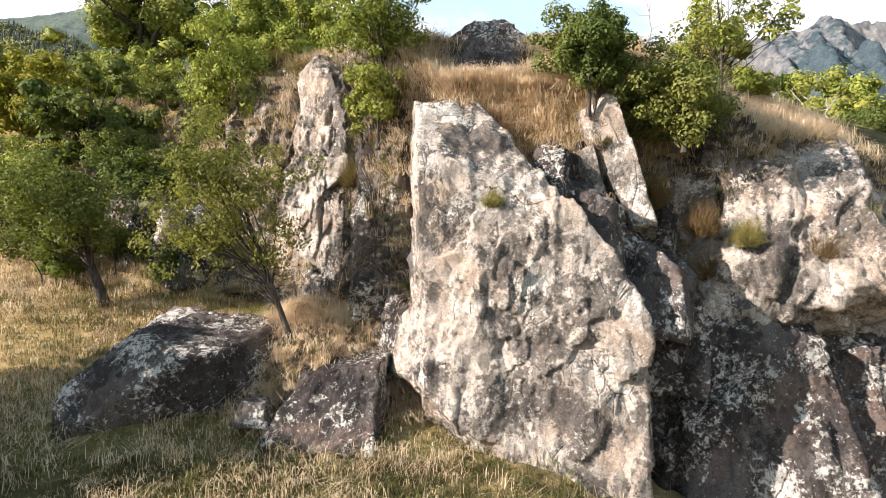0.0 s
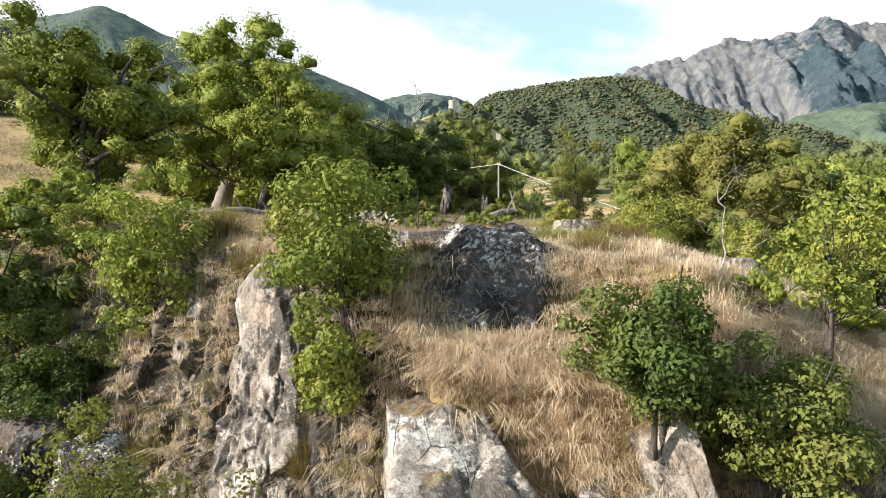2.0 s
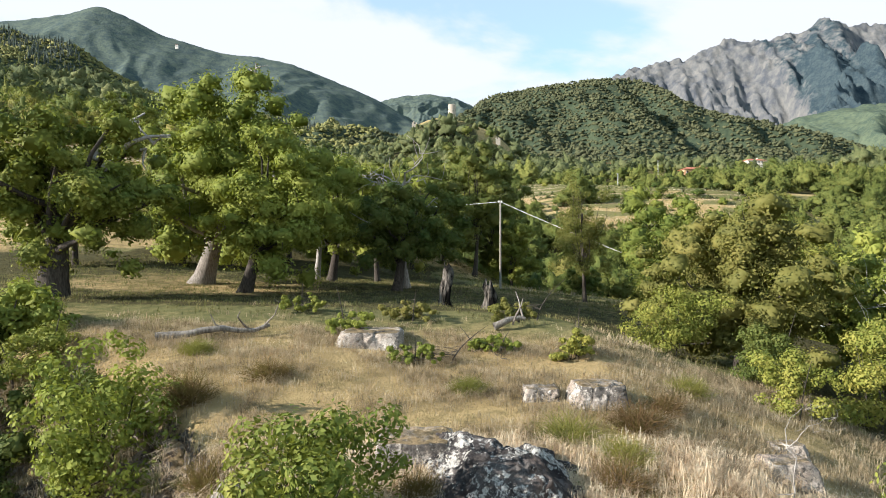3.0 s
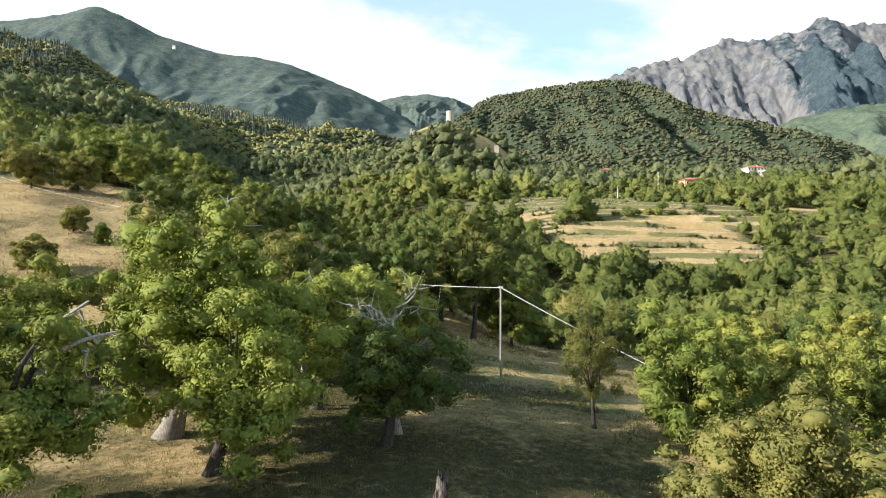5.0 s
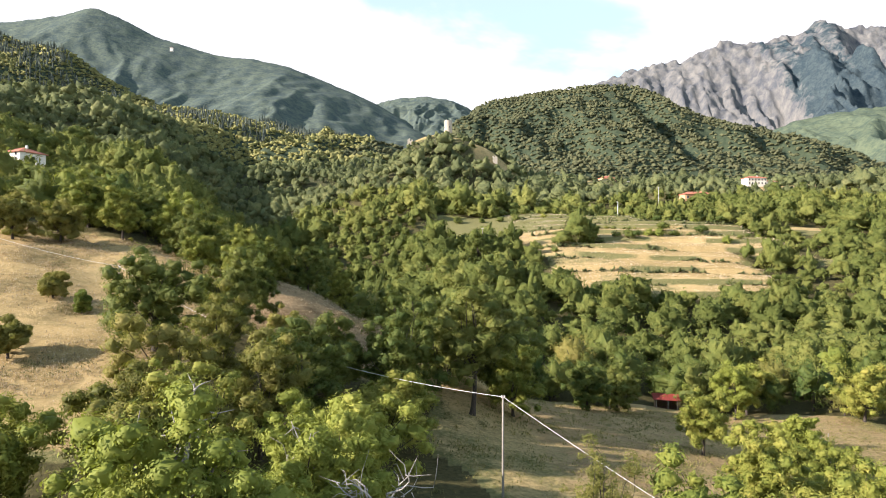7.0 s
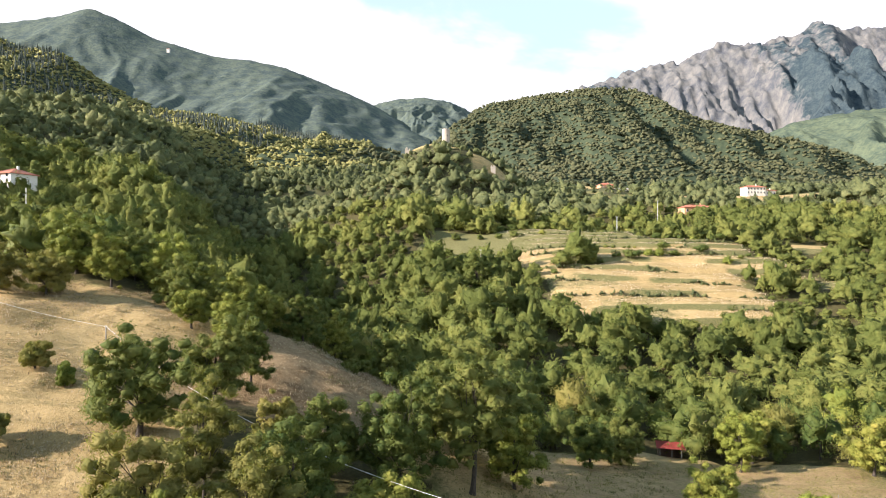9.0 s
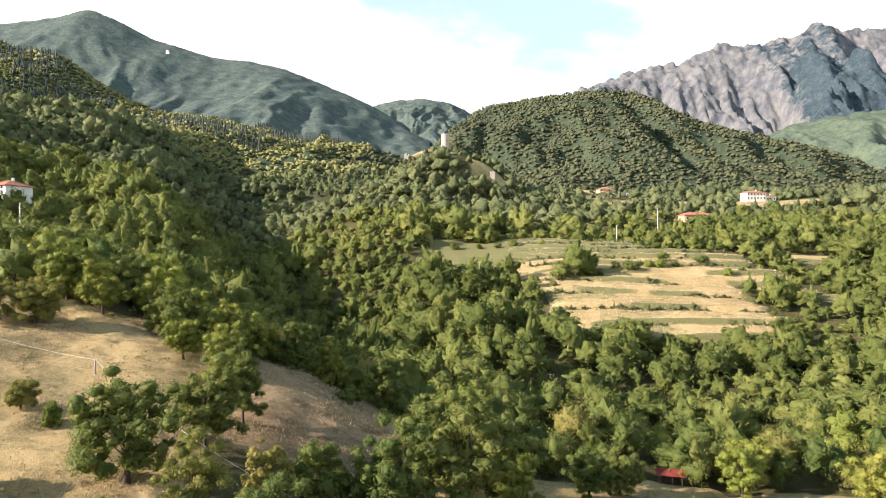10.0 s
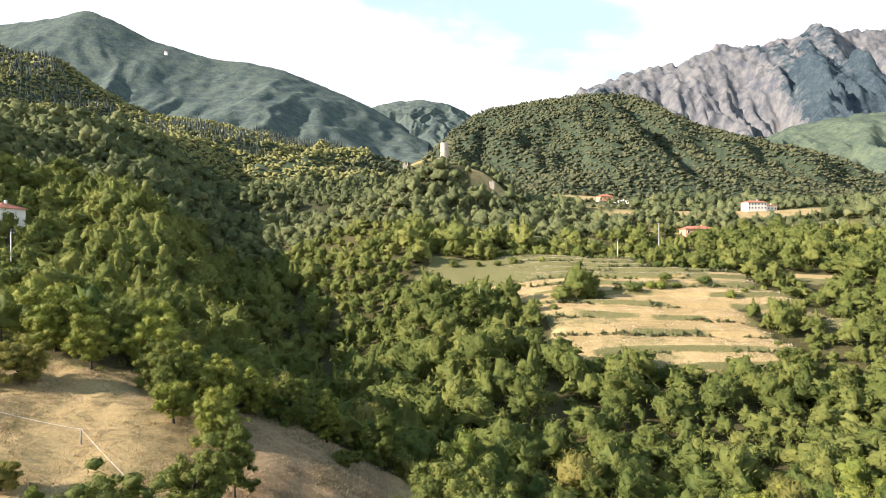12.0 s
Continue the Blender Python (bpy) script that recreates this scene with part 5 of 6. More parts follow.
def brush(x, y, z, w, h, mat, label, seed):
    """A fine-twigged dry shrub: thin stems that fan out, with tiny leaves along them."""
    rg = np.random.RandomState(seed)
    root = thing("shrub", Matrix.Translation((x, y, z)), label, "shrub")
    n = 620
    d = rg.normal(size=(n, 3)) * (1, 1, 0.8)
    d[:, 2] = np.abs(d[:, 2]) * 0.9 + 0.25
    d /= np.linalg.norm(d, axis=1, keepdims=True)
    foot = np.c_[rg.normal(0, 0.16 * w, (n, 2)), np.full(n, -0.06)]
    tip = foot + d * (w, w, 1.7 * h) * rg.uniform(0.5, 1.1, (n, 1))
    knee = foot + (tip - foot) * 0.5 + rg.normal(0, 0.09 * w, (n, 3)) + (0, 0, 0.10 * h)
    s = np.cross(d, rg.normal(size=(n, 3)))
    s *= 0.005 / np.linalg.norm(s, axis=1, keepdims=True)
    V = np.stack([foot - s, foot + s, knee - s, knee + s, tip], 1).reshape(-1, 3)
    o = np.arange(n)[:, None] * 5
    part("stem", mesh_of("stem", V, np.stack([o + (0, 1, 3), o + (0, 3, 2), o + (2, 3, 4)], 1).reshape(-1, 3), mat), None, root)
    k = rg.randint(0, n, 3400)
    P = knee[k] + (tip - knee)[k] * rg.uniform(-0.3, 1.05, (len(k), 1)) + rg.normal(0, 0.035, (len(k), 3))
    a = rg.normal(size=(len(k), 3))
    b = np.cross(a, rg.normal(size=(len(k), 3)))
    a *= 0.020 / np.linalg.norm(a, axis=1, keepdims=True)
    b *= 0.010 / np.linalg.norm(b, axis=1, keepdims=True)
    part("crown", mesh_of("crown", np.stack([P - a, P + b, P + a], 1).reshape(-1, 3), np.arange(3 * len(k)).reshape(-1, 3), mat), None, root)
    return root


SHRUBS = [  # x, y, half width, half height, material, words
    (-2.2, 15.5, 0.55, 0.5, SHRUB_BROWN, "dry brown shrub in the rock cleft", 1.6), (-1.2, 15.0, 0.5, 0.45, SWARD, "yellow-green broom tuft in the cleft", 1.7), (0.95, 11.85, 0.26, 0.2, SWARD, "small green tuft on the pillar", 0.85),
    (5.2, 12.7, 0.5, 0.5, SHRUB_BROWN, "dry brown shrub below the cliff edge", 0.3), (6.0, 12.5, 0.4, 0.4, SWARD, "yellowish tuft between the rocks", 0.1), (7.4, 12.4, 0.55, 0.45, SHRUB_BROWN, "dry tangled shrub on the rock face", -0.2),
    (8.3, 12.5, 0.4, 0.6, SWARD, "tall green tuft on the rock face", 0.2), (-3.9, 18.0, 0.7, 0.5, SHRUB_BROWN, "dry brown shrub on the spire top", None), (-5.4, 20.6, 0.8, 0.6, SHRUB_BROWN, "brown shrub at the plateau edge", None),
    (2.6, 18.6, 0.9, 0.45, LEAF_OLIVE, "low grey-green shrub on the plateau", None), (4.0, 19.2, 0.8, 0.45, SHRUB_BROWN, "low brown shrub on the plateau", None), (3.3, 17.6, 0.6, 0.4, LEAF_OLIVE, "low shrub behind the rock dome", None),
    (-0.6, 24.0, 0.9, 0.3, LEAF_LIGHT, "low bright green bramble on the plateau", None), (1.6, 25.0, 0.8, 0.3, LEAF_LIGHT, "low green bramble by the stumps", None), (3.9, 24.2, 0.7, 0.4, LEAF_MID, "green bush at the plateau rim", None),
    (-2.6, 26.6, 1.0, 0.35, LEAF_LIGHT, "low bramble around the flat stone", None), (5.8, 15.8, 0.6, 0.4, LEAF_LIGHT, "bright green bush near the cliff top", None), (7.9, 16.6, 0.8, 0.5, LEAF_LIGHT, "bright green bush on the grassy rim", None),
    (-7.8, 22.4, 0.7, 0.5, SHRUB_BROWN, "dry shrub on the steep bank", None), (-4.6, 15.9, 0.7, 0.4, LEAF_OLIVE, "olive shrub above the boulders", None), (-6.6, 16.2, 0.8, 0.4, SHRUB_BROWN, "low dry shrub on the grassy slope", None),
    (-6.2, 18.6, 0.8, 0.6, SHRUB_BROWN, "brown shrub on the shaded bank", None), (-8.2, 19.2, 1.0, 0.7, LEAF_OLIVE, "olive shrub on the shaded bank", None), (-5.2, 17.4, 0.7, 0.6, LEAF_OLIVE, "thin olive shrub beside the spire", None), (-9.0, 22.8, 1.1, 0.8, LEAF_DARK, "dark shrub high on the bank", None), (-11.0, 24.2, 1.2, 0.9, LEAF_MID, "green shrub at the top of the bank", None), (-7.4, 17.6, 0.8, 0.6, LEAF_DARK, "dark shrub at the foot of the bank", None), (-12.0, 18.6, 1.2, 0.9, LEAF_DARK, "dark bush in the hollow", None),
    # bush at (10.5, 27.0): shade below the rim put into dark leaves
    (-10.6, 17.6, 1.1, 0.8, LEAF_MID, "green bush beside the leaning tree", None), (10.5, 27.0, 1.3, 1.1, LEAF_DARK, "bush below the plateau rim with dark leaves for shade", None), (13.5, 25.5, 2.0, 1.8, LEAF_MID, "green bush below the plateau rim", None), (16.5, 24.5, 2.0, 1.8, LEAF_DARK, "dark bush below the plateau rim", None),
    (9.0, 31.0, 1.8, 1.6, LEAF_MID, "bush under the large light tree", None), (9.6, 24.0, 1.2, 1.0, LEAF_MID, "green bush on the rim slope", None),
    (0.6, 14.4, 0.35, 0.25, SHRUB_BROWN, "low dry herb in the straw", None), (1.8, 14.2, 0.4, 0.3, SHRUB_BROWN, "brown dry herb on the cliff top", None), (2.6, 15.2, 0.45, 0.3, LEAF_OLIVE, "low olive shrub in the straw", None), (3.6, 14.6, 0.4, 0.3, SHRUB_BROWN, "brown dry shrub in the straw", None), (-0.2, 16.6, 0.5, 0.35, SHRUB_BROWN, "brown shrub beside the rock dome", None), (3.0, 16.8, 0.6, 0.4, SHRUB_BROWN, "reddish brown shrub beside the dome", None), (5.0, 20.5, 0.6, 0.35, SHRUB_BROWN, "brown shrub in the plateau straw", None), (-4.0, 22.0, 0.7, 0.35, SHRUB_BROWN, "low brown shrub in the plateau straw", None), (0.8, 21.5, 0.6, 0.3, LEAF_OLIVE, "low olive shrub in the plateau straw", None), (-6.5, 24.0, 0.6, 0.35, LEAF_OLIVE, "olive shrub near the fallen branch", None), (6.3, 22.6, 0.7, 0.4, LEAF_OLIVE, "olive shrub on the plateau rim", None), (-1.0, 28.6, 1.0, 0.35, LEAF_OLIVE, "low bramble in the tree shade", None), (2.6, 29.2, 1.1, 0.4, LEAF_OLIVE, "low bramble before the stump", None), (-4.8, 29.4, 1.0, 0.35, LEAF_MID, "low green bramble in the tree shade", None),
    (-1.7, 15.4, 0.5, 0.45, SHRUB_BROWN, "dry brown brush on the recess wall", 1.0), (-0.8, 15.0, 0.45, 0.4, SHRUB_BROWN, "dry brown brush deep in the recess", 0.4), (4.3, 13.2, 0.55, 0.5, SHRUB_BROWN, "dry brush in the gully", 0.9), (5.5, 13.0, 0.5, 0.45, SHRUB_BROWN, "dry brush over the shaded rock", -0.6),
    (-9.2, 18.2, 0.9, 0.8, LEAF_DARK, "dark brush in the shaded hollow", None), (-10.4, 21.2, 1.2, 1.0, LEAF_DARK, "dark brush on the upper bank", None), (-8.0, 20.8, 0.9, 0.8, LEAF_DARK, "dark brush under the young tree", None), (-13.4, 20.8, 1.2, 1.0, LEAF_MID, "green brush on the bank", None)]
for k, (x, y, w, h, mat, words, zz) in enumerate(SHRUBS):
    if mat in (SHRUB_BROWN, SWARD) or (mat is LEAF_OLIVE and w < 1.0):
        brush(x, y, on(x, y) if zz is None else zz, w, h, mat, words, 700 + k)
        continue
    tree(x, y, on(x, y) if zz is None else zz, (w, w, h), h * 0.8, 26, int(4600 + 2400 * min(w, 2.0)), 0.022 + 0.018 * w, mat, words, 700 + k, (0, 0), 0.03, "shrub", stems=3, category="shrub", low=-0.6)
tree(-19.5, 22.0, on(-19.5, 22.0), (2.2, 2.0, 1.7), 1.6, 50, 6000, 0.09, LEAF_MID, "green tree at the foot of the wooded slope", 33, (0, 0), 0.2, low=-0.9)
tree(-13.2, 26.5, 5.2, (2.2, 2.0, 1.5), 1.6, 50, 8000, 0.085, LEAF_LIGHT, "leafy tree below the plateau rim", 34, (0, 0), 0.18, low=-0.9)
tree(-20.5, 29.0, 5.2, (2.8, 2.6, 2.0), 2.4, 50, 7000, 0.11, LEAF_YELLOW, "yellow-green tree on the wooded slope", 35, (0, 0), 0.22, low=-0.9)
# two trees added out of view to cast shade on the foot of the slope
tree(-15.2, 10.2, on(-15.2, 10.2), (2.7, 2.7, 2.9), 5.0, 50, 3000, 0.18, LEAF_DARK, "added out-of-view tree shading the foot of the slope", 40, (0, 0), 0.2, low=-0.9)
tree(-10.4, 4.4, on(-10.4, 4.4), (2.9, 2.8, 3.0), 5.2, 50, 3200, 0.17, LEAF_DARK, "added out-of-view tree shading the grassy bank", 41, (0, 0), 0.2, low=-0.9)

# old trees on the plateau
tree(-15.4, 32.0, on(-15.4, 32.0), (4.1, 3.5, 3.9), 4.4, 80, 26000, 0.088, LEAF_MID, "old broad chestnut tree with a thick trunk", 11, (0.6, 0), 0.78, group="plateau trees", dead=2, low=-0.95)
tree(-13.6, 43.0, on(-13.6, 43.0), (5.3, 4.6, 5.4), 6.2, 105, 36000, 0.098, LEAF_LIGHT, "tall bright green chestnut tree with twin old trunks", 12, (2.6, -1.4), 0.72, group="plateau trees", dead=3, low=-0.9, bark=LOGWOOD)
tree(-9.6, 38.0, on(-9.6, 38.0), (3.8, 3.2, 3.5), 4.3, 70, 22000, 0.09, LEAF_LIGHT, "chestnut tree with a dark trunk on the plateau", 13, (2.0, -0.6), 0.42, group="plateau trees", dead=2, low=-0.95)
tree(-7.2, 49.0, on(-7.2, 49.0), (3.8, 3.2, 3.4), 5.0, 70, 22000, 0.15, LEAF_LIGHT, "green tree behind the old chestnuts", 14, (1.0, 0), 0.38, group="plateau trees", dead=2, low=-0.95)
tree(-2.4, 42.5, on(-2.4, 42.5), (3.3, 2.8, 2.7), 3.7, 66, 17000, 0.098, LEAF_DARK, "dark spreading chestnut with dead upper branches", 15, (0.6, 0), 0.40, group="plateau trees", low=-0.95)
tree(12.8, 33.6, on(12.8, 33.6), (4.3, 3.8, 3.7), 7.4 - on(12.8, 33.6), 120, 42000, 0.07, LEAF_OLIVE, "large broad green tree below the knoll", 16, (0, 0), 0.28, group="trees below the knoll", low=-0.9)
tree(18.6, 31.0, on(18.6, 31.0), (3.4, 3.2, 2.9), 3.0, 76, 15000, 0.095, LEAF_MID, "green tree with bare twigs below the knoll", 17, (0, 0), 0.22, group="trees below the knoll", dead=3, low=-0.9)
tree(23.0, 37.0, on(23.0, 37.0), (4.0, 3.6, 3.6), 4.0, 80, 12000, 0.12, LEAF_LIGHT, "light green tree in the hollow below the knoll", 18, (0, 0), 0.26, group="trees below the knoll", low=-0.9)
tree(10.0, 50.0, on(10.0, 50.0), (2.3, 2.0, 3.9), 4.7, 80, 22000, 0.085, LEAF_OLIVE, "narrow thin-leaved tree beside the meadow", 19, (-0.2, 0), 0.15, gap=0.12, low=-0.95)


def dead_tree(x, y, z, h, seed, label, spread=0.55, count=9, trunk=0.2, name="dead_tree"):
    rng = np.random.RandomState(seed)
    root = thing(name, Matrix.Translation((x, y, z)), label, "dead tree")
    t = np.linspace(0, 1, 10)[:, None]
    path = np.c_[0.10 * h * np.sin(2.2 * t) * rng.normal(), 0.06 * h * np.sin(3 * t) * rng.normal(), h * 0.75 * t - 0.2]
    path += rng.normal(0, 0.03, path.shape)
    part("trunk", mesh_of("trunk", *tube(path, trunk * (1 - 0.7 * t[:, 0]) * (1 + 0.5 * np.exp(-8 * t[:, 0])), 9), DEADWOOD, True), None, root)
    for i in range(count):
        a = path[int(rng.uniform(3.5, 9.9))]
        d = np.array((rng.normal(), rng.normal(), rng.uniform(0.3, 1.2)))
        d /= np.linalg.norm(d)
        tip = a + d * h * spread * rng.uniform(0.4, 0.9)
        bits = [limb(rng, a, tip, trunk * 0.36, trunk * 0.08, 7, 0.35)]
        for _ in range(5):
            p = a + (tip - a) * rng.uniform(0.35, 1)
            bits.append(limb(rng, p, p + (d * 0.4 + rng.normal(0, 0.5, 3)) * h * 0.16, trunk * 0.13, trunk * 0.03, 4, 0.3, 5))
        part("branch", mesh_of("branch", *joined(bits), DEADWOOD, True), None, root)
    return root


dead_tree(-1.9, 44.5, on(-1.9, 44.5), 8.4, 71, "bleached dead tree with bare crooked branches", 0.42, 12, 0.22)
dead_tree(-8.3, 50.0, on(-8.3, 50.0), 8.8, 72, "leaning bleached dead tree among the green crowns", 0.35, 6, 0.2)
dead_tree(5.0, 15.7, on(5.0, 15.7), 2.1, 74, "bare thin dead sapling on the cliff top", 0.45, 5, 0.02)
dead_tree(11.0, 18.0, on(11.0, 18.0), 1.3, 75, "small bleached dead bush on the grassy rim", 0.6, 7, 0.03)
dead_tree(16.9, 29.5, on(16.9, 29.5), 5.6, 73, "bare grey dead sapling with thin branches", 0.4, 8, 0.08)


def snag(x, y, h, r, seed, label):
    """A broken standing trunk, hollow and splintered at the top."""
    rng = np.random.RandomState(seed)
    n, m = 16, 12
    ang = np.linspace(0, 2 * math.pi, n, endpoint=False)
    V = []
    for i in range(m):
        t = i / (m - 1)
        rr = r * (1 + 0.35 * math.exp(-7 * t)) * (1 - 0.4 * t) * (1 + 0.9 * np.array([vnoise(np.array([[math.cos(a) * 2.4, math.sin(a) * 2.4, t * 3.5 + seed]]))[0] for a in ang]))
        top = np.where(t > 0.99, rng.uniform(-0.55, 0.35, n) * h * 0.45, 0)
        V.append(np.c_[np.cos(ang) * rr + 0.16 * math.sin(4 * t + seed) * t, np.sin(ang) * rr * 0.8, h * t + top - 0.15])
    inner = V[-1] * (0.55, 0.55, 1) - (0, 0, 0.25 * h)
    V.append(inner)
    V = np.concatenate(V)
    F = [(i * n + j, i * n + (j + 1) % n, (i + 1) * n + (j + 1) % n, (i + 1) * n + j) for i in range(m) for j in range(n)]
    ob = new("tree_stump", mesh_of("tree_stump", V, F, SNAGWOOD, False))
    ob.location = (x, y, on(x, y))
    return tagged(ob, label, "tree stump")


snag(0.32, 34.0, 1.95, 0.23, 5, "tall broken bleached tree stump on the plateau")
snag(2.12, 33.0, 1.35, 0.22, 6, "weathered grey broken stump beside the dry grass")
for x, y, ln, yaw, seed in ((-6.6, 25.6, 3.2, 0.35, 3), (-10.2, 24.0, 1.7, -0.4, 4), (2.4, 27.5, 1.1, 0.3, 6)):
    rg = np.random.RandomState(seed)
    z = on(x, y) + 0.10
    a = (-0.5 * ln * math.cos(yaw), -0.5 * ln * math.sin(yaw), 0)
    b = (0.5 * ln * math.cos(yaw), 0.5 * ln * math.sin(yaw), 0.22)
    bits = [limb(rg, a, b, 0.13, 0.06, 8, 0.2, 9)] + [limb(rg, np.array(b) * q, np.array(b) * q + rg.normal(0, 0.35, 3) + (0, 0, 0.35), 0.04, 0.015, 4, 0.2, 5) for q in (0.2, 0.6, 0.9)]
    log = new("fallen_log", mesh_of("fallen_log", *joined(bits), LOGWOOD, True))
    log.location = (x, y, z)
    tagged(log, "fallen grey branch lying in the dry grass", "log")

# trees round the meadow and the fields
MID = [  # x, y, half width, half height, crown middle, kind
    # kind 1 at y 84 to 104: shade behind the pole put into the leaves
    (4.4, 88.5, 5.3, 7.2, 11.8, 1), (8.0, 101, 4.6, 6.0, 7.6, 1), (-3.4, 84, 4.4, 6.0, 8.0, 1), (-4, 72, 3.4, 3.6, 5.0, 0),
    (-14, 66, 3.6, 4.6, 6.6, 3), (-20.5, 74, 3.0, 5.4, 7.6, 3), (-30.3, 83, 5.7, 4.6, 6.6, 1), (-25.8, 93, 3.9, 5.0, 6.4, 1), (-15.5, 80, 2.2, 4.4, 6.0, 3),
    (-23.6, 100, 2.6, 4.6, 6.0, 1), (-9, 58, 3.0, 3.6, 5.0, 2), (-20, 56, 3.6, 3.8, 5.2, 3), (-26, 52, 3.8, 3.8, 5.0, 0), (-24, 62, 3.0, 3.4, 4.6, 3),
    (-17, 58, 3.8, 4.6, 5.6, 0), (-12, 72, 4.0, 5.0, 6.4, 1), (-22, 66, 4.0, 5.0, 6.4, 3), (-11, 84, 3.8, 4.2, 5.2, 1), (-4.8, 56, 3.6, 3.4, 6.2, 2),
    (0.5, 95, 4.4, 5.6, 7.2, 1), (10, 95, 3.4, 4.2, 5.4, 0), (2, 104, 4.6, 6.0, 7.6, 1),
    (-43, 78.5, 2.1, 1.7, 2.6, 3), (-47.5, 93.5, 1.5, 1.6, 2.0, 3), (-42.8, 91.4, 0.9, 1.5, 1.7, 0), (-60, 116, 3.2, 3.4, 4.4, 3), (-66.5, 114.5, 3.6, 3.8, 4.8, 3), (-54, 124, 3.4, 4.2, 5.2, 0), (-36, 112, 2.6, 2.6, 3.6, 0), (-29, 110, 3.4, 4.0, 4.6, 0), (-31, 117, 2.4, 2.6, 3.2, 2),
    (-38.5, 117, 3.4, 4.0, 4.8, 1), (-33.5, 122, 3.2, 3.8, 4.6, 0), (-44, 125, 3.4, 4.0, 4.6, 1), (-28, 124, 3.0, 3.6, 4.4, 0), (-40, 124, 3.6, 4.2, 5.2, 0), (-48, 132, 4.2, 4.6, 5.6, 2), (-56, 136, 4.6, 4.6, 5.6, 1), (-62, 128, 4.4, 4.4, 5.4, 0),
    (-52, 140, 4.2, 4.8, 5.6, 2), (-17, 127, 2.4, 3.6, 4.6, 0), (-12.6, 117, 2.0, 1.2, 1.2, 1), (-22, 124, 3.0, 3.6, 4.4, 1), (-8, 126, 3.2, 4.2, 5.2, 1),
    (33, 92, 3.0, 3.8, 5.4, 0), (43, 89, 3.0, 3.6, 4.6, 2), (38, 74, 3.6, 3.6, 4.4, 0), (27, 66, 3.4, 4.0, 5.0, 0), (33, 60, 3.8, 4.2, 5.0, 0),
    (46, 66, 4.0, 4.4, 5.2, 0), (54, 78, 4.0, 4.4, 5.2, 2), (62, 92, 4.0, 4.6, 5.6, 0), (24, 52, 3.4, 3.8, 4.8, 0), (15.5, 48.5, 4.2, 4.4, 4.4, 0), (38, 48, 4.2, 4.4, 5.2, 0),
    (30, 44, 3.6, 4.0, 4.8, 0), (70, 104, 4.4, 4.8, 6.0, 2), (72, 120, 4.2, 4.6, 5.8, 0), (24.5, 116, 3.4, 3.8, 4.6, 1), (31, 122, 3.4, 3.6, 4.6, 1), (52, 124, 3.6, 4.6, 6.0, 2),
    (58, 132, 4.2, 5.0, 6.4, 0), (104, 202, 5.6, 6.2, 7.0, 1), (14.6, 240, 5.2, 6.6, 8.0, 1),
]
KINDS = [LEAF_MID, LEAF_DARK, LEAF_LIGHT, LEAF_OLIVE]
WORDS = ["green leafy tree", "dark green dense tree", "light green leafy tree", "olive thin-leaved tree"]
for k, (x, y, w, h, c, kind) in enumerate(MID):
    near = y < 75
    spot = "beside the meadow" if x > 3 and y < 140 else "on the dry grass slope" if y < 140 else "on the terraced field"
    tree(x, y, on(x, y), (w * 1.1, w, h * 1.08), c * 0.88, 80, 18000 if near else 15000, (0.15 if near else 0.19) * (1 if y < 150 else 1.3), KINDS[kind], f"{WORDS[kind]} {spot}", 100 + k, (0, 0), 0.05 * w + 0.05, group="meadow trees", low=-0.85)


# ------------------------------------------------------------------ woodland
def template(seed, leaf_count, leaf, lumps=16, size=1.0):
    """One woodland crown of about unit half width, standing on z = 0: its clumps and the leaves on them."""
    rng = np.random.RandomState(seed)
    L = crown_lumps(rng, lumps, (1.0, 1.0, 1.0), low=-0.8)
    L[:, 3] *= size
    L[:, 2] += 1.1
    return L, *leaves(rng, L, leaf_count, leaf)


def in_view(x, y):
    return np.abs(x - 0.014 * y) < 0.735 * y + 14


def scatter(rng, y0, y1, space):
    """Jittered places in the land that the valley shows between two depths."""
    X, Y = [], []
    y = y0
    while y < y1:
        s = space(y)
        xs = np.arange(-0.74 * y - 14, 0.76 * y + 14, s)
        X.append(xs + rng.uniform(-0.42, 0.42, len(xs)) * s)
        Y.append(y + rng.uniform(-0.42, 0.42, len(xs)) * s)
        y += s * 0.92
    return np.concatenate(X), np.concatenate(Y)


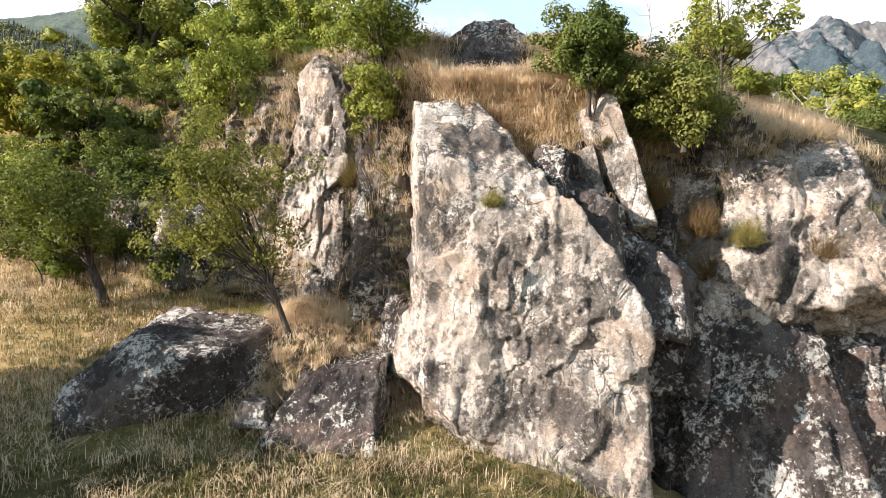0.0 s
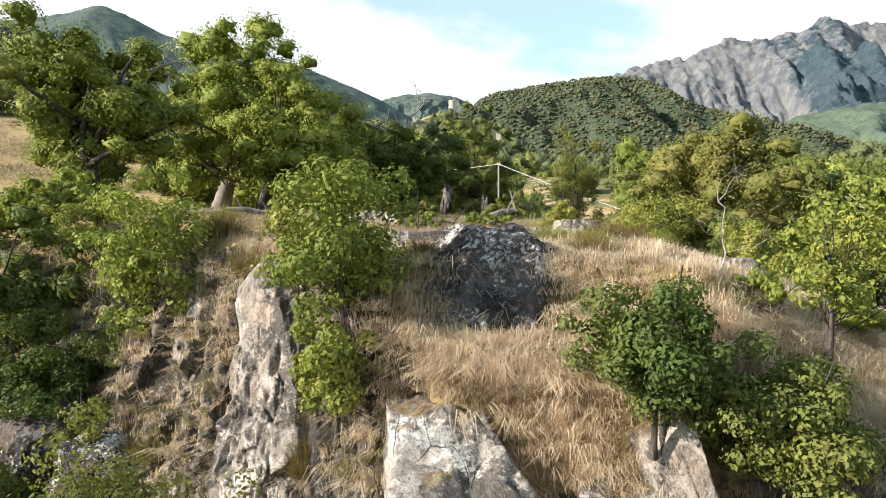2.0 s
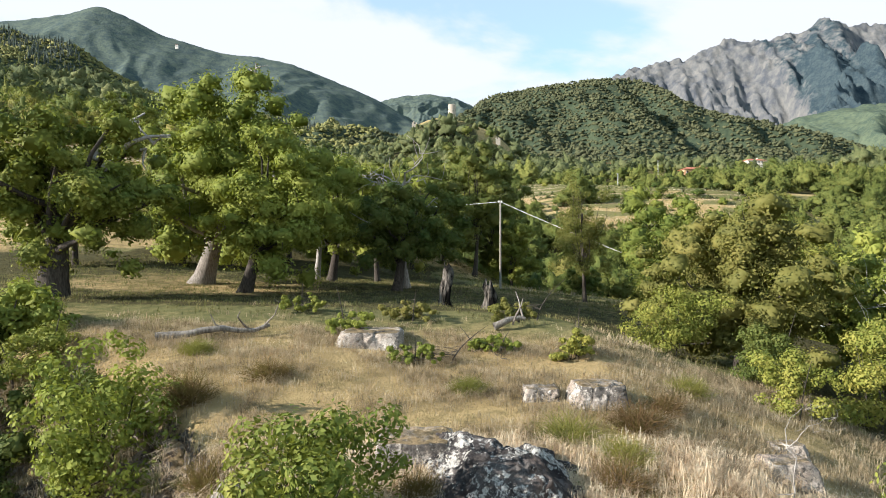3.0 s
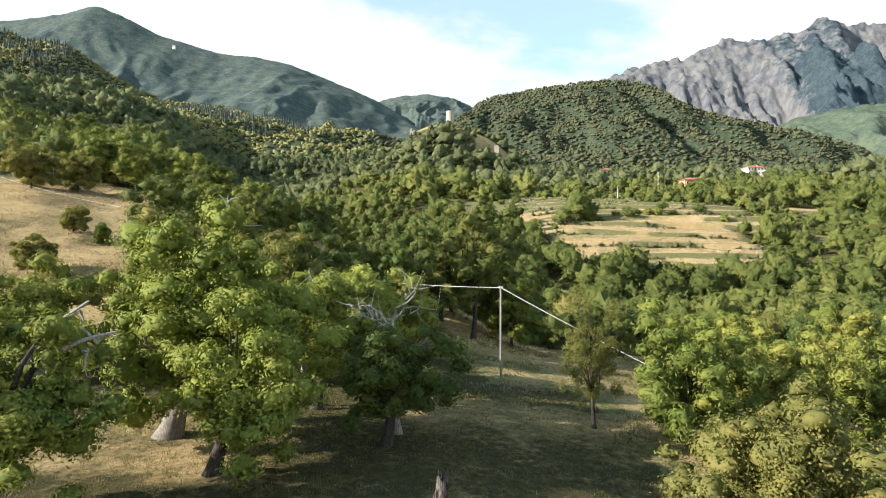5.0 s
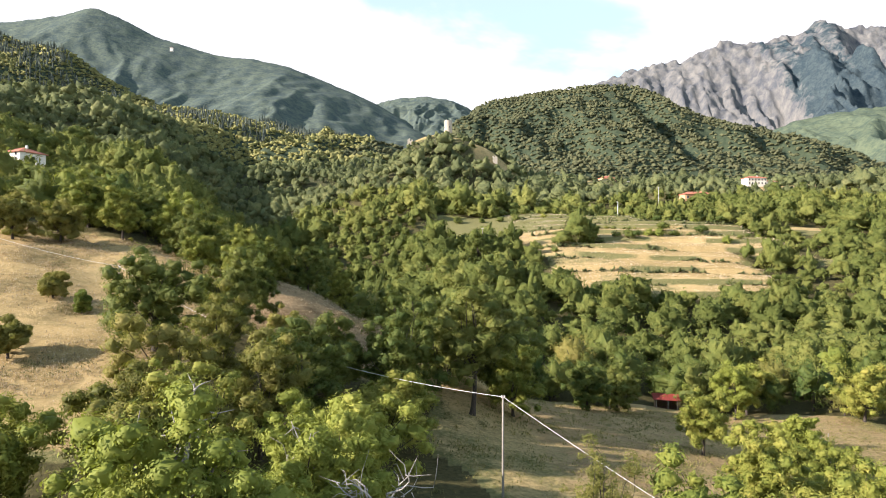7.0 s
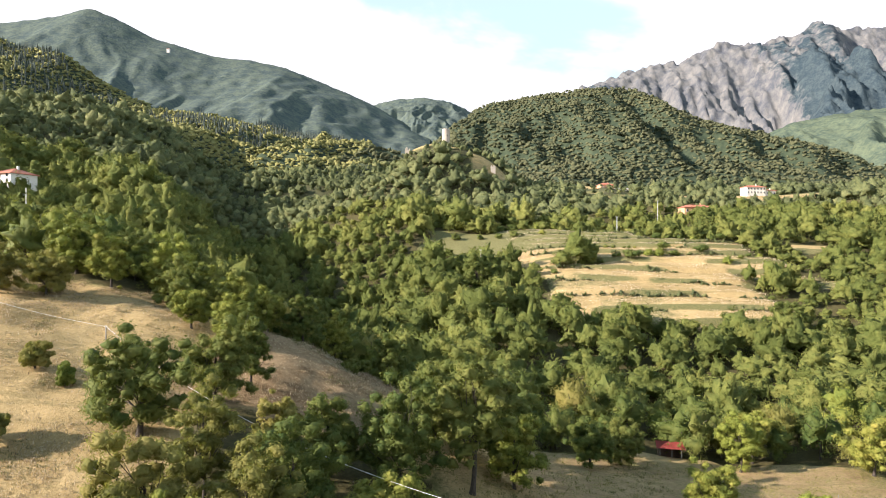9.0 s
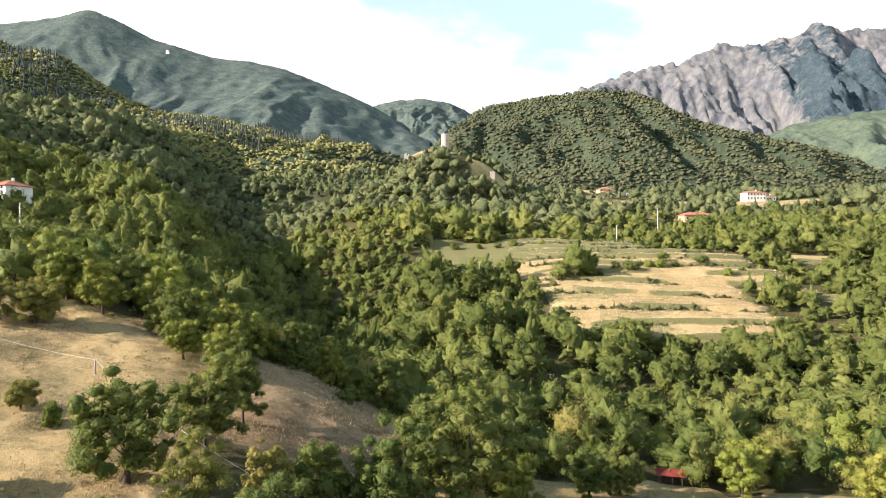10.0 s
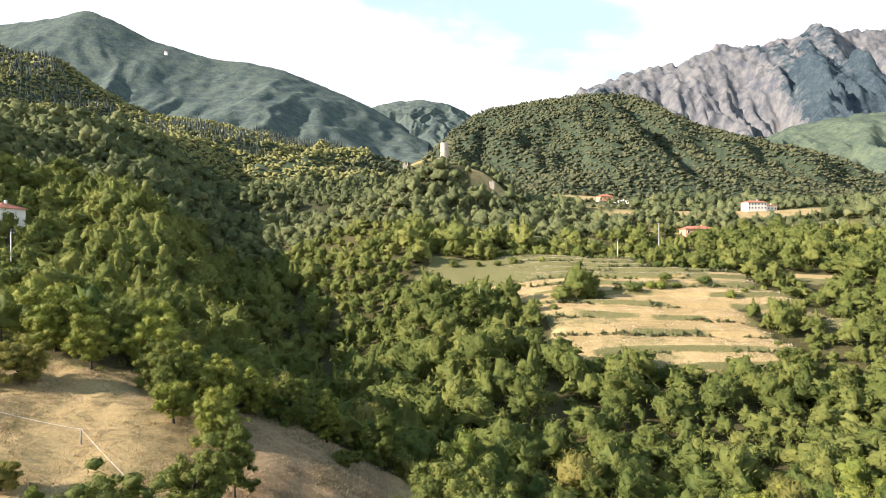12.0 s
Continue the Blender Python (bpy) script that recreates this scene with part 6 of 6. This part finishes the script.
def woods(name, rng, x, y, w, shapes, label, mat, lift=-0.3, tall=1.0):
    """Many crowns in one mesh; each has a tone of green of its own. shapes: triples of arrays (V, F)."""
    z = height(x, y)
    allV, allF, allT, o = [], [], [], 0
    kind = rng.randint(0, len(shapes), len(x))
    for k, (V, F) in enumerate(shapes):
        sel = kind == k
        n = sel.sum()
        a = rng.uniform(0, 2 * math.pi, n)
        sx = w[sel] * rng.uniform(0.85, 1.2, n)
        sz = w[sel] * tall * rng.uniform(0.8, 1.35, n)
        c, s = np.cos(a)[:, None], np.sin(a)[:, None]
        P = np.stack([(V[None, :, 0] * c - V[None, :, 1] * s) * sx[:, None] + x[sel][:, None],
                      (V[None, :, 0] * s + V[None, :, 1] * c) * sx[:, None] + y[sel][:, None],
                      V[None, :, 2] * sz[:, None] + (z[sel] + lift * w[sel])[:, None]], -1)
        allV.append(P.reshape(-1, 3))
        allF.append((F[None] + (np.arange(n) * len(V))[:, None, None] + o).reshape(-1, 3))
        allT.append(np.repeat(np.clip(rng.normal(0.5, 0.26, n) + 0.35 * fbm2(x[sel], y[sel], 0.011, 3, 99), 0, 1), len(V)))
        o += n * len(V)
    ob = new(name, mesh_of(name, np.concatenate(allV), np.concatenate(allF), mat))
    ob.data.attributes.new("tone", "FLOAT", "POINT").data.foreach_set("value", np.concatenate(allT).astype(np.float32))
    return tagged(ob, label, "woodland", kind="stuff")


def shapes(seed, n, leaf_count, leaf, lumps, sub, scale=0.92, rough=0.12, size=1.0):
    """Woodland crowns of unit size: dense foliage with single sprays of leaves round it."""
    out = []
    for k in range(n):
        L, V, Fq = template(seed + k, leaf_count, leaf, lumps, size)
        C, Ft = shell(L, seed + 50 + k, sub, scale, rough)
        out.append((np.concatenate([V, C]), np.concatenate([Fq[:, [0, 1, 2]], Ft + len(V)])))
    return out


rng = np.random.RandomState(77)
# the nearest woods: trees of their own, on shared meshes
proto = []
for k in range(6):
    r2 = np.random.RandomState(400 + k)
    root = thing("tree", Matrix.Translation((0, 0, 0)), f"{WORDS[(0, 1, 1, 3, 1, 1)[k]]} in the valley woodland", "tree", "valley woodland")
    bits = [tube(np.array([(0, 0, -0.4), (0.02, 0.01, 0.4), (0.0, 0.03, 0.9), (0.05, 0, 1.5)]), (0.075, 0.055, 0.045, 0.015), 7)]
    bits += [limb(r2, (0, 0, 0.5 + 0.1 * j), (0.7 * math.cos(j * 1.3), 0.7 * math.sin(j * 1.3), 1.2 + 0.1 * j), 0.03, 0.008, 5) for j in range(6)]
    part("trunk", mesh_of("trunk", *joined(bits), BARK, True), None, root)
    V, Ft = shapes(500 + 7 * k, 1, 2600, 0.062, 80, 3, 0.74, 0.2, 0.78)[0]
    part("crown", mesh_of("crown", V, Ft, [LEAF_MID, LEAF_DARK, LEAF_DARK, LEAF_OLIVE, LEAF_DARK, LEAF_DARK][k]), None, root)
    proto.append(root)
xs, ys = scatter(rng, 128, 150, lambda y: 6.5)
ok = in_view(xs, ys) & (open_land(xs, ys) < 0.35)
xs, ys = xs[ok], ys[ok]
zs = height(xs, ys)
first = set()
for i, (x, y, z) in enumerate(zip(xs, ys, zs)):
    w = rng.uniform(2.4, 4.5)
    m = pose(x, y, z - 0.15, 0, 0, rng.uniform(0, 360)) @ Matrix.Diagonal((w, w, w * rng.uniform(0.9, 1.3), 1))
    k = i % 6
    if k not in first:
        first.add(k)
        proto[k].matrix_basis = m
    else:
        copy_thing(proto[k], Matrix.Identity(4)).matrix_basis = m

xs, ys = scatter(rng, 150, 400, lambda y: 5.9 + 0.005 * y)
ok = in_view(xs, ys) & (open_land(xs, ys) < 0.35)
xs, ys = xs[ok], ys[ok]
woods("woodland", rng, xs, ys, 2.2 + 5.0 * rng.beta(1.0, 2.2, len(xs)) * (1 + 0.5 * fbm2(xs, ys, 0.03, 2, 8)), shapes(20, 14, 520, 0.108, 60, 3, 0.78, 0.24, 0.85), "mixed green broadleaf woodland on the valley sides", LEAF_FAR)

xs, ys = scatter(rng, 400, 720, lambda y: 5.8 + 0.003 * y)
ok = in_view(xs, ys) & (open_land(xs, ys) < 0.35)
xs, ys = xs[ok], ys[ok]
woods("woodland", rng, xs, ys, (2.4 + 4.6 * rng.beta(1.0, 2.4, len(xs)) * (1 + 0.5 * fbm2(xs, ys, 0.02, 2, 8))) * np.where(((np.abs(xs - 6) < 40) & (ys > 500) & (ys < 590)) | ((xs > 0.225 * ys) & (xs < 0.30 * ys) & (ys > 470)) | ((xs > 0.45 * ys) & (xs < 0.55 * ys) & (ys > 430) & (ys < 560)), 0.5, 1), shapes(140, 12, 130, 0.15, 40, 2, 0.86, 0.22), "distant green woodland below the castle", LEAF_VALLEY)

xs, ys = scatter(rng, 720, 1420, lambda y: 6.2 + 0.0012 * y)
ok = in_view(xs, ys) & (open_land(xs, ys) < 0.35)
xs, ys = xs[ok], ys[ok]
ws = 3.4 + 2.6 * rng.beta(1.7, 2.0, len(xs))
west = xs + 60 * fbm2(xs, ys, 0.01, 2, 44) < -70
woods("woodland", rng, xs[west], ys[west], ws[west], shapes(260, 12, 5, 0.18, 14, 2, 1.0, 0.14), "olive woodland on the western hillside with sunlight put into its leaves", LEAF_WEST, -0.6, 0.72)
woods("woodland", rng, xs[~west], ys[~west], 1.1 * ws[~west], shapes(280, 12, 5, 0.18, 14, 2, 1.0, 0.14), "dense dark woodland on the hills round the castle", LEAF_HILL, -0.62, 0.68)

# plantations of conifers in bands along the western spur
def conifer(seed):
    rg = np.random.RandomState(seed)
    bits = []
    for j in range(4):
        n = 7
        a = np.linspace(0, 2 * math.pi, n, endpoint=False) + rg.uniform(0, 1)
        r = (0.62 - 0.15 * j) * rg.uniform(0.75, 1.2, n)
        V = np.vstack([np.c_[r * np.cos(a), r * np.sin(a), 0.25 + 0.62 * j + rg.uniform(-0.08, 0.08, n)], [(0, 0, 1.35 + 0.62 * j)]])
        bits.append((V, np.array([(i, (i + 1) % n, n) for i in range(n)])))
    return joined(bits)


cu = rng.uniform(-820, -120, 2600)
cv = 1190 - 300 * rng.uniform(0, 1, 2600) ** 1.5
band = fbm2(cu + 0.5 * cv, cv, 0.006, 3, 52) > 0.24
woods("conifer_plantation", rng, cu[band], cv[band], rng.uniform(2.8, 4.2, band.sum()), [conifer(k) for k in range(5)], "dark conifer plantation in bands along the wooded spur", LEAF_CONIFER, -0.1, 1.15)

# scrub along the terrace steps
tx, ty = [], []
for k in range(19, 31):
    u = np.arange(40, 150, 0.9)
    yy = 11.0 * k - 3 * fbm2(u, 0 * u + 11.0 * k, 0.02, 2, 3) + rng.uniform(-0.6, 0.6, len(u))
    keep = (open_land(u, yy) > 0.4) & (fbm2(u, yy, 0.06, 2, 90 + k) > 0.0)
    tx.append(u[keep] + rng.uniform(-0.8, 0.8, keep.sum()))
    ty.append(yy[keep])
tx, ty = np.concatenate(tx), np.concatenate(ty)
woods("hedge_scrub", rng, tx, ty, 0.35 + 1.3 * rng.beta(1.0, 2.4, len(tx)), shapes(360, 6, 40, 0.15, 10, 2), "low green scrub along the terrace steps", LEAF_VALLEY, -0.5)

# hedges and bushes along the terraces
bushes = []
for k, (x, y, w) in enumerate(((93.4, 276, 3.2), (48, 257, 4.4), (114, 262, 2.4))):
    root = thing("bush", Matrix.Translation((0, 0, 0)), "round green bush on the terraced field", "bush", "terrace bushes")
    r2 = np.random.RandomState(430 + k)
    stems = [limb(r2, (0.1 * math.cos(j), 0.1 * math.sin(j), -0.2), (0.5 * math.cos(j * 1.6), 0.5 * math.sin(j * 1.6), 1.0), 0.05, 0.012, 5) for j in range(4)]
    part("stem", mesh_of("stem", *joined(stems), BARK, True), None, root)
    V, Ft = shapes(560 + 7 * k, 1, 1300, 0.08, 60, 3, 0.74, 0.2, 0.85)[0]
    part("crown", mesh_of("crown", V, Ft, (LEAF_DARK, LEAF_DARK, LEAF_MID)[k]), None, root)
    root.matrix_basis = pose(x, y, on(x, y) - 0.3 * w, 0, 0, 40 * k) @ Matrix.Diagonal((w, w, w * 0.85, 1))
    bushes.append(root)


def bush_row(y0, x0, x1, step_x, seed, size, slant=0.0):
    rg = np.random.RandomState(seed)
    x = x0
    while x < x1:
        w = size * rg.uniform(0.5, 1.25)
        k = rg.randint(3)
        yy = y0 + slant * (x - x0) + rg.uniform(-1.6, 1.6)
        copy_thing(bushes[k], Matrix.Identity(4)).matrix_basis = pose(x, yy, on(x, yy) - 0.35 * w, 0, 0, rg.uniform(0, 360)) @ Matrix.Diagonal((w, w, w * 0.8, 1))
        x += step_x * rg.uniform(0.4, 1.7)


bush_row(258, 46, 112, 4.0, 1, 2.3, 0.27)
bush_row(279, 60, 84, 3.0, 6, 1.2, 0.1)
bush_row(262, 114, 146, 6.5, 2, 2.0, 0.6)
bush_row(246, 30, 46, 4.0, 7, 3.2, 0.2)
bush_row(339, 0, 140, 5.0, 3, 3.4)
bush_row(318, 10, 60, 8.0, 8, 2.6)
bush_row(300, 100, 150, 7.0, 4, 2.2)
bush_row(379, 143, 166, 2.6, 9, 4.2)
bush_row(205, 45, 120, 5.0, 5, 2.8)


# ------------------------------------------------------------------ buildings
def ring_wall(bm, r0, r1, h0, h1, sides=28):
    """A round wall: outer radius r0 at the foot, r1 at the top."""
    vs = []
    for r, z in ((r0, h0), (r0 * 0.5 + r1 * 0.5, (h0 + h1) / 2), (r1, h1), (r1 - 0.9, h1), (r1 - 0.9, h1 - 2.0)):
        vs.append([bm.verts.new((r * math.cos(2 * math.pi * i / sides), r * math.sin(2 * math.pi * i / sides), z + (0.0 if z < h1 - 0.01 else 0.35 * math.sin(i * 2.1) * (r > 1)))) for i in range(sides)])
    for a, b in zip(vs, vs[1:]):
        for i in range(sides):
            bm.faces.new((a[i], a[(i + 1) % sides], b[(i + 1) % sides], b[i]))
    bm.faces.new(vs[-1])
    return bm


TX, TY = 9.3, 555.0
tz = on(TX, TY)
tower = thing("castle_tower", Matrix.Translation((TX, TY, tz)), "round pale stone castle tower on the hilltop", "tower")
part("tower_wall", ring_wall(bmesh.new(), 3.5, 3.2, -2.0, 134.9 - tz), STONE_WALL, tower)
bm = bmesh.new()
box(bm, -6.6, -2.6, -2.0, 2.0, -2, 5.2, 0.15)
part("annex_wall", bm, STONE_WALL, tower, "low ruined stone annex")
for a, z in ((-2.2, 8), (-1.3, 12), (-1.8, 4)):
    bm = bmesh.new()
    box(bm, -0.25, 0.25, -0.12, 0.12, 0, 1.2, 0.04)
    s = part("slit_window", bm, GLASS_DARK, tower, "dark slit window")
    s.matrix_basis = Matrix.Translation((3.33 * math.cos(a), 3.33 * math.sin(a), z)) @ Matrix.Rotation(a + math.pi / 2, 4, "Z")


def ruin(x, y, w, d, h, seed, label):
    rg = np.random.RandomState(seed)
    root = thing("castle_ruin", Matrix.Translation((x, y, on(x, y))), label, "ruin")
    for x0, x1, y0, y1 in ((-w / 2, w / 2, -d / 2, -d / 2 + 0.8), (-w / 2, -w / 2 + 0.8, -d / 2 + 0.8, d / 2), (w / 2 - 0.8, w / 2, -d / 2 + 0.8, d / 2)):
        bm = bmesh.new()
        n = max(2, int(max(x1 - x0, y1 - y0) / 0.9))
        along = (x1 - x0) > (y1 - y0)
        for i in range(n):
            a, b = i / n, (i + 1) / n
            hh = h * rg.uniform(0.55, 1.0)
            if along:
                box(bm, x0 + (x1 - x0) * a, x0 + (x1 - x0) * b, y0, y1, -2, hh, 0.06)
            else:
                box(bm, x0, x1, y0 + (y1 - y0) * a, y0 + (y1 - y0) * b, -2, hh, 0.06)
        part("wall", bm, STONE_WALL, root)
    return root


ruin(-22.0, 527, 4.0, 4.0, 7.0, 1, "broken stone corner tower of the castle")
ruin(45.0, 508, 3.6, 3.6, 4.8, 4, "squat ruined stone tower on the castle ridge")


def house(x, y, z, w, d, h, wall_mat, label, yaw=0.0, storeys=2, roof_h=2.0, cols=4, roof=ROOF_TILE):
    root = thing("house", pose(x, y, z, 0, 0, yaw), label, "house")
    bm = bmesh.new()
    box(bm, -w / 2, w / 2, -d / 2, d / 2, -6.0, h, 0.05)
    part("wall", bm, wall_mat, root)
    bm = bmesh.new()
    o = 0.6
    lo = [bm.verts.new(p) for p in ((-w / 2 - o, -d / 2 - o, h), (w / 2 + o, -d / 2 - o, h), (w / 2 + o, d / 2 + o, h), (-w / 2 - o, d / 2 + o, h))]
    k = min(w, d) / 2
    up = [bm.verts.new((-w / 2 + k * 0.9, 0, h + roof_h)), bm.verts.new((w / 2 - k * 0.9, 0, h + roof_h))]
    lo2 = [bm.verts.new((v.co.x, v.co.y, h + 0.22)) for v in lo]
    bm.faces.new(lo[::-1])
    for i in range(4):
        bm.faces.new((lo[i], lo[(i + 1) % 4], lo2[(i + 1) % 4], lo2[i]))
    bm.faces.new((lo2[0], lo2[1], up[1], up[0]))
    bm.faces.new((lo2[2], lo2[3], up[0], up[1]))
    bm.faces.new((lo2[1], lo2[2], up[1]))
    bm.faces.new((lo2[3], lo2[0], up[0]))
    rf = part("roof", bm, roof, root)
    bm = bmesh.new()
    box(bm, -0.35, 0.35, -0.35, 0.35, 0, 1.3, 0.04)
    ch = part("chimney", bm, wall_mat, rf)
    ch.location = (w * 0.18, 0.3, h + roof_h * 0.75)
    for s in range(storeys):
        for c in range(cols):
            wx = -w / 2 + w * (c + 0.5) / cols
            wz = 1.0 + s * (h / storeys)
            bm = bmesh.new()
            box(bm, -0.62, 0.62, -0.08, 0.05, -0.1, 1.5, 0.02)
            fr = part("window", bm, PLASTER_WHITE, root)
            fr.location = (wx, -d / 2 - 0.03, wz)
            bm = bmesh.new()
            box(bm, -0.5, 0.5, -0.03, 0.03, 0.0, 1.4)
            pn = part("pane", bm, GLASS_DARK, fr)
            pn.location = (0, -0.08, 0)
    return root


house(184, 700, on(184, 700) + 1.0, 15, 10, 7.0, PLASTER_ORANGE, "two-storey orange house with a red tiled roof", 12, 2, 2.6, 4)
house(178, 690, on(178, 690) + 0.5, 7, 6, 4.0, PLASTER_WHITE, "small white outbuilding below the orange house", 5, 1, 1.4, 2)
house(200, 694, on(200, 694) + 0.5, 15, 8, 3.4, PLASTER_WHITE, "long low white building beside the house", -4, 1, 0.9, 4, plain("pale_sheet_roof", (0.62, 0.62, 0.60), 0.6))
house(264, 540, on(264, 540) + 0.8, 17, 9, 6.0, PLASTER_WHITE, "long white two-storey house with a red roof", 8, 2, 1.8, 6)
house(279, 544, on(279, 544) + 0.8, 9, 7, 4.0, PLASTER_WHITE, "white annex beside the long house", 8, 1, 1.2, 3)
house(154, 390, 54.0, 17, 8, 3.4, PLASTER_ORANGE, "low orange building with a red tiled roof among trees", 4, 1, 1.8, 5)
house(-151, 246, 55.6, 11, 10, 4.2, PLASTER_WHITE, "plastered house with a red hipped roof above the trees", -20, 2, 2.4, 3)
house(-956, 2296, 742.0, 10, 8, 8, PLASTER_WHITE, "tiny white building high on the mountainside", 0, 3, 2.0, 3)

# field shed
sx, sy = 43.2, 132.8
sz = on(sx, sy)
shed = thing("shed", pose(sx, sy, sz, 0, 0, -14), "small wooden shed with a red sheet roof", "shed")
for x0, x1, y0, y1 in ((-2.0, -1.9, -1.5, 1.5), (1.9, 2.0, -1.5, 1.5), (-1.9, 1.9, 1.4, 1.5)):
    bm = bmesh.new()
    box(bm, x0, x1, y0, y1, -0.3, 2.3)
    part("wall", bm, SHED_WOOD, shed)
for x in (-1.85, 0.2, 1.85):
    bm = bmesh.new()
    box(bm, x - 0.07, x + 0.07, -1.6, -1.46, -0.3, 2.2)
    part("post", bm, POLE_WOOD, shed)
for s in (-1, 1):
    bm = bmesh.new()
    vs = [bm.verts.new(p) for p in ((-2.5, s * 2.0, 2.1), (2.5, s * 2.0, 2.1), (2.5, 0, 2.95), (-2.5, 0, 2.95))]
    f = bm.faces.new(vs if s < 0 else vs[::-1])
    bmesh.ops.solidify(bm, geom=[f], thickness=0.06)
    part("roof_sheet", bm, ROOF_METAL, shed)


# ------------------------------------------------------------------ poles and lines
def pole(x, y, z, top, label, r=0.09, mat=None, arm=0.0):
    root = thing("utility_pole", Matrix.Translation((x, y, z)), label, "utility pole", "utility poles")
    h = top - z
    part("post", mesh_of("post", *tube(np.array([(0, 0, -0.5), (0, 0, h * 0.5), (0, 0, h), (0, 0, h + 0.01)]), (r * 1.2, r, r * 0.8, 0.005), 10), mat or POLE_WOOD, True), None, root)
    bm = bmesh.new()
    box(bm, -0.05 - arm / 2, 0.05 + arm / 2, -0.05, 0.05, h - 0.25, h - 0.15, 0.01)
    part("bracket", bm, STEEL, root)
    for s in (-1, 1):
        me = mesh_of("insulator", *tube(np.array([(0, 0, -0.1), (0, 0, -0.02), (0, 0, 0.06), (0, 0, 0.1)]), (0.03, 0.06, 0.05, 0.01), 8), PLASTER_WHITE, True)
        part("insulator", me, None, root, "pale insulator").location = (s * (0.12 + arm / 2), 0, h - 0.08)
    return root


def cable(a, b, sag, label, r=0.018):
    a, b = np.array(a, float), np.array(b, float)
    t = np.linspace(0, 1, 40)[:, None]
    path = a + (b - a) * t
    path[:, 2] -= sag * 4 * (t * (1 - t))[:, 0]
    ob = new("cable", mesh_of("cable", *tube(path, np.full(40, r), 6), CABLE, True))
    return tagged(ob, label, "cable")


pole(5.5, 64.0, on(5.5, 64.0), 13.6, "grey wooden utility pole in the meadow")
pole(-44.9, 104.7, on(-44.9, 104.7), 22.8, "short wooden utility pole on the dry slope")
pole(29.3, 42.6, on(29.3, 42.6), 2.4, "wooden utility pole among the trees")
pole(-78, 106, on(-78, 106), 32.5, "wooden utility pole at the field edge")
cable((5.5, 64, 13.5), (-44.9, 104.7, 22.7), 2.8, "pale cable running up to the dry slope")
cable((5.5, 64, 13.5), (29.3, 42.6, 2.3), 0.5, "pale cable sloping down over the meadow")
cable((-44.9, 104.7, 22.7), (-78, 106, 32.4), 1.1, "pale cable along the field")
pole(94.9, 346, 37.5, 50.0, "tall slim steel mast with a lamp in the meadow", 0.16, STEEL, 1.2)
pole(-115, 197, 43.0, 50.5, "pale pole in front of the trees", 0.13, PLASTER_WHITE)
pole(124, 368, 48.0, 60.0, "steel mast among the trees", 0.14, STEEL, 1.2)
pole(17, 250, 20.0, 33.0, "wooden pole among the valley trees", 0.12, POLE_WOOD, 0.8)

# fence at the meadow's edge
for k in range(9):
    x, y = 45 + 1.7 * k, 99.5 + 1.1 * k
    bm = bmesh.new()
    box(bm, -0.06, 0.06, -0.05, 0.05, -0.3, 1.25 + 0.1 * math.sin(2.3 * k), 0.015)
    me = bpy.data.meshes.new("fence_post")
    bm.to_mesh(me)
    bm.free()
    me.materials.append(POLE_WOOD)
    post = new("fence_post", me)
    post.matrix_world = pose(x, y, on(x, y), 3 * math.sin(5.1 * k), 3 * math.cos(3.7 * k), 20 * k)
    tagged(post, "weathered wooden fence post at the meadow edge", "fence post", "fence posts")
